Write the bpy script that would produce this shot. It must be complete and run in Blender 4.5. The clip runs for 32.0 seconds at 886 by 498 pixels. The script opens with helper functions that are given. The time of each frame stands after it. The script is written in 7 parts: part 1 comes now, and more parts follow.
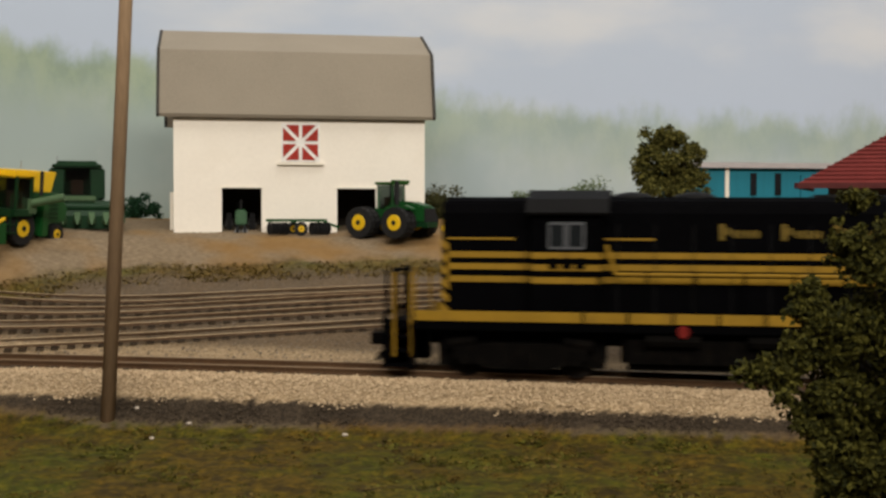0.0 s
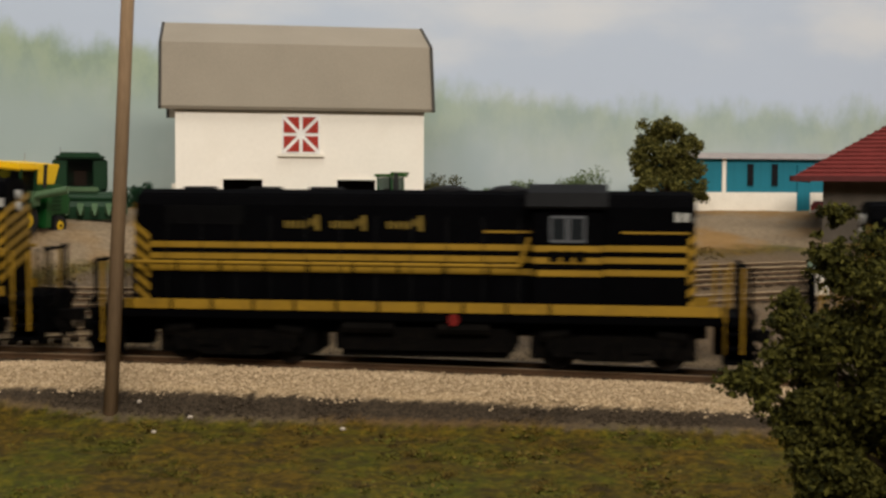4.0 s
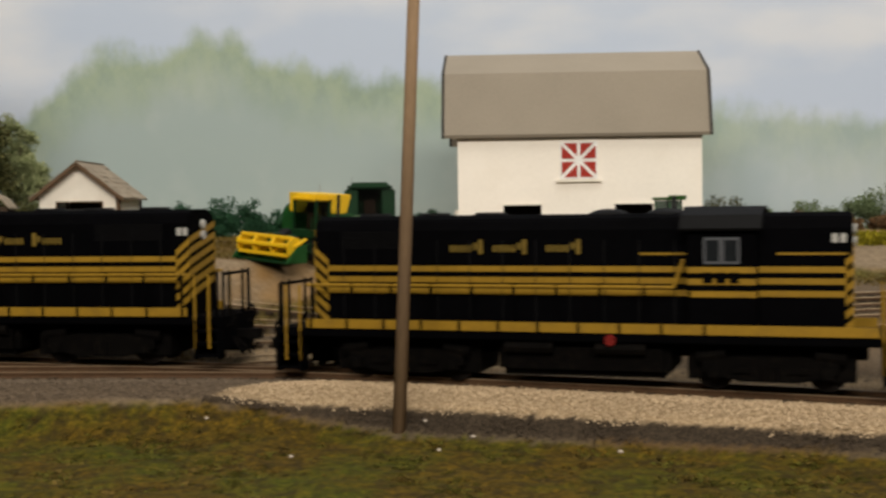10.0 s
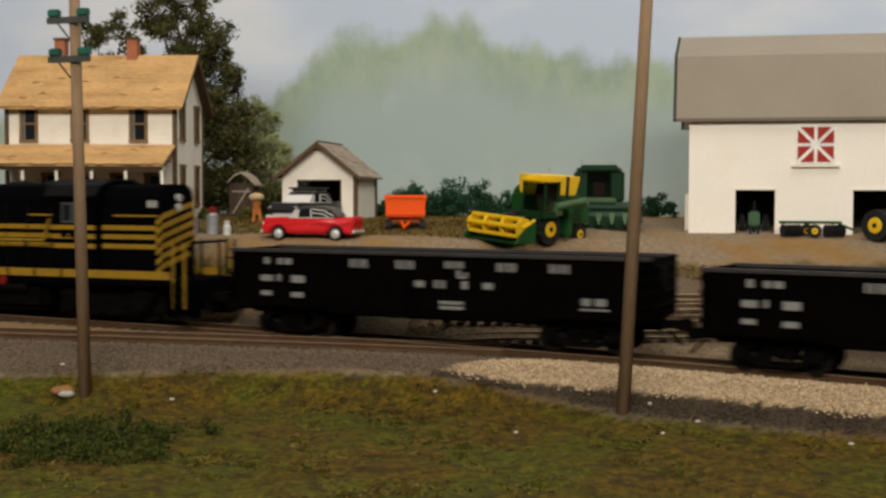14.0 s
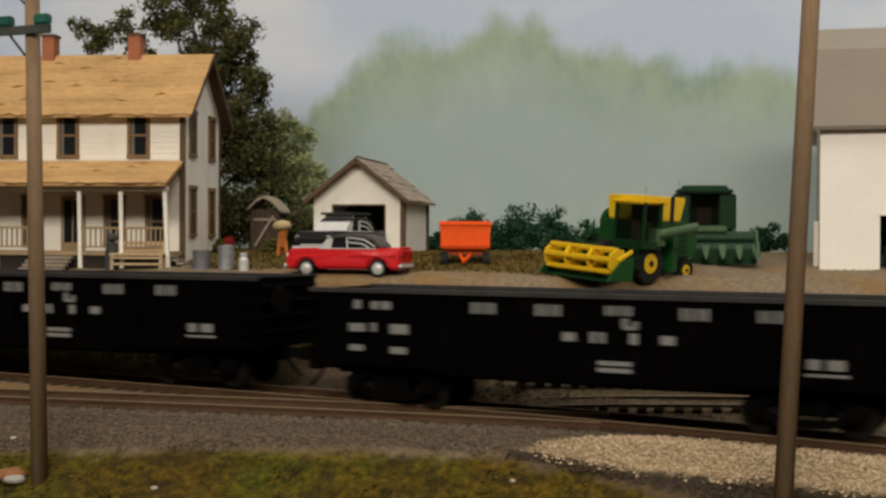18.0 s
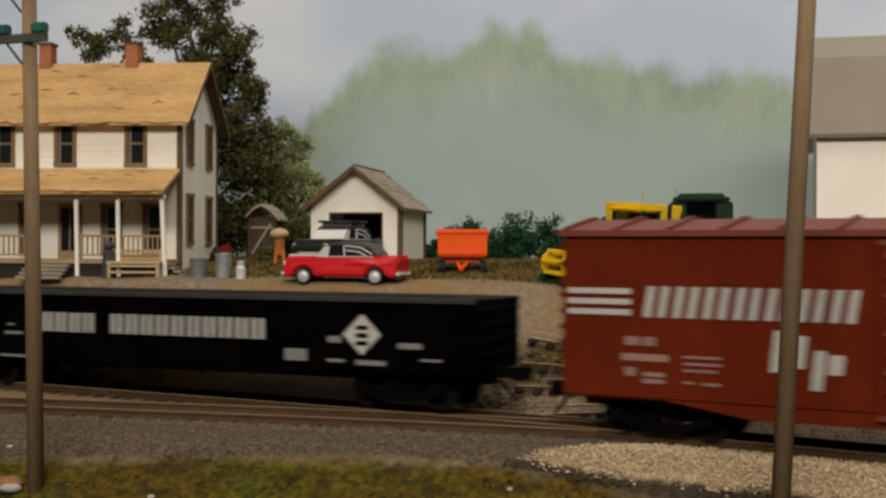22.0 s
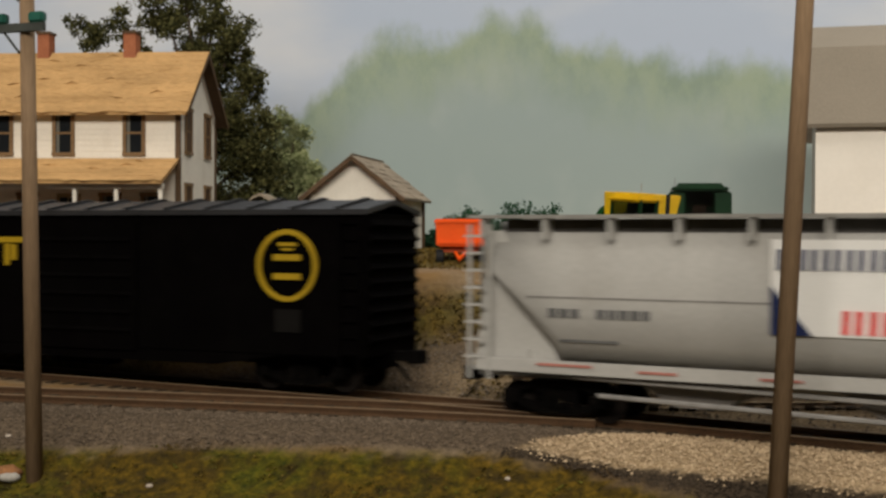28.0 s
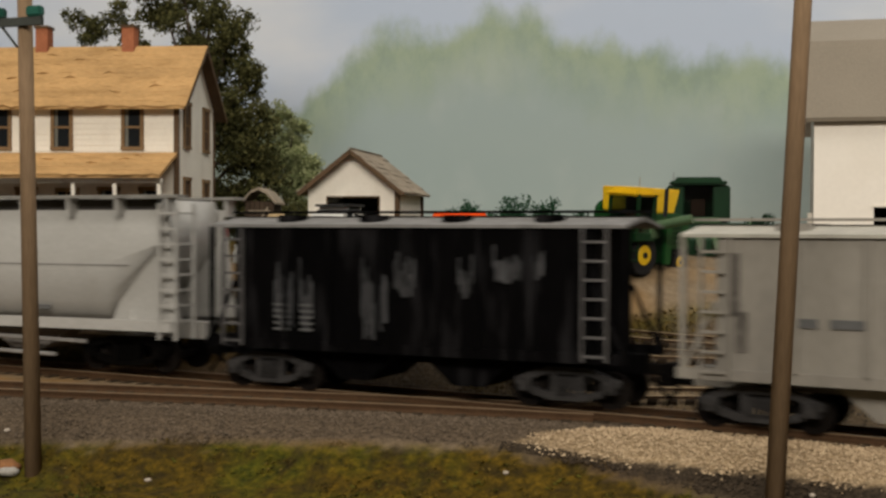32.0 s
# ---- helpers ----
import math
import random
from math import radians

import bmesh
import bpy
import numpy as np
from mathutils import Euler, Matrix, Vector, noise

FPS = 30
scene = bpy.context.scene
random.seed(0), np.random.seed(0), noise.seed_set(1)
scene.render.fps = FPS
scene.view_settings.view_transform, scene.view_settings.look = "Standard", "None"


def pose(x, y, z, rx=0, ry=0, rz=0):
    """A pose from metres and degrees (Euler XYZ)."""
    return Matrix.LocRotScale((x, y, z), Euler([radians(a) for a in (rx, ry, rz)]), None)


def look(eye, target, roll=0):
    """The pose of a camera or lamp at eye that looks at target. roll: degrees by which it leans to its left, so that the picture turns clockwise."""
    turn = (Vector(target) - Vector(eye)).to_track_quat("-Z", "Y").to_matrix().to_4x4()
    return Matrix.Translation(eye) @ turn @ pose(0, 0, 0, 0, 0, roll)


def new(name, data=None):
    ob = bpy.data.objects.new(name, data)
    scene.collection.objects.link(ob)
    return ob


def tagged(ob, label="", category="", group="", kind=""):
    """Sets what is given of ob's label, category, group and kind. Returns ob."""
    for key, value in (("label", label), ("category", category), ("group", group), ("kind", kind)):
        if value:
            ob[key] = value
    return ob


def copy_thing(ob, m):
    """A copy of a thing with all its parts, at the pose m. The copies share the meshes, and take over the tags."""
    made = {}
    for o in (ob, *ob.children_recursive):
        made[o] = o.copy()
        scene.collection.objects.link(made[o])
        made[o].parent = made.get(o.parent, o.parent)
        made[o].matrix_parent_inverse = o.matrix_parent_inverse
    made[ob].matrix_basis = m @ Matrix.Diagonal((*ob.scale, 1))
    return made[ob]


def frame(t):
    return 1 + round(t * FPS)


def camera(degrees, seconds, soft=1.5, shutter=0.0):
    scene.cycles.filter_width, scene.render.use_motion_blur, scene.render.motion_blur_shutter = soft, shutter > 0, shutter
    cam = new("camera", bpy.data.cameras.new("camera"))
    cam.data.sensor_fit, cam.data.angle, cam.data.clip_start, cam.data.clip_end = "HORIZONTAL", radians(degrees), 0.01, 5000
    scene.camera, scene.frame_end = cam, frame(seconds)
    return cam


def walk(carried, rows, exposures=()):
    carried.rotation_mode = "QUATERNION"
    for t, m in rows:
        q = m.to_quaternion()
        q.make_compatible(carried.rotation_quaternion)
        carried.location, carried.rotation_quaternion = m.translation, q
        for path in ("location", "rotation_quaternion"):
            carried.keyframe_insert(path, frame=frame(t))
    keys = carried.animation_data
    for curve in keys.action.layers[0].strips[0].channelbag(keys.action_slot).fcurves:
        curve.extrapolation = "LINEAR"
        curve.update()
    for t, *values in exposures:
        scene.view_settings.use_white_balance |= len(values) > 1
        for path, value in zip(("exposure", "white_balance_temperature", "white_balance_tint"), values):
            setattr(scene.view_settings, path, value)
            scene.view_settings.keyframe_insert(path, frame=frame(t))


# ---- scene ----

# Lengths below are in units of about 1:96 of a metre (full-size metres of the model's prototype); U turns them into true metres.
U = 1 / 96
cam = camera(38.4, 32.0, soft=2.7, shutter=0.8)
# seconds, eye x, y, z, yaw to the left, pitch, roll
PATH = [
    (0, 0.018, -0.154, 4.803, -9.757, -1.789, 0.156),
    (0.5, 0.028, -0.233, 4.869, -9.777, -1.920, 0.116),
    (1, 0.038, -0.312, 4.936, -9.756, -2.130, 0.179),
    (1.5, 0.048, -0.391, 5.003, -9.739, -2.309, 0.108),
    (2, 0.058, -0.470, 5.069, -9.742, -2.421, 0.120),
    (2.5, 0.068, -0.549, 5.136, -9.658, -2.556, 0.206),
    (3, 0.079, -0.628, 5.202, -9.647, -2.607, 0.234),
    (3.5, 0.089, -0.707, 5.269, -9.642, -2.676, 0.279),
    (5.5, 0.129, -1.022, 5.535, -9.084, -2.925, 0.253),
    (6, 0.136, -1.091, 5.536, -7.861, -2.978, 0.156),
    (6.5, 0.143, -1.160, 5.538, -6.604, -2.797, -0.005),
    (7, 0.150, -1.229, 5.539, -5.325, -2.870, -0.143),
    (7.5, 0.157, -1.298, 5.540, -3.884, -3.015, -0.071),
    (8, 0.164, -1.367, 5.541, -2.422, -2.971, -0.134),
    (8.5, 0.171, -1.436, 5.542, -1.228, -2.708, -0.232),
    (9, 0.178, -1.505, 5.543, -0.004, -2.536, -0.316),
    (9.5, 0.186, -1.574, 5.545, 1.268, -2.166, -0.470),
    (10, 0.193, -1.643, 5.546, 3.029, -1.788, -0.710),
    (10.5, 0.200, -1.712, 5.547, 4.543, -1.697, -0.758),
    (11, 0.207, -1.781, 5.548, 6.005, -1.770, -0.618),
    (11.5, 0.214, -1.850, 5.549, 8.401, -1.399, -0.325),
    (12, 0.221, -1.919, 5.550, 11.092, -1.223, -0.348),
    (12.5, 0.228, -1.988, 5.552, 12.917, -1.962, 0.044),
    (13, 0.235, -2.057, 5.553, 13.966, -1.831, -0.045),
    (13.5, 0.242, -2.126, 5.554, 13.653, -2.102, 0.046),
    (14, 0.249, -2.195, 5.555, 13.261, -2.573, 0.206),
    (14.5, -0.241, -0.221, 5.373, 13.326, -1.533, 0.130),
    (15, -2.112, 5.698, 4.865, 13.391, -1.330, -0.029),
    (15.5, -3.044, 8.178, 4.764, 15.168, -1.171, -0.147),
    (17.5, -3.032, 8.179, 4.768, 15.371, -0.566, 0.173),
    (18, -3.029, 8.179, 4.769, 15.316, -0.408, 0.265),
    (18.5, -3.027, 8.179, 4.770, 15.339, -0.419, 0.226),
    (19, -3.024, 8.179, 4.771, 15.343, -0.413, 0.192),
    (19.5, -3.021, 8.179, 4.772, 15.285, -0.215, 0.262),
    (20, -3.018, 8.179, 4.773, 15.279, -0.216, 0.280),
    (20.5, -3.015, 8.179, 4.774, 15.292, -0.269, 0.263),
    (21, -3.012, 8.179, 4.776, 15.256, -0.260, 0.265),
    (21.5, -3.010, 8.179, 4.777, 15.264, -0.189, 0.224),
    (22, -3.007, 8.179, 4.778, 15.215, -0.060, 0.237),
    (22.5, -3.004, 8.179, 4.779, 15.252, -0.030, 0.253),
    (23, -3.001, 8.179, 4.780, 15.223, -0.192, 0.248),
    (23.5, -2.998, 8.179, 4.781, 15.189, -0.351, 0.270),
    (24, -2.995, 8.179, 4.782, 15.193, -0.305, 0.254),
    (24.5, -2.993, 8.179, 4.783, 15.192, -0.294, 0.279),
    (26.5, -2.981, 8.179, 4.787, 15.170, -0.121, 0.253),
    (27, -2.978, 8.179, 4.788, 15.136, -0.097, 0.270),
    (27.5, -2.976, 8.179, 4.789, 15.104, -0.390, 0.267),
    (28, -2.973, 8.179, 4.791, 15.186, -0.542, 0.264),
    (28.5, -2.970, 8.180, 4.792, 15.175, -0.528, 0.287),
    (29, -2.967, 8.180, 4.793, 15.194, -0.622, 0.263),
    (29.5, -2.964, 8.180, 4.794, 15.149, -0.521, 0.282),
    (30, -2.961, 8.180, 4.795, 15.164, -0.578, 0.275),
    (30.5, -2.959, 8.180, 4.796, 15.161, -0.620, 0.289),
    (31, -2.956, 8.180, 4.797, 15.165, -0.604, 0.255),
    (31.5, -2.953, 8.180, 4.798, 15.166, -0.738, 0.252),
    (32, -2.950, 8.180, 4.799, 15.150, -0.816, 0.242),
]


def eye_pose(x, y, z, yaw, pitch, roll):
    return pose(x * U, y * U, z * U, 0, 0, yaw) @ pose(0, 0, 0, 90 + pitch) @ pose(0, 0, 0, 0, 0, roll)


walk(cam, [(t, eye_pose(x, y, z, yaw, pitch, roll)) for t, x, y, z, yaw, pitch, roll in PATH],
     exposures=[(0, 0.19), (8, 0.23), (12.5, 0.27), (15.5, 0.08), (27, 0.02), (32, 0.02)])

# ---- light: a dim room with ceiling panels over the layout ----
world = bpy.data.worlds.new("room_air")
scene.world = world
world.use_nodes = True
world.node_tree.nodes["Background"].inputs[0].default_value = (0.75, 0.80, 0.9, 1)
world.node_tree.nodes["Background"].inputs[1].default_value = 0.25


def ceiling_lamp(name, x, y, z, tx, ty, tz, sx, sy, power, colour):
    data = bpy.data.lights.new(name, "AREA")
    data.shape, data.size, data.size_y, data.energy, data.color = "RECTANGLE", sx * U, sy * U, power, colour
    ob = new(name, data)
    ob.matrix_world = look((x * U, y * U, z * U), (tx * U, ty * U, tz * U))
    return ob


ceiling_lamp("ceiling_light_main", 8, -105, 98, -4, 52, 3, 180, 34, 27.5, (1.0, 0.92, 0.80))
ceiling_lamp("ceiling_light_back", 20, 25, 110, 6, 60, 4, 150, 20, 8.0, (1.0, 0.945, 0.85))

# ---- materials ----
MATS = {}


def nodes_of(name):
    m = bpy.data.materials.new(name)
    m.use_nodes = True
    t = m.node_tree
    return m, t, t.nodes["Principled BSDF"]


def add(t, kind, **inputs):
    n = t.nodes.new(kind)
    for k, v in inputs.items():
        n.inputs[k.replace("_", " ")].default_value = v
    return n


def surface(name, colour, rough=0.6, metal=0.0, vary=0.25, freq=2.0, fine=18.0, bump=0.15, stain=None, stain_amount=0.5, stretch=(1, 1, 1), coat=0.0, gloss=0.2):
    """Painted, weathered or raw surface: colour varied at two scales, fine relief, optional stains. freq and fine are per unit."""
    if name in MATS:
        return MATS[name]
    m, t, b = nodes_of(name)
    co = t.nodes.new("ShaderNodeTexCoord")
    mp = t.nodes.new("ShaderNodeMapping")
    mp.inputs["Scale"].default_value = [s / U for s in stretch]
    t.links.new(co.outputs["Object"], mp.inputs["Vector"])
    big = add(t, "ShaderNodeTexNoise", Scale=freq, Detail=4.0)
    small = add(t, "ShaderNodeTexNoise", Scale=fine, Detail=3.0)
    info = t.nodes.new("ShaderNodeObjectInfo")
    for n in (big, small):
        t.links.new(mp.outputs[0], n.inputs["Vector"])
    mix = t.nodes.new("ShaderNodeMath")
    mix.operation = "ADD"
    t.links.new(big.outputs["Fac"], mix.inputs[0])
    t.links.new(small.outputs["Fac"], mix.inputs[1])
    rnd = t.nodes.new("ShaderNodeMath")
    rnd.operation = "MULTIPLY_ADD"
    rnd.inputs[1].default_value = 0.25
    t.links.new(info.outputs["Random"], rnd.inputs[0])
    t.links.new(mix.outputs[0], rnd.inputs[2])
    rg = t.nodes.new("ShaderNodeMapRange")
    rg.inputs["From Min"].default_value, rg.inputs["From Max"].default_value = 0.75, 1.5
    rg.inputs["To Min"].default_value, rg.inputs["To Max"].default_value = 1 - vary, 1 + vary
    t.links.new(rnd.outputs[0], rg.inputs["Value"])
    hsv = t.nodes.new("ShaderNodeHueSaturation")
    hsv.inputs["Color"].default_value = (*colour, 1)
    t.links.new(rg.outputs[0], hsv.inputs["Value"])
    out = hsv.outputs[0]
    if stain:
        st = add(t, "ShaderNodeTexNoise", Scale=freq * 1.7, Detail=6.0)
        t.links.new(mp.outputs[0], st.inputs["Vector"])
        ramp = t.nodes.new("ShaderNodeMapRange")
        ramp.inputs["From Min"].default_value, ramp.inputs["From Max"].default_value = 0.52, 0.72
        ramp.inputs["To Max"].default_value = stain_amount
        t.links.new(st.outputs["Fac"], ramp.inputs["Value"])
        mc = t.nodes.new("ShaderNodeMix")
        mc.data_type = "RGBA"
        mc.inputs[7].default_value = (*stain, 1)
        t.links.new(ramp.outputs[0], mc.inputs[0])
        t.links.new(out, mc.inputs[6])
        out = mc.outputs[2]
    t.links.new(out, b.inputs["Base Color"])
    b.inputs["Roughness"].default_value, b.inputs["Metallic"].default_value = rough, metal
    b.inputs["Coat Weight"].default_value = coat
    b.inputs["Specular IOR Level"].default_value = gloss
    if bump:
        bp = t.nodes.new("ShaderNodeBump")
        bp.inputs["Strength"].default_value, bp.inputs["Distance"].default_value = bump, 0.05 * U
        t.links.new(small.outputs["Fac"], bp.inputs["Height"])
        t.links.new(bp.outputs[0], b.inputs["Normal"])
    MATS[name] = m
    return m


def glass(name, colour=(0.9, 0.95, 1.0)):
    if name in MATS:
        return MATS[name]
    m, t, b = nodes_of(name)
    b.inputs["Base Color"].default_value = (*colour, 1)
    b.inputs["Roughness"].default_value = 0.08
    b.inputs["Transmission Weight"].default_value = 1.0
    b.inputs["IOR"].default_value = 1.35
    MATS[name] = m
    return m


# ---- mesh helpers ----
def bm_new():
    return bmesh.new()


def bx(bm, x0, x1, y0, y1, z0, z1, m=None):
    c = ((x0 + x1) / 2, (y0 + y1) / 2, (z0 + z1) / 2)
    k = Matrix.Translation(c) @ Matrix.Diagonal((abs(x1 - x0), abs(y1 - y0), abs(z1 - z0), 1))
    bmesh.ops.create_cube(bm, size=1, matrix=(m @ k) if m else k)
    return bm


def cyl(bm, a, b, r0, r1=None, n=12):
    a, b = Vector(a), Vector(b)
    d = b - a
    k = Matrix.Translation((a + b) / 2) @ d.to_track_quat("Z", "Y").to_matrix().to_4x4()
    bmesh.ops.create_cone(bm, cap_ends=True, segments=n, radius1=r0, radius2=r0 if r1 is None else r1, depth=d.length, matrix=k)
    return bm


def ball(bm, c, r, sx=1, sy=1, sz=1, n=10):
    bmesh.ops.create_uvsphere(bm, u_segments=n, v_segments=max(6, n // 2 + 1), radius=r, matrix=Matrix.Translation(c) @ Matrix.Diagonal((sx, sy, sz, 1)))
    return bm


def prism(bm, pts, lo, hi, axis="x"):
    """A closed outline in the plane across axis, drawn out from lo to hi. pts: (y, z) for x, (x, z) for y, (x, y) for z."""
    def put(p, w):
        return {"x": (w, p[0], p[1]), "y": (p[0], w, p[1]), "z": (p[0], p[1], w)}[axis]
    a = [bm.verts.new(put(p, lo)) for p in pts]
    b = [bm.verts.new(put(p, hi)) for p in pts]
    bm.faces.new(a), bm.faces.new(b[::-1])
    for i in range(len(pts)):
        bm.faces.new((a[i], b[i], b[i - 1], a[i - 1]))
    bmesh.ops.recalc_face_normals(bm, faces=bm.faces)
    return bm


def bar(bm, a, b, w, h=None):
    """A square bar from a to b."""
    a, b = Vector(a), Vector(b)
    d = b - a
    k = Matrix.Translation((a + b) / 2) @ d.to_track_quat("Z", "Y").to_matrix().to_4x4() @ Matrix.Diagonal((w, h or w, d.length, 1))
    bmesh.ops.create_cube(bm, size=1, matrix=k)
    return bm


def part(name, bm, material, parent=None, label="", bevel=0.0, smooth=False):
    if bevel:
        bmesh.ops.bevel(bm, geom=[e for e in bm.edges if len(e.link_faces) == 2 and e.calc_face_angle() > 0.6], offset=bevel, segments=2, affect="EDGES", clamp_overlap=True)
    bmesh.ops.scale(bm, vec=(U, U, U), verts=bm.verts)
    me = bpy.data.meshes.new(name)
    bm.to_mesh(me)
    bm.free()
    if smooth:
        me.polygons.foreach_set("use_smooth", [True] * len(me.polygons))
    me.materials.append(material)
    ob = new(name, me)
    if parent:
        ob.parent = parent
    return tagged(ob, label)


def shared(name, mesh_ob, parent, x, y, z, rz=0):
    """Another piece on the same mesh."""
    ob = new(name, mesh_ob.data)
    ob.parent = parent
    ob.matrix_basis = at(x, y, z, rz)
    return ob


def at(x, y, z, rz=0, rx=0, ry=0):
    return pose(x * U, y * U, z * U, rx, ry, rz)


def thing(name, label, category, x=0, y=0, z=0, rz=0, group="", kind=""):
    ob = new(name)
    ob.empty_display_size = 0.01
    ob.matrix_basis = at(x, y, z, rz)
    return tagged(ob, label, category, group, kind)


def from_lists(name, verts, faces, material, parent=None, label="", smooth=False):
    me = bpy.data.meshes.new(name)
    me.from_pydata([(a * U, b * U, c * U) for a, b, c in verts], [], faces)
    me.update()
    if smooth:
        me.polygons.foreach_set("use_smooth", [True] * len(me.polygons))
    me.materials.append(material)
    ob = new(name, me)
    if parent:
        ob.parent = parent
    return tagged(ob, label)


# ---- plan: the lie of the land and the tracks ----
def ease(a, b, x):
    k = min(1, max(0, (x - a) / (b - a)))
    return k * k * (3 - 2 * k)


def main_y(x):
    """Centre line of the main track."""
    if x > 24:
        return main_y(24) - 0.413 * 25 * (1 - math.exp(-(x - 24) / 25))
    return 40.31 - 0.136 * max(x, -45) - 0.0033 * max(0, x + 18) ** 2


def grade(x):
    """Level of the track bed: the line climbs gently to the left."""
    return min(0.42, max(-0.42, -0.073 - 0.0149 * x))


def siding_y(x):
    d = max(0.0, -4.5 - x)
    return main_y(x) - 0.27 * (math.sqrt(d * d + 9) - 3)


def farm_y(x):
    """Front edge of the raised farmyard."""
    return 47.2 + 5.3 * ease(-14, -2, x)


def pale_edge(x):
    """Foot of the pale ballast, measured from the siding."""
    return -2.8 - 0.38 * ease(-9.3, -6.5, x) - 0.1 * ease(-3, 6, x)


def turf_edge(x):
    """Where the turf begins, measured from the siding."""
    return -2.9 - 1.2 * ease(-11.0, -2.0, x) + 0.2 * ease(0, 14, x) - 0.045 * max(0, -12 - x)


def land(x, y):
    v, g = y - main_y(x), grade(x)
    w = max(3.0, farm_y(x) - main_y(x))
    if y - siding_y(x) < -1.9:
        return g - (1.35 + g) * ease(1.9, 5.0, siding_y(x) - y)
    if v < 1.4:
        return g
    if v < w:
        return g + (3.6 - g) * (v - 1.4) / (w - 1.4)
    return 3.6 + min(0.7, 0.1 * (v - w))


STEP = 0.05
LINE_X = np.arange(-330, 330, STEP)
LINE_Y = np.array([main_y(x) for x in LINE_X])
LINE_S = np.concatenate([[0], np.cumsum(np.hypot(np.diff(LINE_X), np.diff(LINE_Y)))])
LINE_S -= np.interp(0, LINE_X, LINE_S)


def along(s):
    """Place on the main track, s units along it from x = 0."""
    x = float(np.interp(s, LINE_S, LINE_X))
    return x, float(np.interp(x, LINE_X, LINE_Y))


# ---- structure: land, backdrop, room ----
def cover_material():
    """Ground: turf, dark dirt, pale ballast, grey ballast, farm gravel, mixed by the mesh's own cover masks."""
    m, t, b = nodes_of("scenic_ground")
    co = t.nodes.new("ShaderNodeTexCoord")
    mp = t.nodes.new("ShaderNodeMapping")
    mp.inputs["Scale"].default_value = (1 / U, 1 / U, 1 / U)
    t.links.new(co.outputs["Object"], mp.inputs["Vector"])

    def tex(scale, detail=5.0):
        n = add(t, "ShaderNodeTexNoise", Scale=scale, Detail=detail)
        n.inputs["Roughness"].default_value = 0.65
        t.links.new(mp.outputs[0], n.inputs["Vector"])
        return n

    def ramp(src, stops):
        r = t.nodes.new("ShaderNodeValToRGB")
        while len(r.color_ramp.elements) < len(stops):
            r.color_ramp.elements.new(0.5)
        for e, (p, c) in zip(r.color_ramp.elements, stops):
            e.position, e.color = p, (*c, 1)
        t.links.new(src, r.inputs[0])
        return r.outputs[0]

    def mixc(fac, a, c):
        n = t.nodes.new("ShaderNodeMix")
        n.data_type = "RGBA"
        t.links.new(fac, n.inputs[0])
        t.links.new(a, n.inputs[6])
        t.links.new(c, n.inputs[7])
        return n.outputs[2]

    broad, mid, fine, grit = tex(0.16, 3.0), tex(0.9), tex(5.0), tex(11.0, 2.0)
    turf_a = ramp(fine.outputs[0], [(0.3, (0.024, 0.034, 0.004)), (0.5, (0.066, 0.070, 0.008)), (0.72, (0.130, 0.122, 0.014))])
    turf_b = ramp(fine.outputs[0], [(0.3, (0.022, 0.016, 0.004)), (0.5, (0.085, 0.056, 0.009)), (0.72, (0.18, 0.11, 0.018))])
    turf_mask = ramp(tex(0.24, 6.0).outputs[0], [(0.38, (0, 0, 0)), (0.56, (1, 1, 1))])
    turf = mixc(turf_mask, turf_a, turf_b)
    gaps = ramp(tex(1.5, 5.0).outputs[0], [(0.34, (0.9, 0.9, 0.9)), (0.52, (0, 0, 0))])
    earth = ramp(grit.outputs[0], [(0.3, (0.016, 0.012, 0.004)), (0.7, (0.05, 0.034, 0.011))])
    turf = mixc(gaps, turf, earth)
    dirt = ramp(grit.outputs[0], [(0.3, (0.020, 0.015, 0.010)), (0.55, (0.050, 0.037, 0.025)), (0.75, (0.09, 0.066, 0.043))])
    pale = ramp(grit.outputs[0], [(0.3, (0.235, 0.164, 0.094)), (0.5, (0.395, 0.293, 0.183)), (0.7, (0.55, 0.422, 0.277))])
    grey = ramp(grit.outputs[0], [(0.3, (0.062, 0.046, 0.031)), (0.5, (0.118, 0.088, 0.061)), (0.7, (0.18, 0.136, 0.095))])
    gravel = ramp(fine.outputs[0], [(0.3, (0.17, 0.128, 0.086)), (0.5, (0.25, 0.19, 0.128)), (0.7, (0.33, 0.255, 0.175))])
    clay = ramp(mid.outputs[0], [(0.3, (0.24, 0.135, 0.05)), (0.6, (0.30, 0.18, 0.075)), (0.8, (0.17, 0.10, 0.045))])
    clay_mask = ramp(broad.outputs[0], [(0.44, (0, 0, 0)), (0.58, (0.85, 0.85, 0.85))])
    farm = mixc(clay_mask, gravel, clay)
    a1 = t.nodes.new("ShaderNodeAttribute")
    a1.attribute_name = "cover_a"
    a2 = t.nodes.new("ShaderNodeAttribute")
    a2.attribute_name = "cover_b"
    s1, s2 = t.nodes.new("ShaderNodeSeparateColor"), t.nodes.new("ShaderNodeSeparateColor")
    t.links.new(a1.outputs["Color"], s1.inputs[0])
    t.links.new(a2.outputs["Color"], s2.inputs[0])
    col = mixc(s1.outputs[0], farm, turf)
    col = mixc(s1.outputs[1], col, dirt)
    col = mixc(s2.outputs[0], col, grey)
    col = mixc(s1.outputs[2], col, pale)
    dull = add(t, "ShaderNodeHueSaturation", Saturation=1.06, Value=0.82)
    t.links.new(col, dull.inputs["Color"])
    t.links.new(dull.outputs[0], b.inputs["Base Color"])
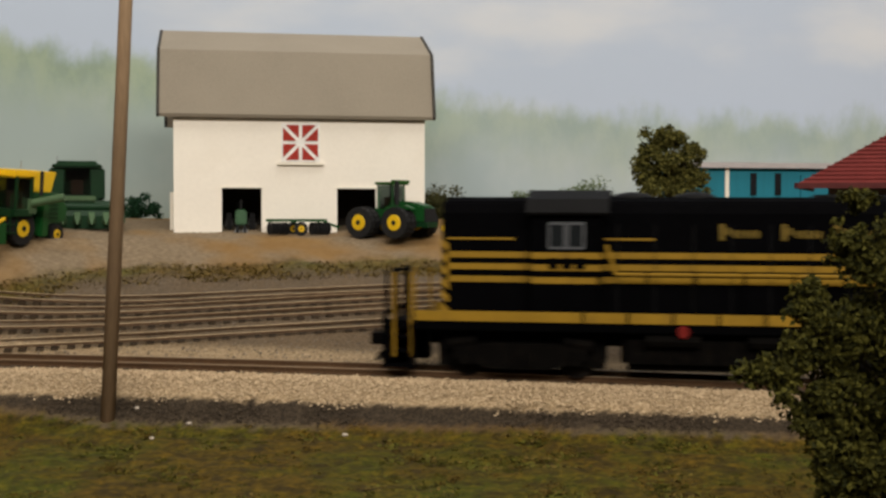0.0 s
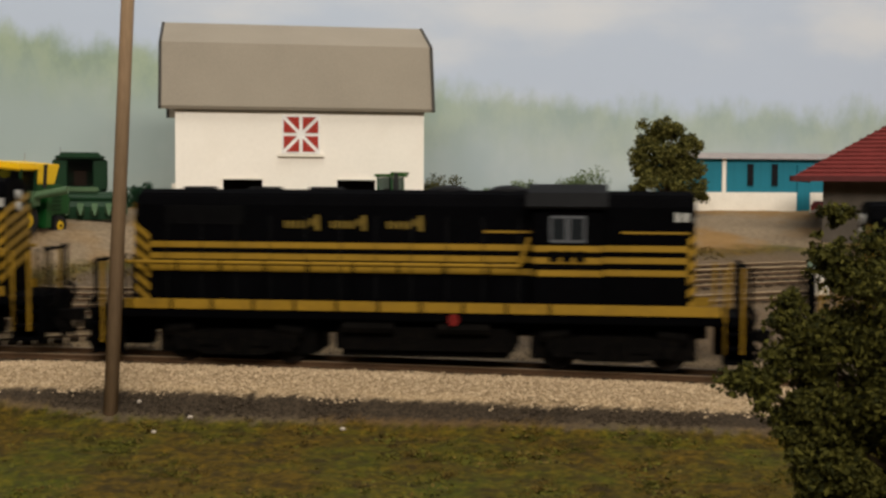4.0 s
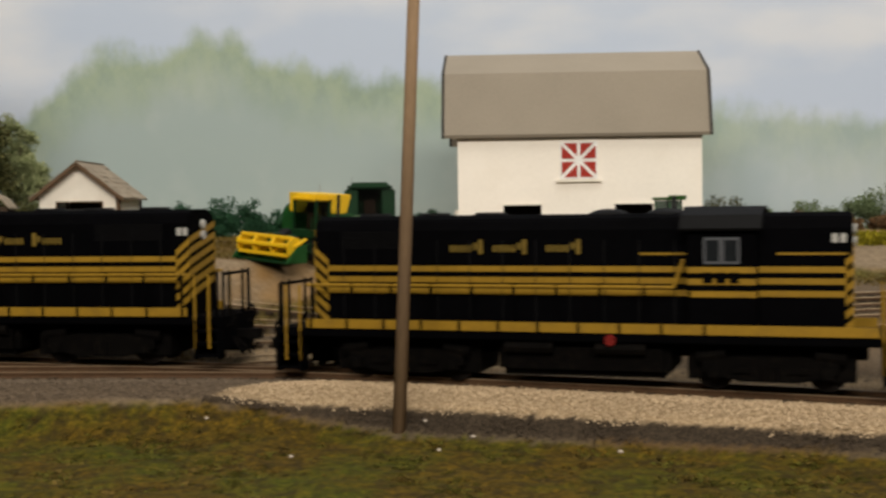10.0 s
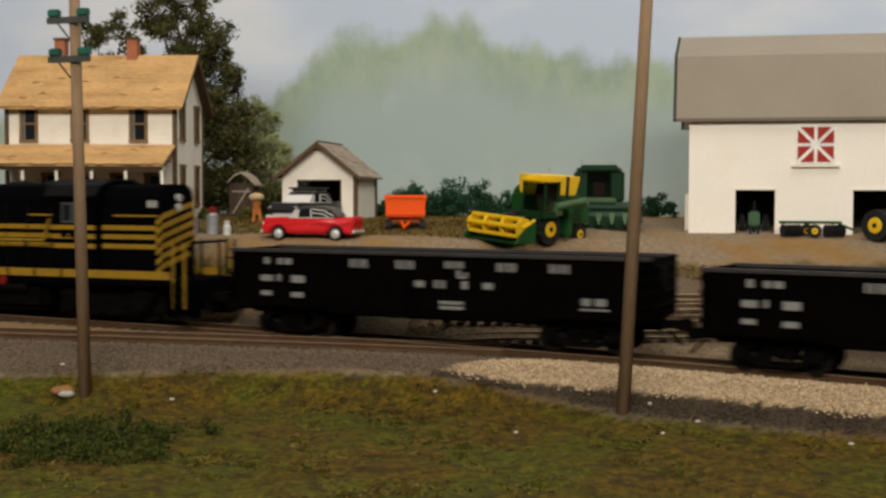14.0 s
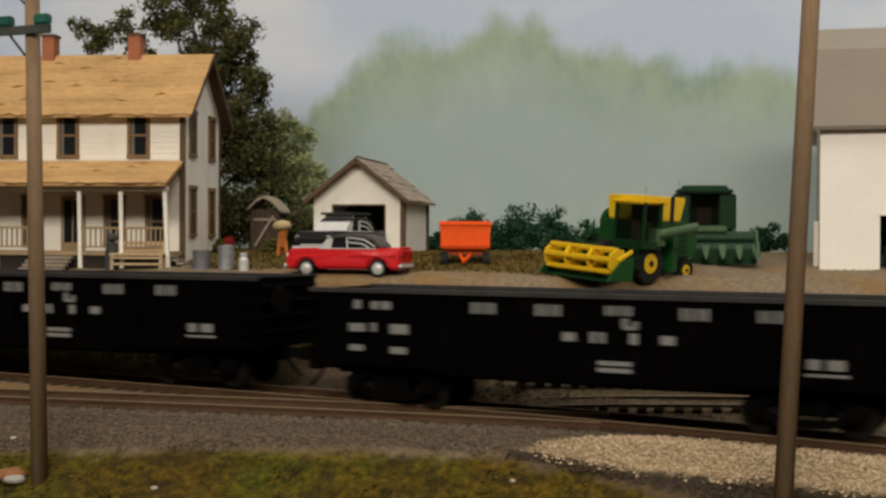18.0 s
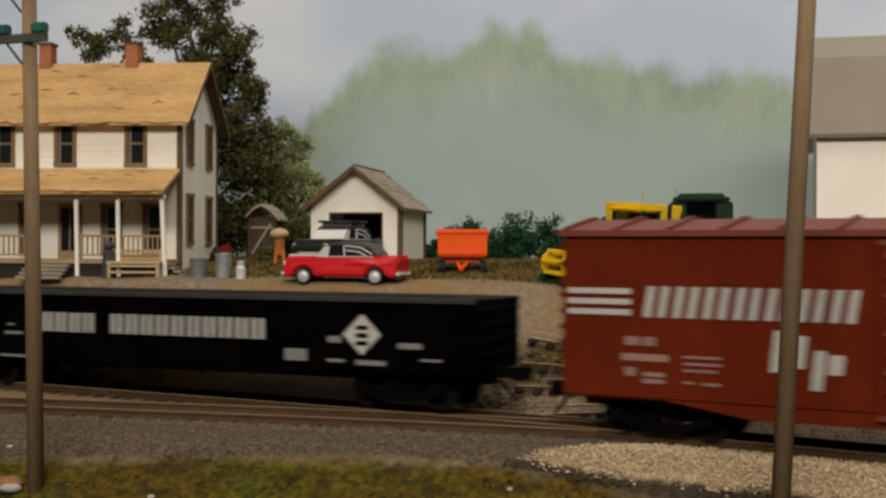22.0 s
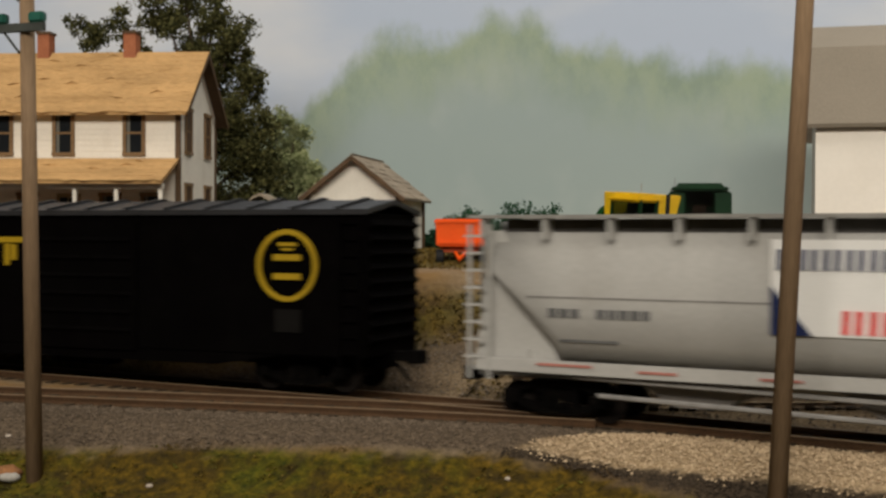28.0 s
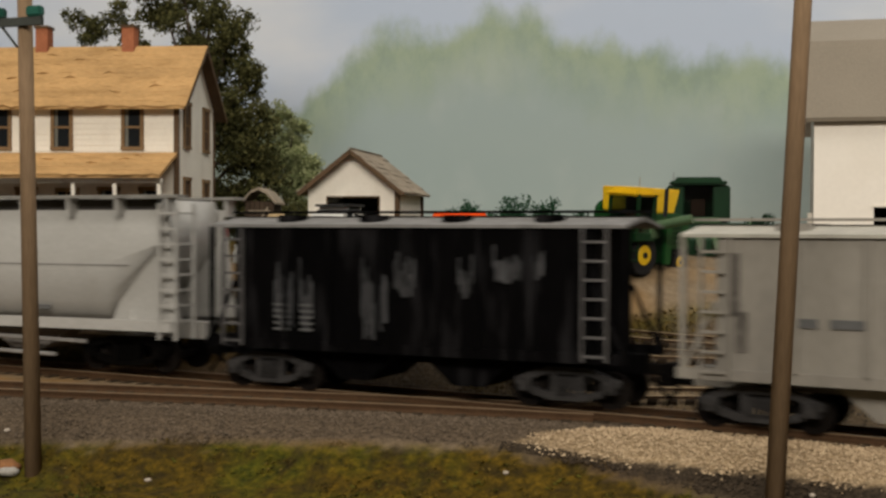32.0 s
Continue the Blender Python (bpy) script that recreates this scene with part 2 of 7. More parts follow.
    b.inputs["Roughness"].default_value = 0.95
    b.inputs["Specular IOR Level"].default_value = 0.15
    bp = t.nodes.new("ShaderNodeBump")
    bp.inputs["Strength"].default_value, bp.inputs["Distance"].default_value = 0.9, 0.12 * U
    t.links.new(fine.outputs[0], bp.inputs["Height"])
    t.links.new(bp.outputs[0], b.inputs["Normal"])
    return m


def band(v, lo, hi, soft):
    return ease(lo - soft, lo + soft, v) * (1 - ease(hi - soft, hi + soft, v))


def build_ground():
    xs = list(np.arange(-330, -50, 10.0)) + list(np.arange(-50, -24, 0.4)) + list(np.arange(-24, 22, 0.2)) + list(np.arange(22, 36, 0.4)) + list(np.arange(36, 331, 10.0))
    ys = list(np.arange(-14, 22, 3.0)) + list(np.arange(22, 29, 0.3)) + list(np.arange(29, 38.5, 0.12)) + list(np.arange(38.5, 56, 0.25)) + list(np.arange(56, 67, 1.0))
    verts, ca, cb = [], [], []
    for y in ys:
        for x in xs:
            v, sd = y - main_y(x), y - siding_y(x)
            z = land(x, y)
            n1 = noise.noise((x * 0.55, y * 0.55, 3.0))
            n2 = noise.noise((x * 2.1, y * 2.1, 7.0))
            if sd < -3:
                z += 0.16 * n1 + 0.07 * n2
            elif v > 2:
                z += 0.05 * n1 + 0.03 * n2
            verts.append((x, y, z))
            wob = 0.55 * n1 + 0.35 * n2
            front = sd
            # front of the line: pale ballast right of the switch, grey left of it, then dark dirt, then turf
            n3 = noise.noise((x * 4.5, y * 4.5, 1.0))
            white = ease(-9.5, -9.1, x - 2.0 * (sd + 2.84) + wob * 0.6 + n3 * 0.4)
            shoulder = band(front + wob * 0.25 + n3 * 0.12, pale_edge(x), 0.3, 0.06)
            pale = white * shoulder
            edge = -3.0
            dirt = band(front + wob * 0.5, -4.6, edge + 0.3, 0.2) * ease(-10.6, -8.6, x + wob)
            tl = turf_edge(x)
            turf = 1 - ease(tl - 0.3, tl + 0.15, front + wob * 0.6 + n3 * 0.25)
            dirt *= 1 - turf
            grey = (1 - white) * band(front + wob * 0.3, turf_edge(x) - 0.1, 0.3, 0.15)
            if x > -14:
                pale = max(pale, 0.75 * band(v + wob * 0.5, 0.9, 2.6, 0.35) * ease(-14, -10, x + wob))
            yard = farm_y(x) - y
            if v > 1.0:
                grey = max(grey, 0.85 * ease(3.6, 4.6, yard + wob) if x > -12 else 0.9 * ease(2.0, 2.8, yard + wob * 0.5))
                bank = band(yard + wob, 3.0, 4.6, 0.5) if x > -12 else band(yard + wob * 0.4, 0.6, 2.2, 0.4)
                turf = max(turf, 0.8 * bank)
                lawn = ease(0.9, 1.8, y - 47.6 + wob * 0.6) * (1 - ease(-11.5, -9.5, x + wob))
                turf = max(turf, 0.75 * lawn)
            ca.append((turf, dirt, pale, 1))
            cb.append((grey, 0, 0, 1))
    w = len(xs)
    faces = [(j * w + i, j * w + i + 1, (j + 1) * w + i + 1, (j + 1) * w + i) for j in range(len(ys) - 1) for i in range(w - 1)]
    ob = from_lists("ground", verts, faces, cover_material(), smooth=True, label="model landscape of turf, pale ballast and farmyard gravel")
    for nm, data in (("cover_a", ca), ("cover_b", cb)):
        layer = ob.data.color_attributes.new(nm, "FLOAT_COLOR", "POINT")
        layer.data.foreach_set("color", [c for row in data for c in row])
    tagged(ob, category="ground", kind="structure")
    # edge board of the layout table
    bm = bm_new()
    bx(bm, -330, 330, -15, -13.9, -12, -1.2)
    tagged(part("fascia", bm, surface("fascia_paint", (0.08, 0.10, 0.07), 0.5)), "dark green board along the table edge", "trim", kind="structure")


def backdrop_material():
    """Painted sky with soft clouds and a hazy line of woods."""
    m, t, b = nodes_of("painted_backdrop")
    co = t.nodes.new("ShaderNodeTexCoord")
    mp = t.nodes.new("ShaderNodeMapping")
    mp.inputs["Scale"].default_value = (1 / U, 1 / U, 1 / U)
    t.links.new(co.outputs["Object"], mp.inputs["Vector"])
    sep = t.nodes.new("ShaderNodeSeparateXYZ")
    t.links.new(mp.outputs[0], sep.inputs[0])

    def noise_at(scale, sx, sz, detail=4.0, rough=0.55):
        k = t.nodes.new("ShaderNodeMapping")
        k.inputs["Scale"].default_value = (sx, 1, sz)
        t.links.new(mp.outputs[0], k.inputs["Vector"])
        n = add(t, "ShaderNodeTexNoise", Scale=scale, Detail=detail, Roughness=rough)
        t.links.new(k.outputs[0], n.inputs["Vector"])
        return n.outputs["Fac"]

    def math_(op, a, c):
        n = t.nodes.new("ShaderNodeMath")
        n.operation = op
        for i, v in enumerate((a, c)):
            if isinstance(v, (int, float)):
                n.inputs[i].default_value = v
            else:
                t.links.new(v, n.inputs[i])
        return n.outputs[0]

    def span(v, lo, hi, a=0.0, c=1.0):
        n = t.nodes.new("ShaderNodeMapRange")
        n.interpolation_type = "SMOOTHSTEP"
        for k, q in (("From Min", lo), ("From Max", hi), ("To Min", a), ("To Max", c)):
            n.inputs[k].default_value = q
        t.links.new(v, n.inputs["Value"])
        return n.outputs[0]

    def mixc(fac, a, c):
        n = t.nodes.new("ShaderNodeMix")
        n.data_type = "RGBA"
        t.links.new(fac, n.inputs[0]) if not isinstance(fac, float) else None
        for i, v in ((6, a), (7, c)):
            if isinstance(v, tuple):
                n.inputs[i].default_value = (*v, 1)
            else:
                t.links.new(v, n.inputs[i])
        return n.outputs[2]

    X, Z = sep.outputs[0], sep.outputs[2]
    clouds = span(noise_at(0.06, 1, 2.6, 5.0, 0.5), 0.45, 0.68)
    sky = mixc(clouds, (0.48, 0.555, 0.69), (0.63, 0.66, 0.72))
    # tree line: a tall hump over the middle of the farm, lower to the right and at far left
    tops = math_("MULTIPLY", math_("SUBTRACT", noise_at(0.5, 1, 0.6, 5.0, 0.6), 0.5), 3.8)
    broad = math_("MULTIPLY", math_("SUBTRACT", noise_at(0.13, 1, 0.0, 2.0), 0.5), 1.6)
    hump = math_("ADD", math_("MULTIPLY", span(X, -26.8, -21.5), span(X, -20.5, -3.0, 0.88, 0.55)), math_("MULTIPLY", math_("MULTIPLY", span(X, -19.5, -15.5), span(X, -15.5, -10.5, 1.0, 0.0)), 0.3))
    hump = math_("MULTIPLY", hump, span(X, -1.0, 11.0, 1.0, 0.0))
    far = span(X, 12.0, 22.0, 0.0, 0.8)
    line = math_("ADD", math_("ADD", math_("ADD", tops, broad), 10.55), math_("ADD", math_("MULTIPLY", hump, 4.2), math_("MULTIPLY", far, -0.3)))
    depth = math_("SUBTRACT", line, Z)
    wood = span(depth, -0.35, 1.2)
    leaf = noise_at(0.7, 1, 0.6, 6.0, 0.7)
    green = mixc(span(leaf, 0.35, 0.65), (0.25, 0.325, 0.25), (0.33, 0.40, 0.285))
    haze = span(depth, 0.6, 4.6)
    mist = mixc(span(noise_at(0.2, 1, 0.8), 0.4, 0.65), (0.325, 0.395, 0.385), (0.40, 0.455, 0.44))
    woods = mixc(haze, green, mist)
    low = span(Z, 3.0, 6.5, 0.55, 0.0)
    woods = mixc(low, woods, (0.20, 0.27, 0.22))
    strength = math_("MULTIPLY", wood, span(X, 8.0, 14.0, 0.95, 0.72))
    t.links.new(mixc(strength, sky, woods), b.inputs["Base Color"])
    b.inputs["Roughness"].default_value = 0.9
    b.inputs["Specular IOR Level"].default_value = 0.1
    return m


def build_shell():
    bm = bm_new()
    bx(bm, -330, 330, 66, 67, -1, 60)
    tagged(part("backdrop", bm, backdrop_material()), "painted backdrop of cloudy sky and misty woods", "backdrop", kind="structure")
    wall = surface("room_wall", (0.55, 0.53, 0.50), 0.8, vary=0.06, freq=0.02, fine=0.5)
    for nm, d in (("wall_north", (-420, 420, 100, 112, -110, 140)), ("wall_south", (-420, 420, -262, -250, -110, 140)), ("wall_west", (-432, -420, -262, 112, -110, 140)), ("wall_east", (420, 432, -262, 112, -110, 140))):
        bm = bm_new()
        bx(bm, *d)
        tagged(part(nm, bm, wall), "plain painted room wall", "wall", kind="structure")
    bm = bm_new()
    bx(bm, -432, 432, -262, 112, 140, 150)
    tagged(part("ceiling", bm, surface("room_ceiling", (0.7, 0.69, 0.66), 0.9, vary=0.05, freq=0.02, fine=0.5)), "plain white room ceiling", "ceiling", kind="structure")
    bm = bm_new()
    bx(bm, -432, 432, -262, 112, -122, -110)
    tagged(part("floor", bm, surface("room_floor", (0.25, 0.22, 0.2), 0.6, vary=0.1, freq=0.03, fine=0.6)), "grey room floor", "floor", kind="structure")


build_ground()
build_shell()

# ---- tracks ----
RUST = surface("rusty_rail", (0.09, 0.05, 0.026), 0.55, 0.3, 0.3, 1.5, 14)
SHINE = surface("polished_rail_head", (0.25, 0.175, 0.11), 0.4, 0.3, 0.1, 1.5, 14, bump=0)
YARD_SHINE = surface("dusty_rail_head", (0.56, 0.42, 0.26), 0.5, 0.1, 0.1, 1.5, 14, bump=0)
TIE = surface("creosoted_tie", (0.048, 0.033, 0.02), 0.85, 0, 0.45, 1.2, 16)


def sweep(name, pts, profile, material, parent, label=""):
    """Draws a closed outline (sideways, up) along a level line of points."""
    verts, faces = [], []
    k = len(profile)
    for i, p in enumerate(pts):
        a, b = pts[max(0, i - 1)], pts[min(len(pts) - 1, i + 1)]
        d = math.hypot(b[0] - a[0], b[1] - a[1])
        nx, ny = -(b[1] - a[1]) / d, (b[0] - a[0]) / d
        for u, w in profile:
            verts.append((p[0] + nx * u, p[1] + ny * u, p[2] + w))
    for i in range(len(pts) - 1):
        for j in range(k):
            q = (j + 1) % k
            faces.append((i * k + j, (i + 1) * k + j, (i + 1) * k + q, i * k + q))
    return from_lists(name, verts, faces, material, parent, label)


RAIL = [(-0.11, 0), (0.11, 0), (0.11, 0.03), (0.035, 0.06), (0.035, 0.13), (0.06, 0.15), (0.06, 0.18), (-0.06, 0.18), (-0.06, 0.15), (-0.035, 0.13), (-0.035, 0.06), (-0.11, 0.03)]
HEAD = [(-0.055, 0.178), (0.055, 0.178), (0.055, 0.2), (-0.055, 0.2)]


def build_track(label, fy, fz, x0, x1, gauge, tie_len, tie_gap, near=(-34, 22), tilt=0.0, step=0.8, low=1.0, sunk=0.0):
    tr = thing("track", label, "railway track", group="tracks of the layout", kind="structure")
    xs = np.arange(x0, x1 + 0.01, step)
    for side in (-1, 1):
        pts = [(x, fy(x) + side * gauge / 2, fz(x) + side * tilt) for x in xs]
        rail = sweep("rail", pts, [(u * (0.4 + 0.6 * low), w * low) for u, w in RAIL], RUST, tr, "rusty steel rail")
        sweep("rail_head", pts, [(u, w * low) for u, w in HEAD], SHINE if low == 1 else YARD_SHINE, rail, "worn bright rail head")
    bm = bm_new()
    bx(bm, -0.12, 0.12, -tie_len / 2, tie_len / 2, -0.14, 0.03 - sunk)
    first = part("tie", bm, TIE, tr)
    first.matrix_basis = at(near[0], fy(near[0]), fz(near[0]))
    x, count = near[0] + tie_gap, 1
    rest_v, rest_f = [], []
    while x < x1:
        sl = math.degrees(math.atan((fy(x + 0.2) - fy(x - 0.2)) / 0.4))
        if x < near[1] and count < 300:
            shared("tie", first, tr, x + random.uniform(-0.03, 0.03), fy(x), fz(x) + random.uniform(-0.015, 0.01), sl + random.uniform(-2, 2)).rotation_euler.x = math.atan(2 * tilt / gauge)
            count += 1
        x += tie_gap
    return tr


build_track("main line with rusty rails and dark wooden ties", main_y, grade, -330, 330, 1.6, 2.7, 0.56)
build_track("empty siding that curves away in front of the main line", siding_y, grade, -120, -7.5, 1.6, 2.6, 0.56, near=(-34, -8), step=0.4)


def yard_line(ya, yb, za, zb):
    def fy(x):
        return ya + (yb - ya) * (x + 7.4) / 13.0
    return fy, lambda x: land(x, fy(x)) + 0.06


for ya, yb in ((42.9, 42.72), (44.06, 44.2), (45.0, 45.3), (45.95, 46.07)):
    fy, fz = yard_line(ya, yb, 0, 0)
    build_track("weathered yard track half sunk in grey gravel", fy, fz, -10.5, 26, 0.72, 0.95, 0.5, near=(-10.4, 22), tilt=0.07, low=0.42, sunk=0.075)

# ---- rolling stock ----
BLACK = surface("loco_black", (0.0015, 0.0015, 0.0019), 0.7, 0, 0.3, 0.8, 9, 0.05, gloss=0.01)
YELLOW = surface("stripe_yellow", (0.26, 0.150, 0.013), 0.5, 0, 0.15, 1.0, 12, 0.03, stain=(0.12, 0.07, 0.02), stain_amount=0.35)
GRIME = surface("truck_grime", (0.0024, 0.002, 0.0018), 0.8, 0, 0.4, 2.0, 14, 0.2, stain=(0.010, 0.008, 0.006), stain_amount=0.4, gloss=0.04)
DARKGLASS = surface("dark_window", (0.012, 0.014, 0.016), 0.15, 0, 0.1, 1, 8, 0)
SILVER = surface("window_frame_silver", (0.13, 0.135, 0.15), 0.4, 0.5, 0.1)
WHITE = surface("lettering_white", (0.43, 0.42, 0.395), 0.6, 0, 0.12, 2, 14, 0.02)
DULL_WHITE = surface("faded_white", (0.20, 0.196, 0.188), 0.6, 0, 0.15, 2, 14, 0.02)
GILT = surface("faded_gilt", (0.15, 0.10, 0.016), 0.6, 0, 0.3, 2.0, 14, 0.02)
RED = surface("signal_red", (0.14, 0.008, 0.006), 0.5)


def wheelset(parent, x, r=0.52, half=0.8):
    bm = bm_new()
    for s in (-1, 1):
        cyl(bm, (0, s * half - 0.09, 0), (0, s * half + 0.09, 0), r, n=16)
        cyl(bm, (0, s * half + s * 0.08, 0), (0, s * half + s * 0.13, 0), r * 0.7, r * 0.5, n=10)
    cyl(bm, (0, -half, 0), (0, half, 0), 0.11, n=8)
    ob = part("wheelset", bm, surface("wheel_steel", (0.008, 0.006, 0.005), 0.6, 0.2, 0.3, gloss=0.1), parent, smooth=False)
    ob.matrix_basis = at(x, 0, r)
    return ob


def truck(parent, x, base=1.25, half=1.0, loco=False, paint=None):
    """A bolster with two cast side frames and two wheelsets; freight cars have open frames."""
    paint = paint or GRIME
    bm = bx(bm_new(), x - 0.35, x + 0.35, -half, half, 0.55, 0.95)
    # Dark fill block for locomotives: stands for the shadow under them, no cast part.
    if loco:
        bx(bm, x - 2.55, x + 2.55, -half + 0.2, half - 0.2, 0.3, 1.38)
    tr = part("truck", bm, paint, parent, "grimy cast truck")
    for s in (-1, 1):
        bm = bm_new()
        if loco:
            prism(bm, [(x - base - 0.35, 0.55), (x - base * 0.5, 0.28), (x + base * 0.5, 0.28), (x + base + 0.35, 0.55), (x + base + 0.35, 0.85), (x + base * 0.55, 1.0), (x - base * 0.55, 1.0), (x - base - 0.35, 0.85)], s * half - 0.12, s * half + 0.12, "y")
            for q in (-base - 0.55, base + 0.55):
                cyl(bm, (x + q, s * half, 0.95), (x + q * 0.6, s * half, 1.05), 0.17, n=8)
            for q in (-0.85, 0.85):
                bx(bm, x + q - 0.3, x + q + 0.3, s * half - 0.1, s * half + 0.2, 0.55, 0.7)
        else:
            arch = [(-base - 0.32, 0.62), (-base * 0.5, 0.92), (base * 0.5, 0.92), (base + 0.32, 0.62)]
            belly = [(-base - 0.2, 0.5), (-base * 0.42, 0.28), (base * 0.42, 0.28), (base + 0.2, 0.5)]
            for line in (arch, belly):
                for (xa, za), (xb, zb) in zip(line, line[1:]):
                    bar(bm, (x + xa, s * half, za), (x + xb, s * half, zb), 0.2, 0.17)
            for q in (-0.42, 0.42):
                bar(bm, (x + q, s * half, 0.26), (x + q, s * half, 0.94), 0.17)
        for q in (-base, base):
            bx(bm, x + q - 0.2, x + q + 0.2, s * half - 0.18, s * half + 0.2, 0.4, 0.72)
            cyl(bm, (x + q, s * half, 0.54), (x + q, s * (half + 0.26), 0.54), 0.14, n=10)
        part("side_frame", bm, paint, tr)
        for q in (-0.22, 0, 0.22):
            part("spring", cyl(bm_new(), (x + q, s * half + s * 0.1, 0.35), (x + q, s * half + s * 0.1, 0.75), 0.08, n=8), paint, tr)
    for q in (-base, base):
        wheelset(tr, x + q, 0.56 if loco else 0.48)
    return tr


def coupler(parent, x, sgn):
    bm = bm_new()
    bx(bm, min(x, x + sgn * 0.75), max(x, x + sgn * 0.75), -0.14, 0.14, 0.82, 1.08)
    bx(bm, min(x + sgn * 0.55, x + sgn * 0.95), max(x + sgn * 0.55, x + sgn * 0.95), -0.3, 0.2, 0.78, 1.12)
    cyl(bm, (x + sgn * 0.3, -0.5, 0.8), (x + sgn * 0.75, -0.45, 0.35), 0.05, n=6)
    return part("coupler", bm, GRIME, parent)


def bars(parent, rows, y, material, name="lettering", slant=0.0, label=""):
    """Flat marks on a car's side: rows of x, z, width, height. y: the side's face, sign tells which way it looks."""
    bm = bm_new()
    o = 0.02 if y > 0 else -0.02
    for x, z, w, h in rows:
        vs = [bm.verts.new(c) for c in ((x, y + o, z), (x + w, y + o, z), (x + w + slant * h, y + o, z + h), (x + slant * h, y + o, z + h))]
        vb = [bm.verts.new((v.co.x, y - o, v.co.z)) for v in vs]
        bm.faces.new(vs), bm.faces.new(vb[::-1])
        for i in range(4):
            bm.faces.new((vs[i - 1], vs[i], vb[i], vb[i - 1]))
    bmesh.ops.recalc_face_normals(bm, faces=bm.faces)
    return part(name, bm, material, parent, label)


def marks(parent, rows, y, material, name, slant=0.0):
    """Small marks, each a part of its own."""
    for row in rows:
        bars(parent, [row], y, material, name, slant)


def strokes(x, z, h, w, gap, count):
    """A row of plain bars, two for each letter."""
    return [(x + k * (w + gap) + o, z, w * 0.34, h) for k in range(count) for o in (0.0, w * 0.62)]


def build_locomotive():
    L = thing("locomotive", "black road-switcher locomotive with yellow stripes", "locomotive", group="locomotives of the train")
    bm = bm_new()
    bx(bm, -9.9, 10.3, -1.6, 1.6, 1.35, 1.62)
    bx(bm, -9.0, 9.4, -0.7, 0.7, 0.9, 1.36)
    part("underframe", bm, BLACK, L, "black frame and walkway", bevel=0.03)
    for s in (-1, 1):
        bars(L, [(-9.3, 1.62, 18.6, 0.28)], s * 1.62, YELLOW, "sill_stripe", label="yellow stripe along the sill")
        for k in range(11):
            x = -4.2 + k * 1.33
            bars(L, [(x, 1.62, 0.08, 0.28)], s * 1.645, BLACK, "stripe_gap")
    # hoods
    def hood(x0, x1, w, z1):
        pts = [(-w, 1.6), (-w, z1 - 0.45), (-w * 0.86, z1 - 0.14), (-w * 0.5, z1), (w * 0.5, z1), (w * 0.86, z1 - 0.14), (w, z1 - 0.45), (w, 1.6)]
        return prism(bm_new(), pts, x0, x1, "x")
    hl = part("long_hood", hood(-3.65, 9.2, 1.12, 5.05), BLACK, L, "long black hood", bevel=0.06)
    hs = part("short_hood", hood(-8.55, -5.7, 1.12, 5.05), BLACK, L, "short black hood", bevel=0.06)
    pts = [(-1.55, 1.6), (-1.55, 4.55), (-1.3, 4.9), (-0.6, 5.16), (0.6, 5.16), (1.3, 4.9), (1.55, 4.55), (1.55, 1.6)]
    cab = part("cab", prism(bm_new(), pts, -5.75, -3.6, "x"), BLACK, L, "black cab", bevel=0.05)
    bm = bm_new()
    prism(bm, [(-1.75, 4.62), (-1.4, 5.0), (-0.65, 5.24), (0.65, 5.24), (1.4, 5.0), (1.75, 4.62), (1.7, 4.55), (1.35, 4.9), (0.6, 5.15), (-0.6, 5.15), (-1.35, 4.9), (-1.7, 4.55)], -5.9, -3.4, "x")
    part("cab_roof", bm, surface("cab_roof_grey", (0.005, 0.005, 0.0055), 0.6, gloss=0.06), cab, "dark grey cab roof")
    for s in (-1, 1):
        for x in (-4.96, -4.4):
            bm = bm_new()
            bx(bm, x - 0.27, x + 0.27, s * 1.55 - 0.03, s * 1.55 + 0.03, 3.62, 4.36)
            part("window_frame", bm, SILVER, cab)
            bm = bm_new()
            bx(bm, x - 0.2, x + 0.2, s * 1.55 - 0.045, s * 1.55 + 0.045, 3.69, 4.29)
            part("window", bm, DARKGLASS, cab)
        # stripes on hoods and cab
        for z, h in ((3.36, 0.17), (3.03, 0.17), (2.68, 0.17)):
            for a, w, y in ((-8.36, 2.64, 1.12), (-5.73, 2.1, 1.55), (-3.6, 12.32, 1.12)):
                bars(L, [(a, z, w, h)], s * y, YELLOW, "stripe")
        for a, w in ((-8.4, 2.1), (-3.55, 1.5)):
            bars(L, [(a, 3.86, w, 0.06)], s * 1.12, YELLOW, "pinstripe")
        # short chevrons where the stripes turn up towards the hood ends
        for x0, sg, run in ((-8.55, -1, 0.22), (9.2, 1, 0.5)):
            for k in range(6):
                z = 1.72 + k * 0.36
                bm = prism(bm_new(), [(x0 - sg * run, z), (x0 + sg * 0.02, z + run * 0.8), (x0 + sg * 0.02, z + run * 0.8 + 0.2), (x0 - sg * run, z + 0.2)], s * 1.1, s * 1.135, "y")
                part("chevron", bm, YELLOW, L, "slanted yellow warning stripe")
        # name in three words, each a tall first block and a low bar
        nm = []
        for x in (-0.15, 1.65, 3.15):
            nm += [(x, 3.88, 0.14, 0.44), (x + 0.2, 4.02, 0.1, 0.2)] + [(x + 0.4 + k * 0.16, 3.95, 0.09, 0.2) for k in range(5)]
        bars(L, nm, s * 1.12, GILT, "lettering", label="dull gold lettering as plain bars")
        for x in (-5.2, -4.8, -4.4):
            bars(L, [(x, 3.08, 0.28, 0.3)], s * 1.575, BLACK, "number_bar")
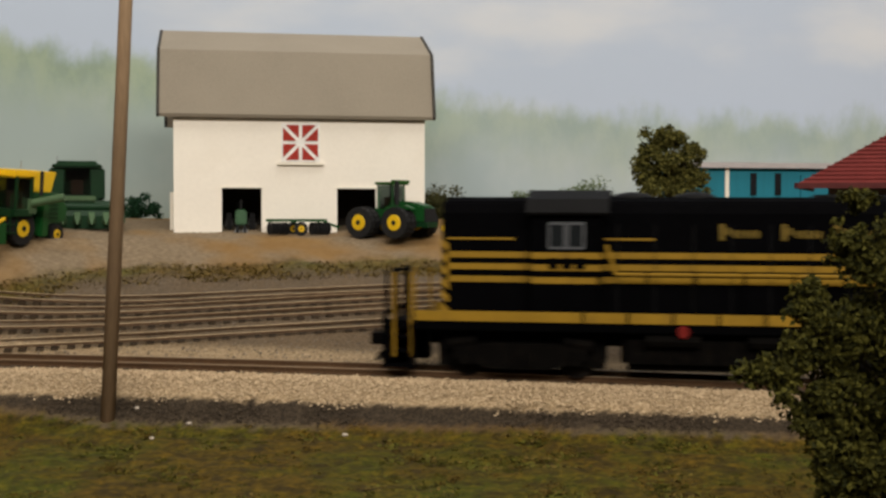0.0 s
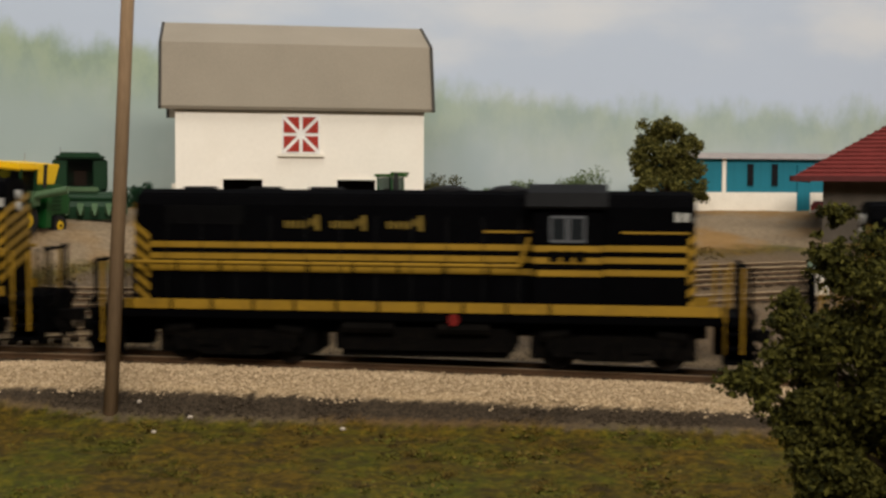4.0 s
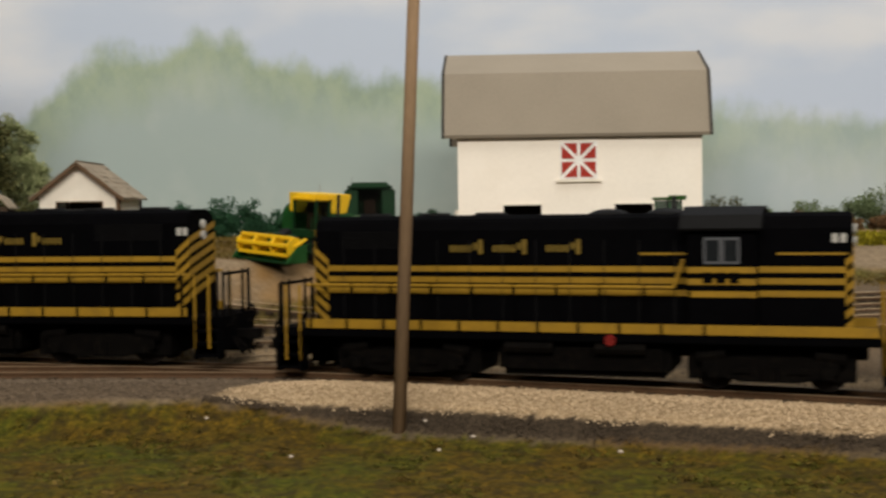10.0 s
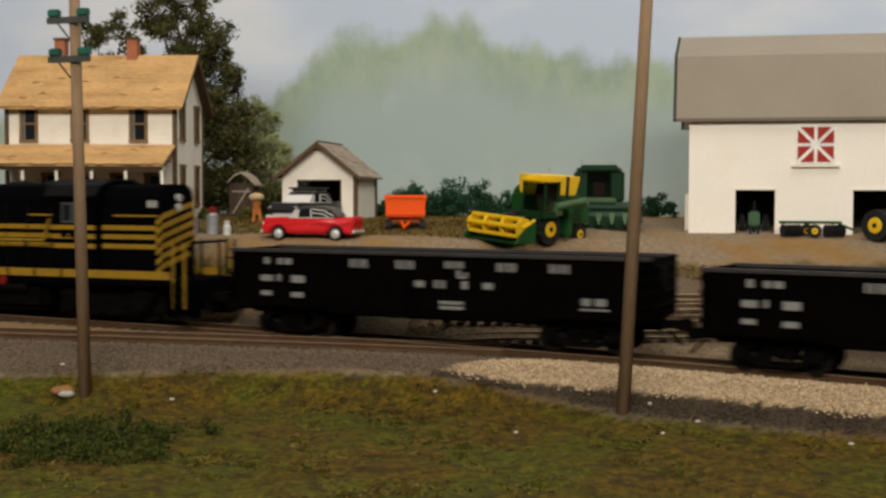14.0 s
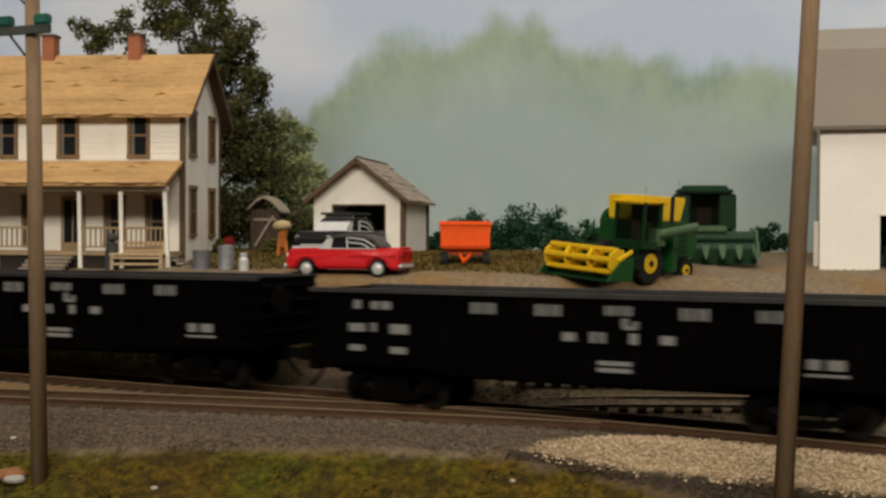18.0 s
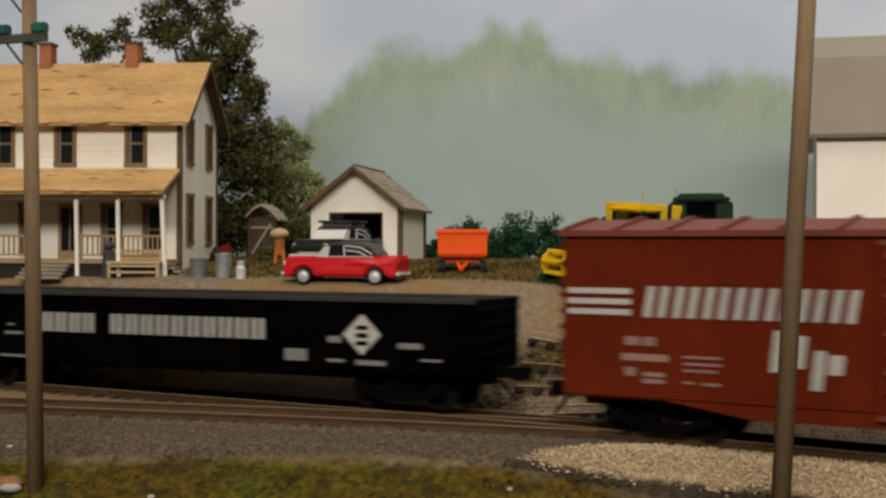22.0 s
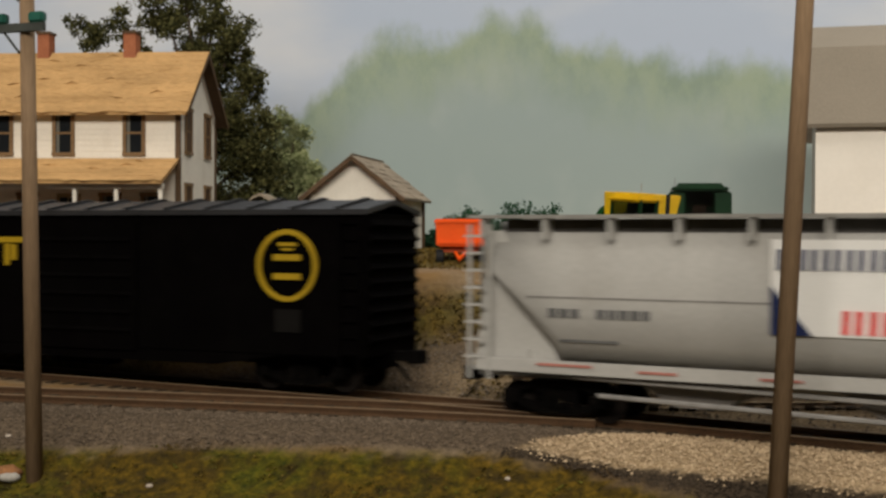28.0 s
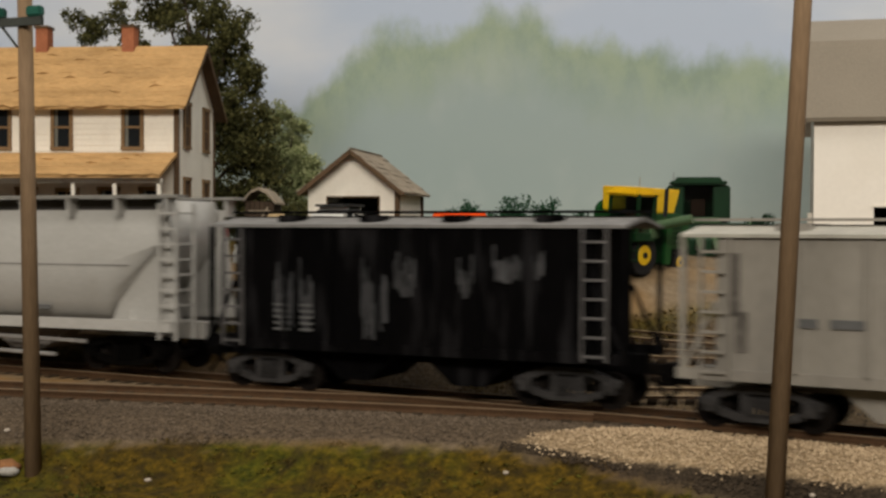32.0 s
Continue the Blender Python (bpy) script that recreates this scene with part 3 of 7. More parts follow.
        bars(L, [(8.75, 4.2, 0.16, 0.25), (8.98, 4.2, 0.16, 0.25)] if s < 0 else [(-8.35, 4.2, 0.16, 0.25), (-8.1, 4.2, 0.16, 0.25)], s * 1.12, WHITE, "number_board")
        # louvre doors and panel lines
        bm = bm_new()
        for k in range(11):
            x = -3.2 + k * 1.13
            bx(bm, x, x + 0.05, s * 1.1, s * 1.14, 1.9, 4.3)
        for k in range(7):
            bx(bm, 5.6, 8.2, s * 1.1, s * 1.15, 4.05 + k * 0.08, 4.09 + k * 0.08)
        part("louvre", bm, surface("louvre_black", (0.003, 0.003, 0.0035), 0.5, gloss=0.1), hl)
        # handrail
        rail = bm_new()
        cyl(rail, (-3.2, s * 1.55, 2.95), (9.3, s * 1.55, 2.95), 0.05, n=6)
        cyl(rail, (-3.5, s * 1.55, 3.75), (-3.2, s * 1.55, 2.95), 0.06, n=6)
        part("handrail", rail, YELLOW, L, "thin yellow handrail")
        for k in range(10):
            x = -3.7 + k * 1.42
            bm = bm_new()
            cyl(bm, (x, s * 1.55, 1.6), (x, s * 1.55, 3.0), 0.05, n=6)
            part("stanchion", bm, BLACK, L)
        bm = bm_new()
        cyl(bm, (-1.2, s * 1.5, 1.42), (-1.2, s * 1.68, 1.42), 0.17, n=12)
        part("fuel_cutoff", bm, RED, L, "round red fuel cut-off")
        # steps at the four corners
        for x, sg in ((-9.85, -1), (10.0, 1)):
            well = part("step_well", bx(bm_new(), x - 0.42, x + 0.42, s * 0.98, s * 1.03, 0.25, 1.6), BLACK, L)
            for z in (0.35, 0.75, 1.15):
                part("tread", bx(bm_new(), x - 0.38, x + 0.38, s * 1.03, s * 1.6, z - 0.04, z + 0.04), BLACK, well)
            for q in (-0.42, 0.42):
                part("step_side", bx(bm_new(), x + q - 0.04, x + q + 0.04, s * 1.03, s * 1.62, 0.25, 1.5), BLACK, well)
            bm = bm_new()
            cyl(bm, (x + sg * 0.36, s * 1.5, 1.4), (x + sg * 0.36, s * 1.5, 3.0), 0.055, n=8)
            part("grab_post", bm, BLACK, L)
            bm = bm_new()
            cyl(bm, (x + sg * 0.1, s * 1.58, 0.6), (x + sg * 0.1, s * 1.58, 2.95), 0.045, n=8)
            cyl(bm, (x - sg * 0.42, s * 1.58, 0.6), (x - sg * 0.42, s * 1.58, 2.95), 0.045, n=8)
            part("grab_rail", bm, YELLOW, L, "yellow corner grab rail")
    for x, sg in ((-10.05, -1), (10.45, 1)):
        bm = bm_new()
        bx(bm, x - 0.08, x + 0.08, -1.55, 1.55, 0.5, 1.6)
        part("pilot", bm, BLACK, L)
        # end railing with its drop gate and brake gear
        for q in (-1.15, -0.62, 0.62, 1.15):
            part("end_post", cyl(bm_new(), (x + sg * 0.02, q, 1.6), (x + sg * 0.02, q, 3.05), 0.05, n=6), BLACK, L)
        part("end_rail", cyl(bm_new(), (x + sg * 0.02, -1.15, 2.95), (x + sg * 0.02, 1.15, 2.95), 0.05, n=6), BLACK, L)
        for q in (-1.0, 0.95):
            bm = bm_new()
            for k in range(4):
                a0, a1 = math.pi * k / 4, math.pi * (k + 1) / 4
                cyl(bm, (x + sg * (0.1 + 0.28 * math.sin(a0)), q, 1.55 + 0.3 * math.cos(a0)), (x + sg * (0.1 + 0.28 * math.sin(a1)), q, 1.55 + 0.3 * math.cos(a1)), 0.06, n=6)
            part("jumper_cable", bm, GRIME, L)
        # stripes slanting across the hood end
        e = -8.55 if sg < 0 else 9.2
        for k in range(6):
            z = 1.95 + k * 0.36 + (0.2 if sg > 0 else 0.0)
            lo, hi = (z, z + 0.5) if sg > 0 else (z + 0.5, z)
            bm = prism(bm_new(), [(-1.1, lo), (1.1, hi), (1.1, hi + 0.2), (-1.1, lo + 0.2)], e, e + sg * 0.02, "x")
            part("end_chevron", bm, YELLOW, L, "slanted yellow warning stripe")
        bm = bm_new()
        for q in (-0.55, 0.55):
            cyl(bm, (x + sg * 0.12, q, 0.9), (x + sg * 0.45, q, 0.35), 0.06, n=6)
            cyl(bm, (x + sg * 0.45, q, 0.35), (x + sg * 0.6, q, 0.6), 0.06, n=6)
        part("air_hose", bm, GRIME, L)
        coupler(L, x, sg)
        bm = bm_new()
        e = -8.55 if sg < 0 else 9.2
        for q in (4.0, 4.35):
            cyl(bm, (e - sg * 0.05, 0, q + 0.2), (e + sg * 0.1, 0, q + 0.2), 0.15, n=10)
        part("headlight", bm, WHITE, L)
    bm = bm_new()
    bx(bm, -3.05, 2.6, -1.35, 1.35, 0.3, 1.36)
    part("fuel_tank", bm, GRIME, L, bevel=0.2)
    bm = bm_new()
    for s in (-1, 1):
        for x in (-1.5, 1.5):
            bm = bm_new()
            cyl(bm, (x - 0.8, s * 1.45, 1.15), (x + 0.8, s * 1.45, 1.15), 0.18, n=8)
            part("air_tank", bm, GRIME, L)
    grey = surface("cab_roof_grey", (0.005, 0.005, 0.0055), 0.6, gloss=0.06)
    for x in (-2.75, -0.85):
        part("roof_blister", ball(bm_new(), (x, 0, 4.98), 0.62, 1.15, 1.1, 0.36, n=16), grey, L, smooth=True)
    for x in (3.2, 5.2, 7.4):
        part("roof_fan", cyl(bm_new(), (x, 0, 4.98), (x, 0, 5.13), 0.62, 0.52, n=18), grey, L)
    truck(L, -6.1, 1.7, 1.2, True)
    truck(L, 5.85, 1.7, 1.2, True)
    return L


CAR_BLACK = surface("car_black", (0.0016, 0.0013, 0.0013), 0.7, 0, 0.35, 0.7, 8, 0.08, stain=(0.0035, 0.003, 0.0028), stain_amount=0.4, gloss=0.01)


def gondola_body(G, half, floor, rim, w, posts, material):
    for s in (-1, 1):
        part("side", bx(bm_new(), -half, half, s * w - 0.06, s * w + 0.06, floor, rim), material, G)
    for s in (-1, 1):
        end = part("end", bx(bm_new(), s * half - 0.06, s * half + 0.06, -w, w, floor, rim - 0.02), material, G, "ribbed end")
        for k in range(4):
            z = floor + 0.3 + k * (rim - floor - 0.5) / 3.4
            part("rib", prism(bm_new(), [(s * half, z), (s * (half + 0.16), z + 0.1), (s * half, z + 0.24)], -w + 0.1, w - 0.1, "y"), material, end)
    bm = bm_new()
    bx(bm, -half, half, -w, w, floor - 0.05, floor + 0.08)
    part("floor_plate", bm, surface("gondola_floor", (0.006, 0.005, 0.004), 0.9, stain=(0.015, 0.009, 0.006), gloss=0.05), G, "rusty floor")
    for s in (-1, 1):
        bm = bm_new()
        bx(bm, -half - 0.05, half + 0.05, s * w - 0.13, s * w + 0.13, rim - 0.09, rim + 0.02)
        part("top_rail", bm, surface("worn_rim", (0.035, 0.032, 0.031), 0.5, 0, 0.4, 1.5, gloss=0.2), G, "worn top edge")
        for k in range(posts):
            x = -half + (k + 0.5) * 2 * half / posts
            bm = bm_new()
            bx(bm, x - 0.07, x + 0.07, s * w + s * 0.05 - 0.06, s * w + s * 0.05 + 0.06, floor + 0.03, rim - 0.1)
            part("side_post", bm, material, G)
    bm = bm_new()
    prism(bm, [(-half, floor), (-half * 0.62, floor), (-half * 0.45, floor - 0.2), (half * 0.45, floor - 0.2), (half * 0.62, floor), (half, floor)], -w + 0.02, -w + 0.14, "y")
    prism(bm, [(-half, floor), (-half * 0.62, floor), (-half * 0.45, floor - 0.2), (half * 0.45, floor - 0.2), (half * 0.62, floor), (half, floor)], w - 0.14, w - 0.02, "y")
    bx(bm, -half, half, -0.25, 0.25, floor - 0.4, floor)
    part("centre_sill", bm, material, G)


def build_gondola():
    G = thing("gondola", "weathered black steel gondola with white lettering bars", "gondola car", group="gondolas of the train")
    gondola_body(G, 8.05, 1.15, 3.05, 1.55, 0, CAR_BLACK)
    for s in (-1, 1):
        for k in range(10):
            x = -7.2 + k * 1.6
            part("side_post", bx(bm_new(), x - 0.05, x + 0.05, s * 1.56, s * 1.66, 1.2, 2.9), CAR_BLACK, G)
    for s in (-1, 1):
        y = s * 1.66
        r = [(-6.6, 2.55, 0.2, 0.22), (-6.05, 2.55, 0.2, 0.2), (-5.75, 2.55, 0.3, 0.2), (-6.75, 1.97, 0.5, 0.2), (-6.05, 1.98, 0.14, 0.22), (-5.45, 1.94, 0.55, 0.24), (-6.75, 1.48, 0.45, 0.15), (-5.45, 1.44, 0.5, 0.17)]
        for x in (-3.0, -1.15, 2.7, 4.6):
            r += strokes(x, 2.52, 0.27, 0.3, 0.1, 2)
        r += strokes(0.75, 2.58, 0.22, 0.3, 0.1, 2) + [(1.2, 2.26, 0.14, 0.26), (1.48, 2.26, 0.12, 0.2), (1.2, 2.26, 0.4, 0.08), (-0.4, 1.95, 0.35, 0.2), (0.35, 1.93, 0.14, 0.25), (0.6, 1.93, 0.14, 0.25), (1.4, 1.93, 0.2, 0.25), (2.2, 1.95, 0.35, 0.2), (0.55, 1.42, 0.9, 0.1), (0.55, 1.26, 0.9, 0.1), (5.75, 1.55, 0.3, 0.22), (6.2, 1.55, 0.4, 0.22), (5.7, 1.4, 1.0, 0.06)]
        bars(G, r, y, DULL_WHITE, label="white lettering as plain bars")
    for x in (-7.9, 7.9):
        for z in (1.5, 1.9, 2.3, 2.7):
            part("rung", bx(bm_new(), x - 0.25, x + 0.05, -1.75, -1.64, z, z + 0.05), CAR_BLACK, G)
    bm = bm_new()
    cyl(bm, (8.25, -0.7, 2.4), (8.35, -0.7, 2.4), 0.4, n=14)
    part("brake_wheel", bm, GRIME, G)
    truck(G, -5.75, 1.15), truck(G, 5.6, 1.15)
    coupler(G, -8.1, -1), coupler(G, 8.1, 1)
    return G


def build_low_gondola():
    G = thing("low_gondola", "long low black gondola with white lettering and a diamond", "gondola car")
    gondola_body(G, 10.1, 1.05, 2.85, 1.55, 0, CAR_BLACK)
    for s in (-1, 1):
        for k in range(14):
            x = -9.4 + k * 1.446
            part("side_post", bx(bm_new(), x - 0.05, x + 0.05, s * 1.56, s * 1.65, 1.1, 2.7), CAR_BLACK, G)
    y = -1.65
    big = strokes(-4.5, 1.72, 0.54, 0.4, 0.13, 4) + strokes(-1.85, 1.72, 0.54, 0.42, 0.14, 10)
    bars(G, big, y, WHITE, label="large white lettering as plain blocks")
    marks(G, [(-7.75, 2.3, 0.25, 0.2), (-7.15, 2.3, 0.25, 0.2), (-8.05, 1.95, 0.6, 0.2), (-7.1, 1.95, 0.6, 0.2), (-8.0, 1.75, 0.5, 0.1), (-7.1, 1.75, 0.6, 0.1), (-8.0, 1.55, 0.55, 0.11), (-7.1, 1.55, 0.6, 0.11), (-6.0, 1.6, 0.7, 0.08), (-5.9, 1.85, 0.25, 0.06), (-6.2, 0.95, 1.2, 0.06), (4.3, 1.2, 0.7, 0.3), (5.7, 1.7, 0.4, 0.16), (5.7, 1.2, 0.5, 0.08), (7.9, 1.6, 0.7, 0.14), (8.6, 1.3, 0.6, 0.06), (6.6, 1.15, 0.9, 0.12)], y, DULL_WHITE, "data_mark")
    bm = bm_new()
    prism(bm, [(6.2, 1.92), (6.78, 2.44), (7.36, 1.92), (6.78, 1.4)], -1.69, -1.63, "y")
    emb = part("emblem", bm, WHITE, G, "white diamond emblem")
    bm = bm_new()
    for z in (1.7, 1.9, 2.1):
        bx(bm, 6.6, 6.98, -1.71, -1.66, z - 0.05, z + 0.06)
    part("emblem_bars", bm, CAR_BLACK, emb)
    for x in (-9.9, 9.9):
        for z in (1.4, 1.8, 2.2, 2.6):
            part("rung", bx(bm_new(), x - 0.25, x + 0.1, -1.75, -1.64, z, z + 0.05), CAR_BLACK, G)
    truck(G, -7.9, 1.15), truck(G, 7.65, 1.15)
    coupler(G, -10.15, -1), coupler(G, 10.15, 1)
    return G


def boxcar_shell(B, half, eave, peak, paint, roof, w=1.6, sill=0.98):
    bm = bm_new()
    bx(bm, -half, half, -w, w, sill, eave)
    body = part("body", bm, paint, B, bevel=0.04)
    bm = bm_new()
    prism(bm, [(-w - 0.1, eave - 0.04), (0, peak - 0.04), (w + 0.1, eave - 0.04), (w + 0.1, eave + 0.1), (0, peak + 0.08), (-w - 0.1, eave + 0.1)], -half - 0.1, half + 0.1, "x")
    part("roof", bm, roof, B, "ribbed metal roof")
    for k in range(int(half * 2 / 1.45) + 1):
        x = -half + 0.1 + k * 1.45
        bm = bm_new()
        prism(bm, [(-w - 0.12, eave + 0.1), (0, peak + 0.09), (w + 0.12, eave + 0.1), (w + 0.12, eave + 0.17), (0, peak + 0.16), (-w - 0.12, eave + 0.17)], x - 0.06, x + 0.06, "x")
        part("roof_rib", bm, roof, B)
    for s in (-1, 1):
        for k in range(9):
            z = sill + 0.35 + k * (eave - sill - 0.4) / 9
            part("end_rib", prism(bm_new(), [(s * half, z), (s * (half + 0.2), z + 0.12), (s * half, z + 0.27)], -w + 0.15, w - 0.15, "y"), paint, B)
    bm = bm_new()
    for z in np.arange(sill + 0.1, eave - 0.2, 0.42):
        bx(bm, half - 0.75, half - 0.15, -w - 0.1, -w - 0.05, z, z + 0.05)
    for q in (half - 0.75, half - 0.15):
        bx(bm, q - 0.03, q + 0.03, -w - 0.1, -w - 0.04, sill - 0.2, eave - 0.2)
    part("ladder", bm, paint, B)
    bm = bm_new()
    prism(bm, [(-half, sill), (-half * 0.72, sill), (-half * 0.5, sill - 0.3), (half * 0.5, sill - 0.3), (half * 0.72, sill), (half, sill)], -w - 0.01, -w + 0.1, "y")
    prism(bm, [(-half, sill), (-half * 0.72, sill), (-half * 0.5, sill - 0.3), (half * 0.5, sill - 0.3), (half * 0.72, sill), (half, sill)], w - 0.1, w + 0.01, "y")
    bx(bm, -half, half, -0.3, 0.3, sill - 0.35, sill)
    bx(bm, -1.5, 0.6, -1.0, -0.4, sill - 0.55, sill)
    part("underframe", bm, paint, B)
    return body


def build_red_boxcar():
    paint = surface("boxcar_red", (0.115, 0.015, 0.0045), 0.6, 0, 0.16, 0.5, 9, 0.05, stain=(0.075, 0.011, 0.004), stain_amount=0.4, gloss=0.05)
    roof = surface("boxcar_red_roof", (0.16, 0.04, 0.024), 0.5, 0, 0.15, 0.6, 9, 0.05)
    B = thing("red_boxcar", "oxide-red boxcar with white lettering and a ribbed door", "boxcar")
    boxcar_shell(B, 10.3, 4.72, 5.02, paint, roof)
    bm = bm_new()
    bx(bm, -2.05, 1.75, -1.72, -1.6, 0.95, 4.5)
    door = part("door", bm, paint, B, "sliding door with pressed ribs")
    for k in range(8):
        bm = bm_new()
        prism(bm, [(-1.72, 1.35 + k * 0.4), (-1.81, 1.43 + k * 0.4), (-1.72, 1.51 + k * 0.4)], -1.85, 1.55, "x")
        part("rib", bm, roof if k % 2 else paint, door)
    bm = bm_new()
    bx(bm, 0.05, 0.45, -1.82, -1.72, 2.5, 2.72)
    part("latch", bm, SILVER, door)
    bm = bm_new()
    bx(bm, -2.05, 6.6, -1.74, -1.62, 0.86, 0.97)
    bx(bm, -2.05, 6.6, -1.74, -1.62, 4.5, 4.6)
    part("door_track", bm, roof, B)
    y = -1.61
    st = []
    for z in (2.88, 3.12, 3.36):
        st += [(-10.15, z, 1.8, 0.13), (8.1, z, 1.45, 0.13)]
    marks(B, st, y, WHITE, "speed_line", 0.1)
    bars(B, strokes(-8.0, 2.85, 0.7, 0.62, 0.18, 7), y, WHITE, slant=0.2, label="slanted white lettering as plain blocks")
    bars(B, strokes(2.15, 2.85, 0.7, 0.56, 0.17, 8), y, WHITE, slant=0.2)
    bars(B, [(-4.65, 1.75, 0.3, 0.9), (-4.15, 1.85, 0.34, 0.7), (-3.65, 1.4, 0.28, 0.85), (-3.25, 1.75, 0.36, 0.42)], y, WHITE, "emblem", 0.12)
    marks(B, [(-8.5, 2.2, 0.4, 0.2), (-8.0, 2.2, 0.35, 0.2), (-8.6, 1.85, 1.3, 0.16), (-6.9, 1.95, 1.0, 0.06), (-6.9, 1.8, 1.0, 0.06), (-6.9, 1.65, 0.9, 0.06), (-8.5, 1.5, 0.3, 0.2), (-8.0, 1.5, 0.6, 0.1), (-8.0, 1.35, 0.6, 0.1), (-6.9, 1.38, 0.3, 0.06), (-6.4, 1.36, 0.5, 0.07), (6.7, 1.3, 0.5, 0.08), (8.3, 1.25, 0.4, 0.1), (4.0, 1.55, 0.6, 0.05)], y, surface("dull_marks", (0.26, 0.15, 0.13), 0.6), "data_mark")
    bars(B, [(6.4, 1.6, 0.75, 0.75)], y, surface("patch_red", (0.13, 0.022, 0.016), 0.7), "paint_patch")
    truck(B, -7.7), truck(B, 7.9)
    coupler(B, -10.4, -1), coupler(B, 10.4, 1)
    return B


def build_black_boxcar():
    roof = surface("boxcar_black_roof", (0.03, 0.03, 0.032), 0.45, 0.2, 0.25, 0.6, 9, 0.05)
    B = thing("black_boxcar", "glossy black boxcar with yellow lettering and round emblem", "boxcar")
    boxcar_shell(B, 9.9, 4.72, 5.02, CAR_BLACK, roof)
    bm = bm_new()
    bx(bm, -1.6, 2.2, -1.7, -1.6, 0.95, 4.5)
    door = part("door", bm, CAR_BLACK, B)
    bm = bm_new()
    for k in range(6):
        prism(bm, [(-1.7, 1.4 + k * 0.5), (-1.76, 1.48 + k * 0.5), (-1.7, 1.56 + k * 0.5)], -1.4, 2.0, "x")
    part("rib", bm, CAR_BLACK, door)
    gold = surface("emblem_yellow", (0.36, 0.235, 0.012), 0.5, 0, 0.1)
    y = -1.61
    for x, z, w in ((-8.2, 3.6, 1.35), (-7.25, 2.65, 1.5), (-6.0, 1.75, 0.9)):
        r = [(x, z, 0.2, 0.6), (x + 0.3, z + 0.04, 0.24, 0.5)] + [(x + 0.75 + k * 0.2, z + 0.18, 0.13, 0.24 + 0.1 * (k % 3 == 1)) for k in range(int(w / 0.2))]
        bars(B, r, y, gold, slant=0.15, label="yellow lettering as plain blocks")
    bars(B, [(-3.3, 3.9, 1.15, 0.16), (-2.95, 3.25, 0.2, 0.62), (-2.68, 3.4, 0.22, 0.45)], y, gold, "small_emblem")
    marks(B, [(-8.4, 2.33, 0.4, 0.14), (-8.7, 1.9, 0.9, 0.13), (-8.7, 1.62, 0.4, 0.07), (-8.1, 1.6, 0.6, 0.07), (-8.7, 1.45, 0.4, 0.07), (-8.1, 1.43, 0.6, 0.07), (-8.1, 1.25, 0.8, 0.07), (-0.3, 1.75, 0.35, 0.07)], y, surface("dull_gold", (0.34, 0.24, 0.04), 0.6), "data_mark")
    bm = bm_new()
    n = 28
    ring = [[bm.verts.new((7.4 + r * 1.05 * math.cos(2 * math.pi * i / n), d, 3.35 + r * math.sin(2 * math.pi * i / n))) for r, d in ((0.82, -1.6), (0.82, -1.66), (0.95, -1.66), (0.95, -1.6))] for i in range(n)]
    for i in range(n):
        for j in range(4):
            bm.faces.new((ring[i - 1][j], ring[i - 1][j - 1], ring[i][j - 1], ring[i][j]))
    bmesh.ops.recalc_face_normals(bm, faces=bm.faces)
    for z, h in ((3.48, 0.16), (2.98, 0.16)):
        bx(bm, 6.95, 7.85, -1.66, -1.6, z, z + h)
    emb = part("round_emblem", bm, gold, B, "yellow ring with plain bars")
    bars(B, [(7.1, 3.86, 0.6, 0.09), (7.2, 3.74, 0.4, 0.06)], y, gold, "emblem_bars")
    bars(B, [(7.0, 1.6, 0.85, 0.6)], y, surface("sooty_patch", (0.007, 0.0065, 0.006), 0.8, gloss=0.03), "paint_patch")
    truck(B, -7.6), truck(B, 7.6)
    coupler(B, -10.0, -1), coupler(B, 10.0, 1)
    return B


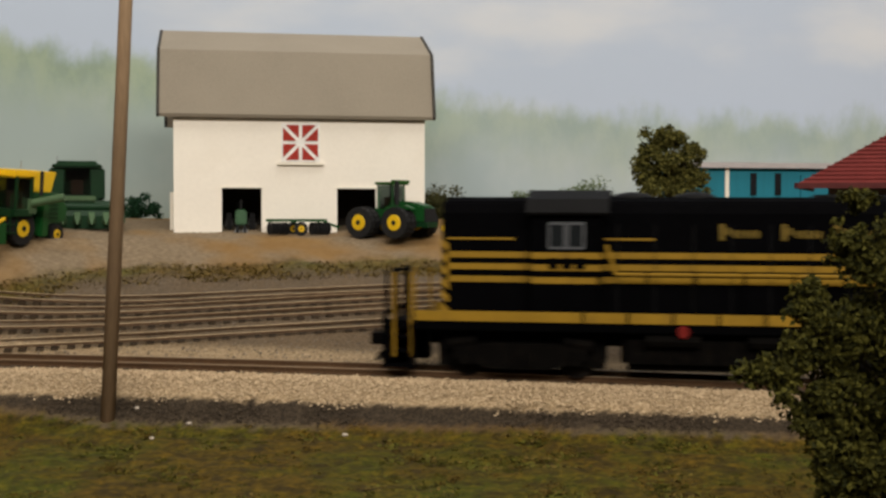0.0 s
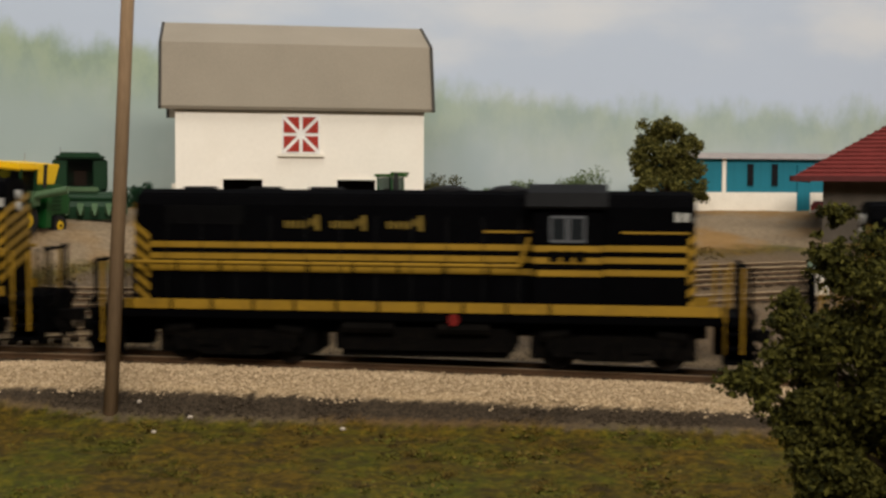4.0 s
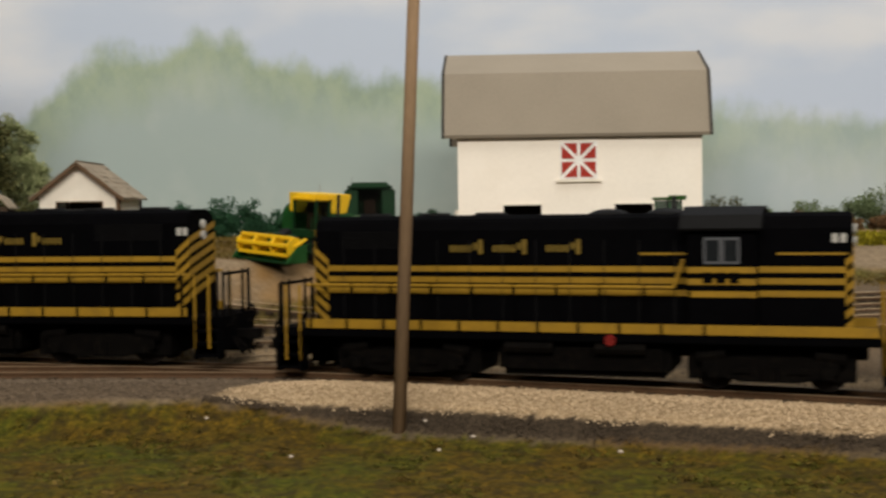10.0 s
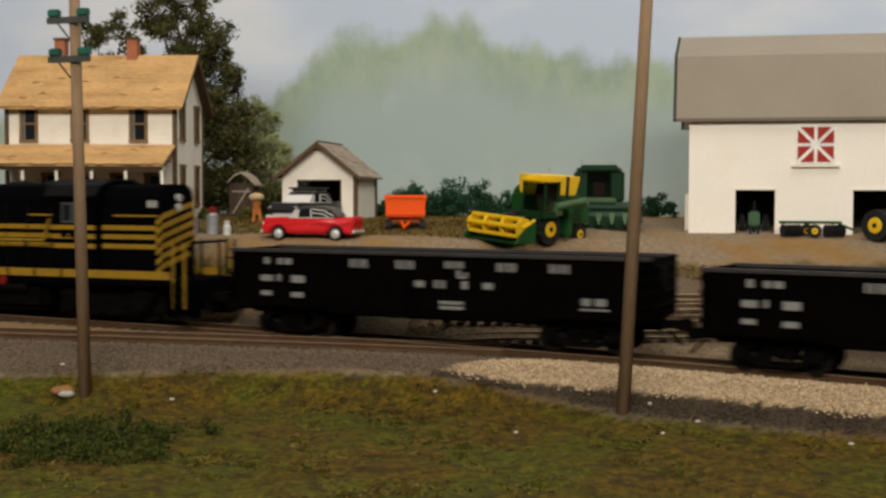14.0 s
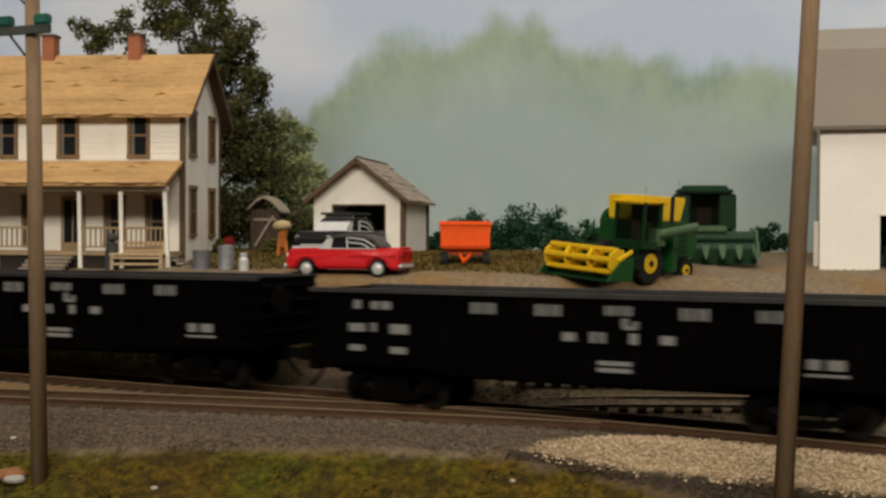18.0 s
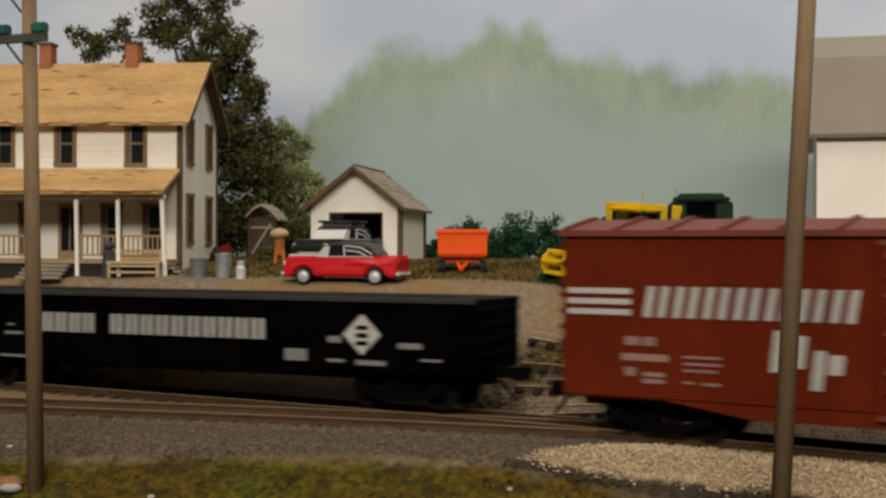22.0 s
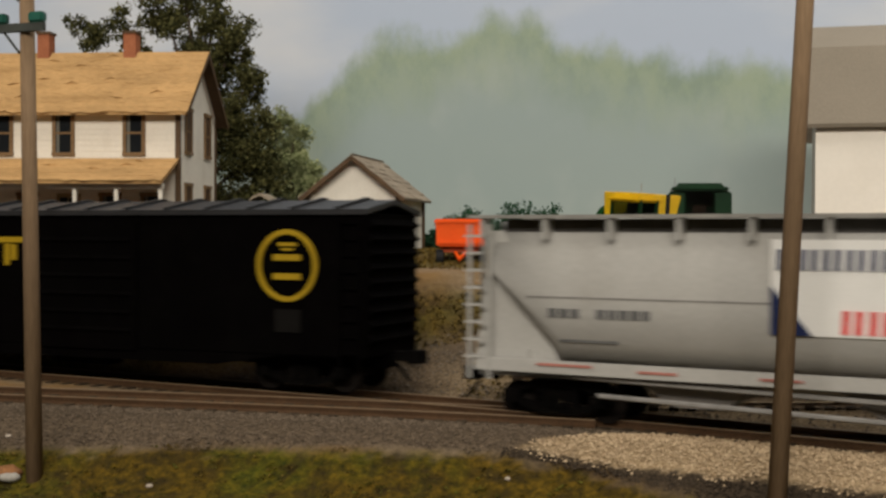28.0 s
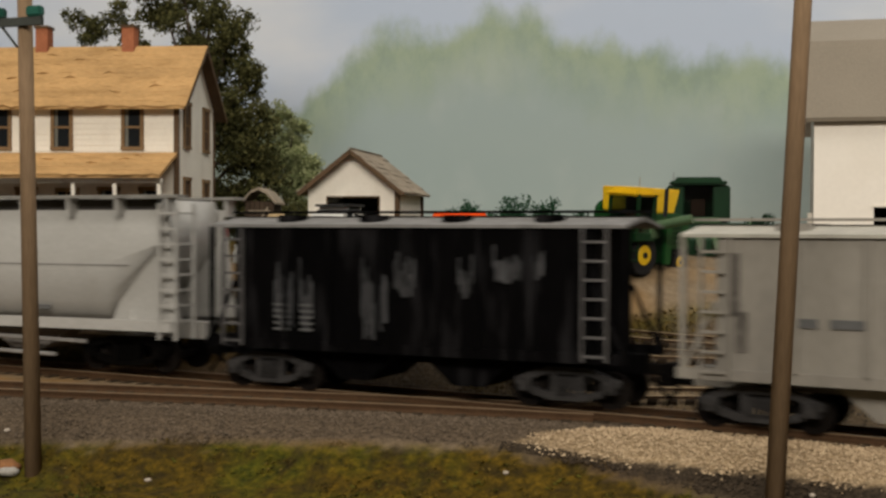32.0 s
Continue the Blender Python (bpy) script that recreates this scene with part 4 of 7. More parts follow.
def build_grey_hopper():
    paint = surface("hopper_grey", (0.42, 0.41, 0.39), 0.5, 0, 0.1, 0.35, 8, 0.04, stain=(0.30, 0.28, 0.25), stain_amount=0.4)
    H = thing("covered_hopper", "long light-grey cylindrical covered hopper with a white placard", "hopper car")
    half = 11.0
    # round-sided tank between sloping end sheets
    prof = [(-1.42, 1.5), (-1.68, 2.05), (-1.7, 3.03), (-1.58, 4.1), (-1.4, 4.42), (-1.12, 4.84), (1.12, 4.84), (1.4, 4.42), (1.58, 4.1), (1.7, 3.03), (1.68, 2.05), (1.42, 1.5)]
    bm = bm_new()
    rings = []
    for x in (-half + 0.7, -half + 2.6, half - 2.6, half - 0.7):
        inner = abs(x) < half - 2
        rings.append([bm.verts.new((x, py, pz if inner else max(pz, 3.6))) for py, pz in prof])
    for a, b2 in zip(rings, rings[1:]):
        for i in range(len(prof)):
            bm.faces.new((a[i], b2[i], b2[i - 1], a[i - 1]))
    bm.faces.new(rings[0]), bm.faces.new(rings[-1][::-1])
    bmesh.ops.recalc_face_normals(bm, faces=bm.faces)
    part("tank", bm, paint, H, "smooth folded side", smooth=True)
    for s in (-1, 1):
        for q in (-1.4, 1.4):
            part("end_gusset", prism(bm_new(), [(s * (half - 0.9), 4.6), (s * (half - 2.5), 1.45), (s * (half - 0.1), 1.45), (s * (half - 0.55), 4.6)], q - 0.05, q + 0.05, "y"), paint, H)
        bm = bm_new()
        for z in np.arange(1.5, 4.7, 0.42):
            bx(bm, s * half - 0.1 - 0.55 * (s > 0), s * half - 0.1 + 0.55 * (s < 0), -1.72, -1.66, z, z + 0.06)
            bx(bm, s * half - 0.05, s * half + 0.01, -1.6, -0.9, z, z + 0.06)
        for q in (0.05, 0.62):
            bx(bm, s * (half - q) - 0.04, s * (half - q) + 0.04, -1.73, -1.64, 1.0, 4.75)
        bx(bm, s * half - 0.04, s * half + 0.04, -0.95, -0.85, 1.0, 4.75)
        part("ladder", bm, paint, H, "pale end ladder")
        bm = bm_new()
        cyl(bm, (s * (half - 1.8), -1.3, 1.5), (s * (half - 1.8), -1.3, 1.75), 0.25, n=10)
        part("end_fitting", bm, paint, H)
    for s in (-1, 1):
        part("side_sill", bx(bm_new(), -half + 0.2, half - 0.2, s * 1.62 - 0.08, s * 1.62 + 0.08, 1.22, 1.52), paint, H)
        part("seam", bx(bm_new(), -half + 1.7, half - 1.7, s * 1.69 - 0.02, s * 1.69 + 0.02, 3.01, 3.05), surface("hopper_seam", (0.22, 0.21, 0.2), 0.6), H)
    part("centre_sill", bx(bm_new(), -half, half, -0.35, 0.35, 0.95, 1.4), paint, H)
    for s in (-1, 1):
        bm = bm_new()
        bx(bm, -half, half, s * 1.5 - 0.25, s * 1.5 + 0.25, 4.9, 4.98)
        part("running_board", bm, surface("roofwalk_grey", (0.30, 0.29, 0.27), 0.6, 0.2), H)
        for k in range(13):
            x = -half + 0.4 + k * (2 * half - 0.8) / 12
            bm = bm_new()
            bx(bm, x - 0.05, x + 0.05, s * 1.5 - 0.2, s * 1.5 + 0.2, 4.4, 4.92)
            part("roofwalk_post", bm, paint, H)
    # Dark band between the posts: shade under the running boards, painted as a coaming.
    part("roof_coaming", bx(bm_new(), -half + 0.9, half - 0.9, -1.3, 1.3, 4.5, 4.88), surface("shaded_coaming", (0.075, 0.07, 0.066), 0.8, 0, 0.3), H, "coaming coloured dark for the shade under the running boards")
    for x in (-7.5, -2.5, 2.5, 7.5):
        bm = bm_new()
        cyl(bm, (x, 0, 4.82), (x, 0, 5.0), 0.6, n=16)
        part("hatch", bm, paint, H)
    for x in (-5.0, 0.0, 5.0):
        bm = bm_new()
        prism(bm, [(x - 1.9, 1.3), (x - 0.6, 0.55), (x + 0.6, 0.55), (x + 1.9, 1.3)], -1.1, 1.1, "y")
        part("discharge_bay", bm, surface("hopper_bay", (0.16, 0.15, 0.14), 0.7, 0, 0.3), H)
    bm = bm_new()
    cyl(bm, (-8.2, -1.5, 1.15), (7.6, -1.5, 0.85), 0.06, n=6)
    part("brake_rod", bm, surface("pipe_grey", (0.26, 0.25, 0.24), 0.5), H)
    bm = bm_new()
    cyl(bm, (-7.4, -1.55, 0.75), (6.5, -1.55, 0.45), 0.06, n=6)
    part("brake_pipe", bm, surface("pipe_grey", (0.26, 0.25, 0.24), 0.5), H)
    # placard
    white = surface("placard_white", (0.80, 0.79, 0.77), 0.5, 0, 0.04)
    bm = bm_new()
    bx(bm, -3.05, 2.6, -1.735, -1.5, 2.36, 4.42)
    pl = part("placard", bm, white, H, "white placard with red and blue corners")
    navy = surface("navy_paint", (0.012, 0.02, 0.07), 0.5)
    red = surface("placard_red", (0.65, 0.05, 0.045), 0.5)
    bm = bm_new()
    prism(bm, [(-3.05, 2.36), (-3.05, 3.42), (-2.1, 2.36)], -1.76, -1.72, "y")
    part("corner_blue", bm, navy, pl)
    bm = bm_new()
    prism(bm, [(2.6, 4.42), (2.6, 3.42), (1.6, 4.42)], -1.76, -1.72, "y")
    part("corner_red", bm, red, pl)
    bars(pl, strokes(-2.92, 3.76, 0.45, 0.4, 0.12, 8), -1.745, navy, slant=0.05, label="dark blue lettering as plain blocks")
    bars(pl, strokes(-1.45, 2.42, 0.5, 0.46, 0.14, 7), -1.745, red, slant=0.05, label="red lettering as plain blocks")
    bars(pl, [(1.05, 3.17, 0.7, 0.06), (1.15, 3.04, 0.5, 0.06), (1.3, 3.27, 0.2, 0.1)], -1.745, red, "small_mark")
    dark = surface("stencil_grey", (0.12, 0.12, 0.12), 0.6)
    marks(H, [(-8.7, 2.55, 0.24, 0.22), (-8.4, 2.55, 0.24, 0.22), (-8.1, 2.55, 0.24, 0.22), (-7.4, 2.55, 0.24, 0.22), (-7.1, 2.55, 0.24, 0.22), (-6.8, 2.55, 0.24, 0.22), (-6.5, 2.55, 0.24, 0.22), (-6.2, 2.55, 0.2, 0.22)], -1.69, dark, "stencil")
    marks(H, [(-8.4, 1.98, 1.6, 0.1), (2.9, 1.75, 0.55, 0.22), (5.6, 1.75, 0.8, 0.12)], -1.66, dark, "stencil")
    marks(H, [(-9.0, 1.4, 1.5, 0.06), (-6.3, 1.34, 1.0, 0.06), (-3.3, 1.34, 1.0, 0.06)], -1.71, surface("stencil_red", (0.4, 0.16, 0.13), 0.6), "stencil")
    truck(H, -8.7), truck(H, 8.7)
    coupler(H, -11.0, -1), coupler(H, 11.0, 1)
    return H


def build_short_hopper(name, label, paint, roofpaint, half, streaks):
    H = thing(name, label, "hopper car")
    w, eave = 1.5, 4.35
    bm = bm_new()
    prism(bm, [(-half + 1.0, 1.35), (-half + 1.0, eave), (half - 1.0, eave), (half - 1.0, 1.35)], -w, w, "y")
    part("body", bm, paint, H, bevel=0.04)
    for s in (-1, 1):
        for k in range(8):
            x = -half + 1.3 + k * (2 * half - 2.6) / 7
            bm = bm_new()
            bx(bm, x - 0.06, x + 0.06, s * w - 0.1, s * w + 0.1, 1.4, eave - 0.05)
            part("side_post", bm, paint, H)
    bm = bm_new()
    prism(bm, [(-w - 0.08, eave), (0, eave + 0.2), (w + 0.08, eave), (w + 0.08, eave + 0.08), (0, eave + 0.3), (-w - 0.08, eave + 0.08)], -half + 0.1, half - 0.1, "x")
    part("roof", bm, roofpaint, H, "dusty roof")
    for x in (-half * 0.62, -half * 0.2, half * 0.2, half * 0.62):
        for y in (-0.8, 0.8):
            bm = bm_new()
            cyl(bm, (x, y, eave + 0.1), (x, y, eave + 0.32), 0.45, n=14)
            part("hatch", bm, paint, H)
    part("running_board", bx(bm_new(), -half, half, -0.35, 0.35, eave + 0.38, eave + 0.44), paint, H)
    for s in (-1, 1):
        part("side_sill", bx(bm_new(), -half, half, s * w - 0.05, s * w + 0.05, 1.15, 1.4), paint, H)
    part("centre_sill", bx(bm_new(), -half, half, -0.3, 0.3, 0.85, 1.3), paint, H)
    for s in (-1, 1):
        bm = bm_new()
        prism(bm, [(s * (half - 1.0), 3.4), (s * (half - 2.8), 1.4), (s * (half - 1.0), 1.4)], -w + 0.1, w - 0.1, "y")
        part("slope_sheet", bm, paint, H)
        for y in (-w, w):
            part("end_post", bx(bm_new(), s * (half - 0.15) - 0.06, s * (half - 0.15) + 0.06, y - 0.06, y + 0.06, 1.2, eave), paint, H)
            bm = bm_new()
            bar(bm, (s * (half - 0.15), y, 1.3), (s * (half - 1.0), y, 2.9), 0.09)
            part("end_brace", bm, paint, H)
        bm = bm_new()
        for q in (-0.35, 0.35):
            bx(bm, s * (half - 1.0) + q - 0.03, s * (half - 1.0) + q + 0.03, -w - 0.14, -w - 0.02, 1.2, eave)
        for z in np.arange(1.3, eave, 0.45):
            bx(bm, s * (half - 1.0) - 0.35, s * (half - 1.0) + 0.35, -w - 0.13, -w - 0.07, z, z + 0.06)
        part("ladder", bm, surface("worn_rung", (0.10, 0.095, 0.095), 0.6, 0, 0.4) if streaks else paint, H, "side ladder with thin rungs")
    for x in (-1.9, 1.9):
        bm = bm_new()
        prism(bm, [(x - 1.7, 1.3), (x - 0.5, 0.4), (x + 0.5, 0.4), (x + 1.7, 1.3)], -1.1, 1.1, "y")
        part("discharge_bay", bm, paint, H)
    if streaks:
        for x, z, a, h in ((-4.5, 1.6, 0.7, 2.5), (-3.6, 1.6, 0.5, 2.5), (-1.4, 1.5, 0.9, 2.6), (-0.3, 2.6, 0.7, 1.6), (2.9, 3.0, 0.9, 1.1), (4.0, 3.1, 0.5, 1.0), (1.8, 2.6, 0.5, 1.2)):
            n = int(a / 0.08)
            tagged(bars(H, [(x + i * a / n, z + h * random.uniform(0.0, 0.45) * (1 - math.sin(math.pi * (i + 0.5) / n)), a / n * random.uniform(0.5, 1.0), h * random.uniform(0.35, 0.6)) for i in range(n)], -w - 0.0, surface("dust_streak", (0.05, 0.05, 0.053), 0.9, 0, 0.7, 1.4, 5, 0.1, stain=(0.006, 0.006, 0.006), stain_amount=1.0, stretch=(1.6, 1, 0.45)), "dust_streak", label="pale dust streak"), kind="stuff")
        marks(H, [(-4.5, 1.65 + k * 0.16, 0.55, 0.06) for k in range(5)] + [(-3.55, 1.65 + k * 0.16, 0.45, 0.06) for k in range(5)], -w - 0.02, surface("faded_marks", (0.10, 0.10, 0.10), 0.8), "data_mark")
    else:
        marks(H, [(-4.2, 2.4, 0.5, 0.2), (-3.4, 2.4, 0.9, 0.2)], -w - 0.02, surface("stencil_grey", (0.12, 0.12, 0.12), 0.6), "stencil")
        bars(H, [(-half + 1.2, 2.6, 0.4, 1.4), (-half + 1.5, 1.8, 0.3, 0.9)], -w - 0.0, surface("grime_patch", (0.10, 0.09, 0.08), 0.9, 0, 0.6, 1.2, 5), "grime_patch")
    dusty = surface("dusty_truck", (0.036, 0.034, 0.034), 0.85, 0, 0.5, 2.0, 14, 0.2, stain=(0.012, 0.011, 0.01), stain_amount=0.9)
    truck(H, -half + 2.0, paint=dusty), truck(H, half - 2.0, paint=dusty)
    coupler(H, -half, -1), coupler(H, half, 1)
    return H


def squeeze(car, k, h):
    """Brings a car to its length and to its height and width; the wheels stay round."""
    for o in car.children_recursive:
        if o.name.startswith("wheelset"):
            o.location.x *= k
        else:
            o.data.transform(Matrix.Diagonal((k, h, h, 1)))
    return car


LOCO = squeeze(build_locomotive(), 0.943, 1.04)
LOCOS = [LOCO] + [copy_thing(LOCO, at(0, 0, 0)) for _ in range(3)]
GOND = squeeze(build_gondola(), 0.965, 1.05)
GONDS = [GOND] + [copy_thing(GOND, at(0, 0, 0)) for _ in range(2)]
DARK_HOPPER_PAINT = surface("hopper_black", (0.0022, 0.002, 0.0022), 0.85, 0, 0.5, 0.8, 7, 0.1, stain=(0.028, 0.027, 0.029), stain_amount=0.7, stretch=(1.3, 1, 0.22), gloss=0.03)
PALE_HOPPER_PAINT = surface("hopper_pale", (0.26, 0.24, 0.21), 0.7, 0, 0.15, 0.5, 7, 0.06, stain=(0.14, 0.13, 0.12), stain_amount=0.6, stretch=(1, 1, 0.4))
# each vehicle: object, place of its middle along the line at the start, distance between its trucks, turned round or not
TRAIN = [
    (LOCOS[0], 14.94, 11.6, False), (LOCOS[1], 36.45, 11.6, True), (LOCOS[2], 57.45, 11.6, False), (LOCOS[3], 79.4, 11.6, True),
    (GONDS[0], 98.65, 10.9, False), (GONDS[1], 116.05, 10.9, False), (GONDS[2], 133.4, 10.9, False),
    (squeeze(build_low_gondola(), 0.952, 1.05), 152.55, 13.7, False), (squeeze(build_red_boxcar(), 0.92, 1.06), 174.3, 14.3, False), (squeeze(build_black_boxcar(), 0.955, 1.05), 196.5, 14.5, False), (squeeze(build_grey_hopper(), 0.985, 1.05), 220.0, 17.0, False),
    (squeeze(build_short_hopper("dark_hopper", "sooty black covered hopper streaked with pale dust", DARK_HOPPER_PAINT, surface("dusty_roof", (0.20, 0.195, 0.19), 0.8, 0, 0.3), 7.0, True), 0.885, 1.05), 237.96, 8.8, False),
    (squeeze(build_short_hopper("pale_hopper", "weathered pale grey covered hopper with open end frames", PALE_HOPPER_PAINT, surface("pale_roof", (0.42, 0.40, 0.35), 0.8, 0, 0.2), 7.2, False), 0.95, 1.05), 252.3, 9.8, False),
]
# way covered by the train, second by second
RUN = [0.0, 7.59, 15.08, 22.62, 30.22, 37.92, 45.7, 53.54, 61.33, 69.1, 76.79, 84.43, 92.24, 100.45, 108.77, 117.03, 125.21, 133.3, 141.33, 149.31, 157.25, 165.14, 173.06, 180.99, 188.9, 196.69, 204.43, 212.17, 219.93, 227.63, 235.33, 243.04, 250.7]


def motions():
    for ob, s0, base, turned in TRAIN:
        rows = []
        for i in range(65):
            t = i * 0.5
            s = s0 - float(np.interp(t, range(33), RUN))
            (xa, ya), (xb, yb) = along(s - base / 2), along(s + base / 2)
            yaw = math.degrees(math.atan2(yb - ya, xb - xa)) + (180 if turned else 0)
            rows.append((t, at((xa + xb) / 2, (ya + yb) / 2, 0.2 + grade((xa + xb) / 2), yaw)))
        walk(ob, rows)
        # wheels roll with the way covered
        for w in ob.children_recursive:
            if w.name.startswith("wheelset"):
                x, y, z = w.location
                turn = (1 if turned else -1) * math.degrees(U / z)
                walk(w, [(k * 0.08, pose(x, y, z, 0, turn * float(np.interp(k * 0.08, range(33), RUN)))) for k in range(401)])

# ---- farm buildings ----
CREAM = surface("barn_cream", (0.86, 0.81, 0.735), 0.75, 0, 0.04, 0.4, 6, 0.08, stain=(0.77, 0.71, 0.62), stain_amount=0.25)
HOUSE_WHITE = surface("house_white", (0.82, 0.77, 0.68), 0.7, 0, 0.06, 0.8, 10, 0.08, stain=(0.62, 0.55, 0.46), stain_amount=0.3)
BARN_ROOF = surface("barn_roof", (0.255, 0.222, 0.178), 0.85, 0, 0.10, 0.35, 14, 0.25)
TRIM = surface("brown_trim", (0.10, 0.062, 0.035), 0.8, 0, 0.25)
TAN_TRIM = surface("tan_trim", (0.30, 0.21, 0.12), 0.8, 0, 0.2)
SHINGLE = surface("tan_shingle", (0.44, 0.265, 0.112), 0.85, 0, 0.24, 0.9, 12, 0.5, stain=(0.25, 0.14, 0.05), stain_amount=0.5, stretch=(0.4, 1, 1))
GREY_SHINGLE = surface("grey_shingle", (0.27, 0.225, 0.17), 0.9, 0, 0.25, 0.9, 12, 0.35, stain=(0.16, 0.12, 0.09), stain_amount=0.5)
SASH = surface("sash_brown", (0.20, 0.125, 0.064), 0.8, 0, 0.25, 1.5, 14, 0.1)
SHADED = surface("brown_blind", (0.085, 0.050, 0.028), 0.7, 0, 0.25)
PANE_EDGE = surface("pale_pane_edge", (0.15, 0.15, 0.13), 0.8, 0, 0.2)
# Near-black colour for the shade in doorways, under the porch and in cabs.
INSIDE_SHADE = surface("inside_shade", (0.03, 0.025, 0.02), 0.9, 0, 0.2)
JD_GREEN = surface("machine_green", (0.006, 0.058, 0.012), 0.4, 0, 0.2, 1.0, 10, 0.05, gloss=0.3)
DARK_GREEN = surface("machine_dark_green", (0.004, 0.028, 0.009), 0.45, 0, 0.2, 1.0, 10, 0.05)
PALE_GREEN = surface("header_green", (0.060, 0.105, 0.052), 0.55, 0, 0.25, 1.0, 10, 0.08)
JD_YELLOW = surface("machine_yellow", (0.72, 0.46, 0.012), 0.4, 0, 0.1, 1.0, 10, 0.03, gloss=0.3)
TYRE = surface("tyre_rubber", (0.014, 0.014, 0.015), 0.8, 0, 0.3, 2, 12, 0.3)
ORANGE = surface("wagon_orange", (0.80, 0.095, 0.009), 0.45, 0, 0.1, 1.0, 10, 0.04)
CARRED = surface("car_red", (0.56, 0.013, 0.017), 0.38, 0, 0.08, 1, 8, 0.02, coat=0.12)
STEEL = surface("galvanised", (0.33, 0.34, 0.35), 0.5, 0.5, 0.25, 2, 12, 0.1)
RAWWOOD = surface("bare_wood", (0.46, 0.34, 0.20), 0.8, 0, 0.2, 1.2, 14, 0.2, stretch=(0.4, 1, 1))


def wall_with_holes(bm, x0, x1, z0, z1, y0, y1, holes):
    """A wall along x with rectangular openings (xa, xb, za, zb) cut right through it."""
    cuts_x = sorted({x0, x1, *[h[0] for h in holes], *[h[1] for h in holes]})
    cuts_z = sorted({z0, z1, *[h[2] for h in holes], *[h[3] for h in holes]})
    for xa, xb in zip(cuts_x, cuts_x[1:]):
        run = None
        for za, zb in zip(cuts_z, cuts_z[1:]):
            mx, mz = (xa + xb) / 2, (za + zb) / 2
            if any(h[0] < mx < h[1] and h[2] < mz < h[3] for h in holes):
                continue
            bx(bm, xa, xb, y0, y1, za, zb)
    bmesh.ops.remove_doubles(bm, verts=bm.verts, dist=1e-4)
    return bm


def build_barn():
    B = thing("barn", "cream gambrel barn with grey roof and red quilt square", "barn", 0, 0, 3.6)
    xa, xb, ya, yb, top = -2.08, 8.6, 54.5, 61.5, 5.12
    bm = wall_with_holes(bm_new(), xa, xb, 0, top, ya, ya + 0.15, [(-0.08, 1.58, -0.1, 2.08), (4.8, 6.46, -0.1, 2.1)])
    part("front_wall", bm, CREAM, B)
    bm = bm_new()
    bx(bm, xa, xb, yb - 0.15, yb, 0, top)
    part("back_wall", bm, CREAM, B)
    # Gable ends in a darkened cream: the shaded side is put into the colour.
    for x in (xa, xb - 0.15):
        bm = bm_new()
        prism(bm, [(ya + 0.15, 0), (yb - 0.15, 0), (yb - 0.15, top), (60.9, 7.72), (58.0, 8.82), (55.1, 7.72), (ya + 0.15, top)], x, x + 0.15, "x")
        part("gable_wall", bm, surface("barn_gable_shaded", (0.55, 0.53, 0.48), 0.8, 0, 0.1), B)
    o = [(54.2, 5.18), (55.0, 7.94), (58.0, 9.12), (61.0, 7.94), (61.8, 5.18)]
    n = [(p[0] + (0.06 if p[0] < 58 else -0.06) * (p[0] != 58), p[1] - 0.14) for p in o]
    bm = prism(bm_new(), o + n[::-1], xa - 0.58, xb + 0.4, "x")
    part("roof", bm, BARN_ROOF, B, "grey gambrel roof")
    # Dark barge boards, broadened and darkened to stand for the gable's shadow.
    for x in (xa - 0.63, xb + 0.37):
        bm = bm_new()
        for p, q in zip(o, o[1:]):
            bar(bm, (x, p[0], p[1] - 0.1), (x, q[0], q[1] - 0.1), 0.12, 0.26)
        part("barge_board", bm, surface("barge_shade", (0.045, 0.042, 0.038), 0.8), B)
    # ledge under the eave
    bm = bm_new()
    bx(bm, xa, xb, ya - 0.1, ya, top - 0.16, top - 0.02)
    part("eave_board", bm, surface("eave_grey", (0.33, 0.30, 0.26), 0.8), B)
    # door trims, and dark sheets that put the inside's shade into colour
    for a, b2 in ((-0.08, 1.58), (4.8, 6.46)):
        bm = bm_new()
        bx(bm, a - 0.06, b2 + 0.06, ya - 0.04, ya, 2.08, 2.16)
        part("door_head", bm, HOUSE_WHITE, B)
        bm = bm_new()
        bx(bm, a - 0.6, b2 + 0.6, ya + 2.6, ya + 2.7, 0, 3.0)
        part("inner_partition", bm, INSIDE_SHADE, B, "dark sheet for the shade inside the barn")
    # loft floor, in the same shade colour
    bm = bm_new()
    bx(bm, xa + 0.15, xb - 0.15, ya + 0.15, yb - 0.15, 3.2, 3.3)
    part("loft_floor", bm, INSIDE_SHADE, B)
    # quilt square: white board, eight red pieces between white rays
    cx, cz, r = 3.23, 4.03, 0.78
    bm = bm_new()
    bx(bm, cx - r - 0.04, cx + r + 0.04, ya - 0.07, ya, cz - r - 0.04, cz + r + 0.04)
    q = part("quilt_board", bm, surface("quilt_white", (0.78, 0.77, 0.75), 0.6), B, "white board of the quilt square")
    redq = surface("quilt_red", (0.33, 0.028, 0.018), 0.6, 0, 0.1)
    for k in range(4):
        for tri in ([(0.07, 0.17), (0.07, 0.70), (0.60, 0.70)], [(0.17, 0.07), (0.70, 0.07), (0.70, 0.60)]):
            sx, sz = ((1, 1), (-1, 1), (-1, -1), (1, -1))[k]
            bm = prism(bm_new(), [(cx + sx * a * 1.06, cz + sz * b2 * 1.06) for a, b2 in tri], ya - 0.1, ya - 0.06, "y")
            part("red_patch", bm, redq, q)
    bm = bm_new()
    bx(bm, cx - r - 0.2, cx + r + 0.2, ya - 0.14, ya, cz - r - 0.17, cz - r - 0.06)
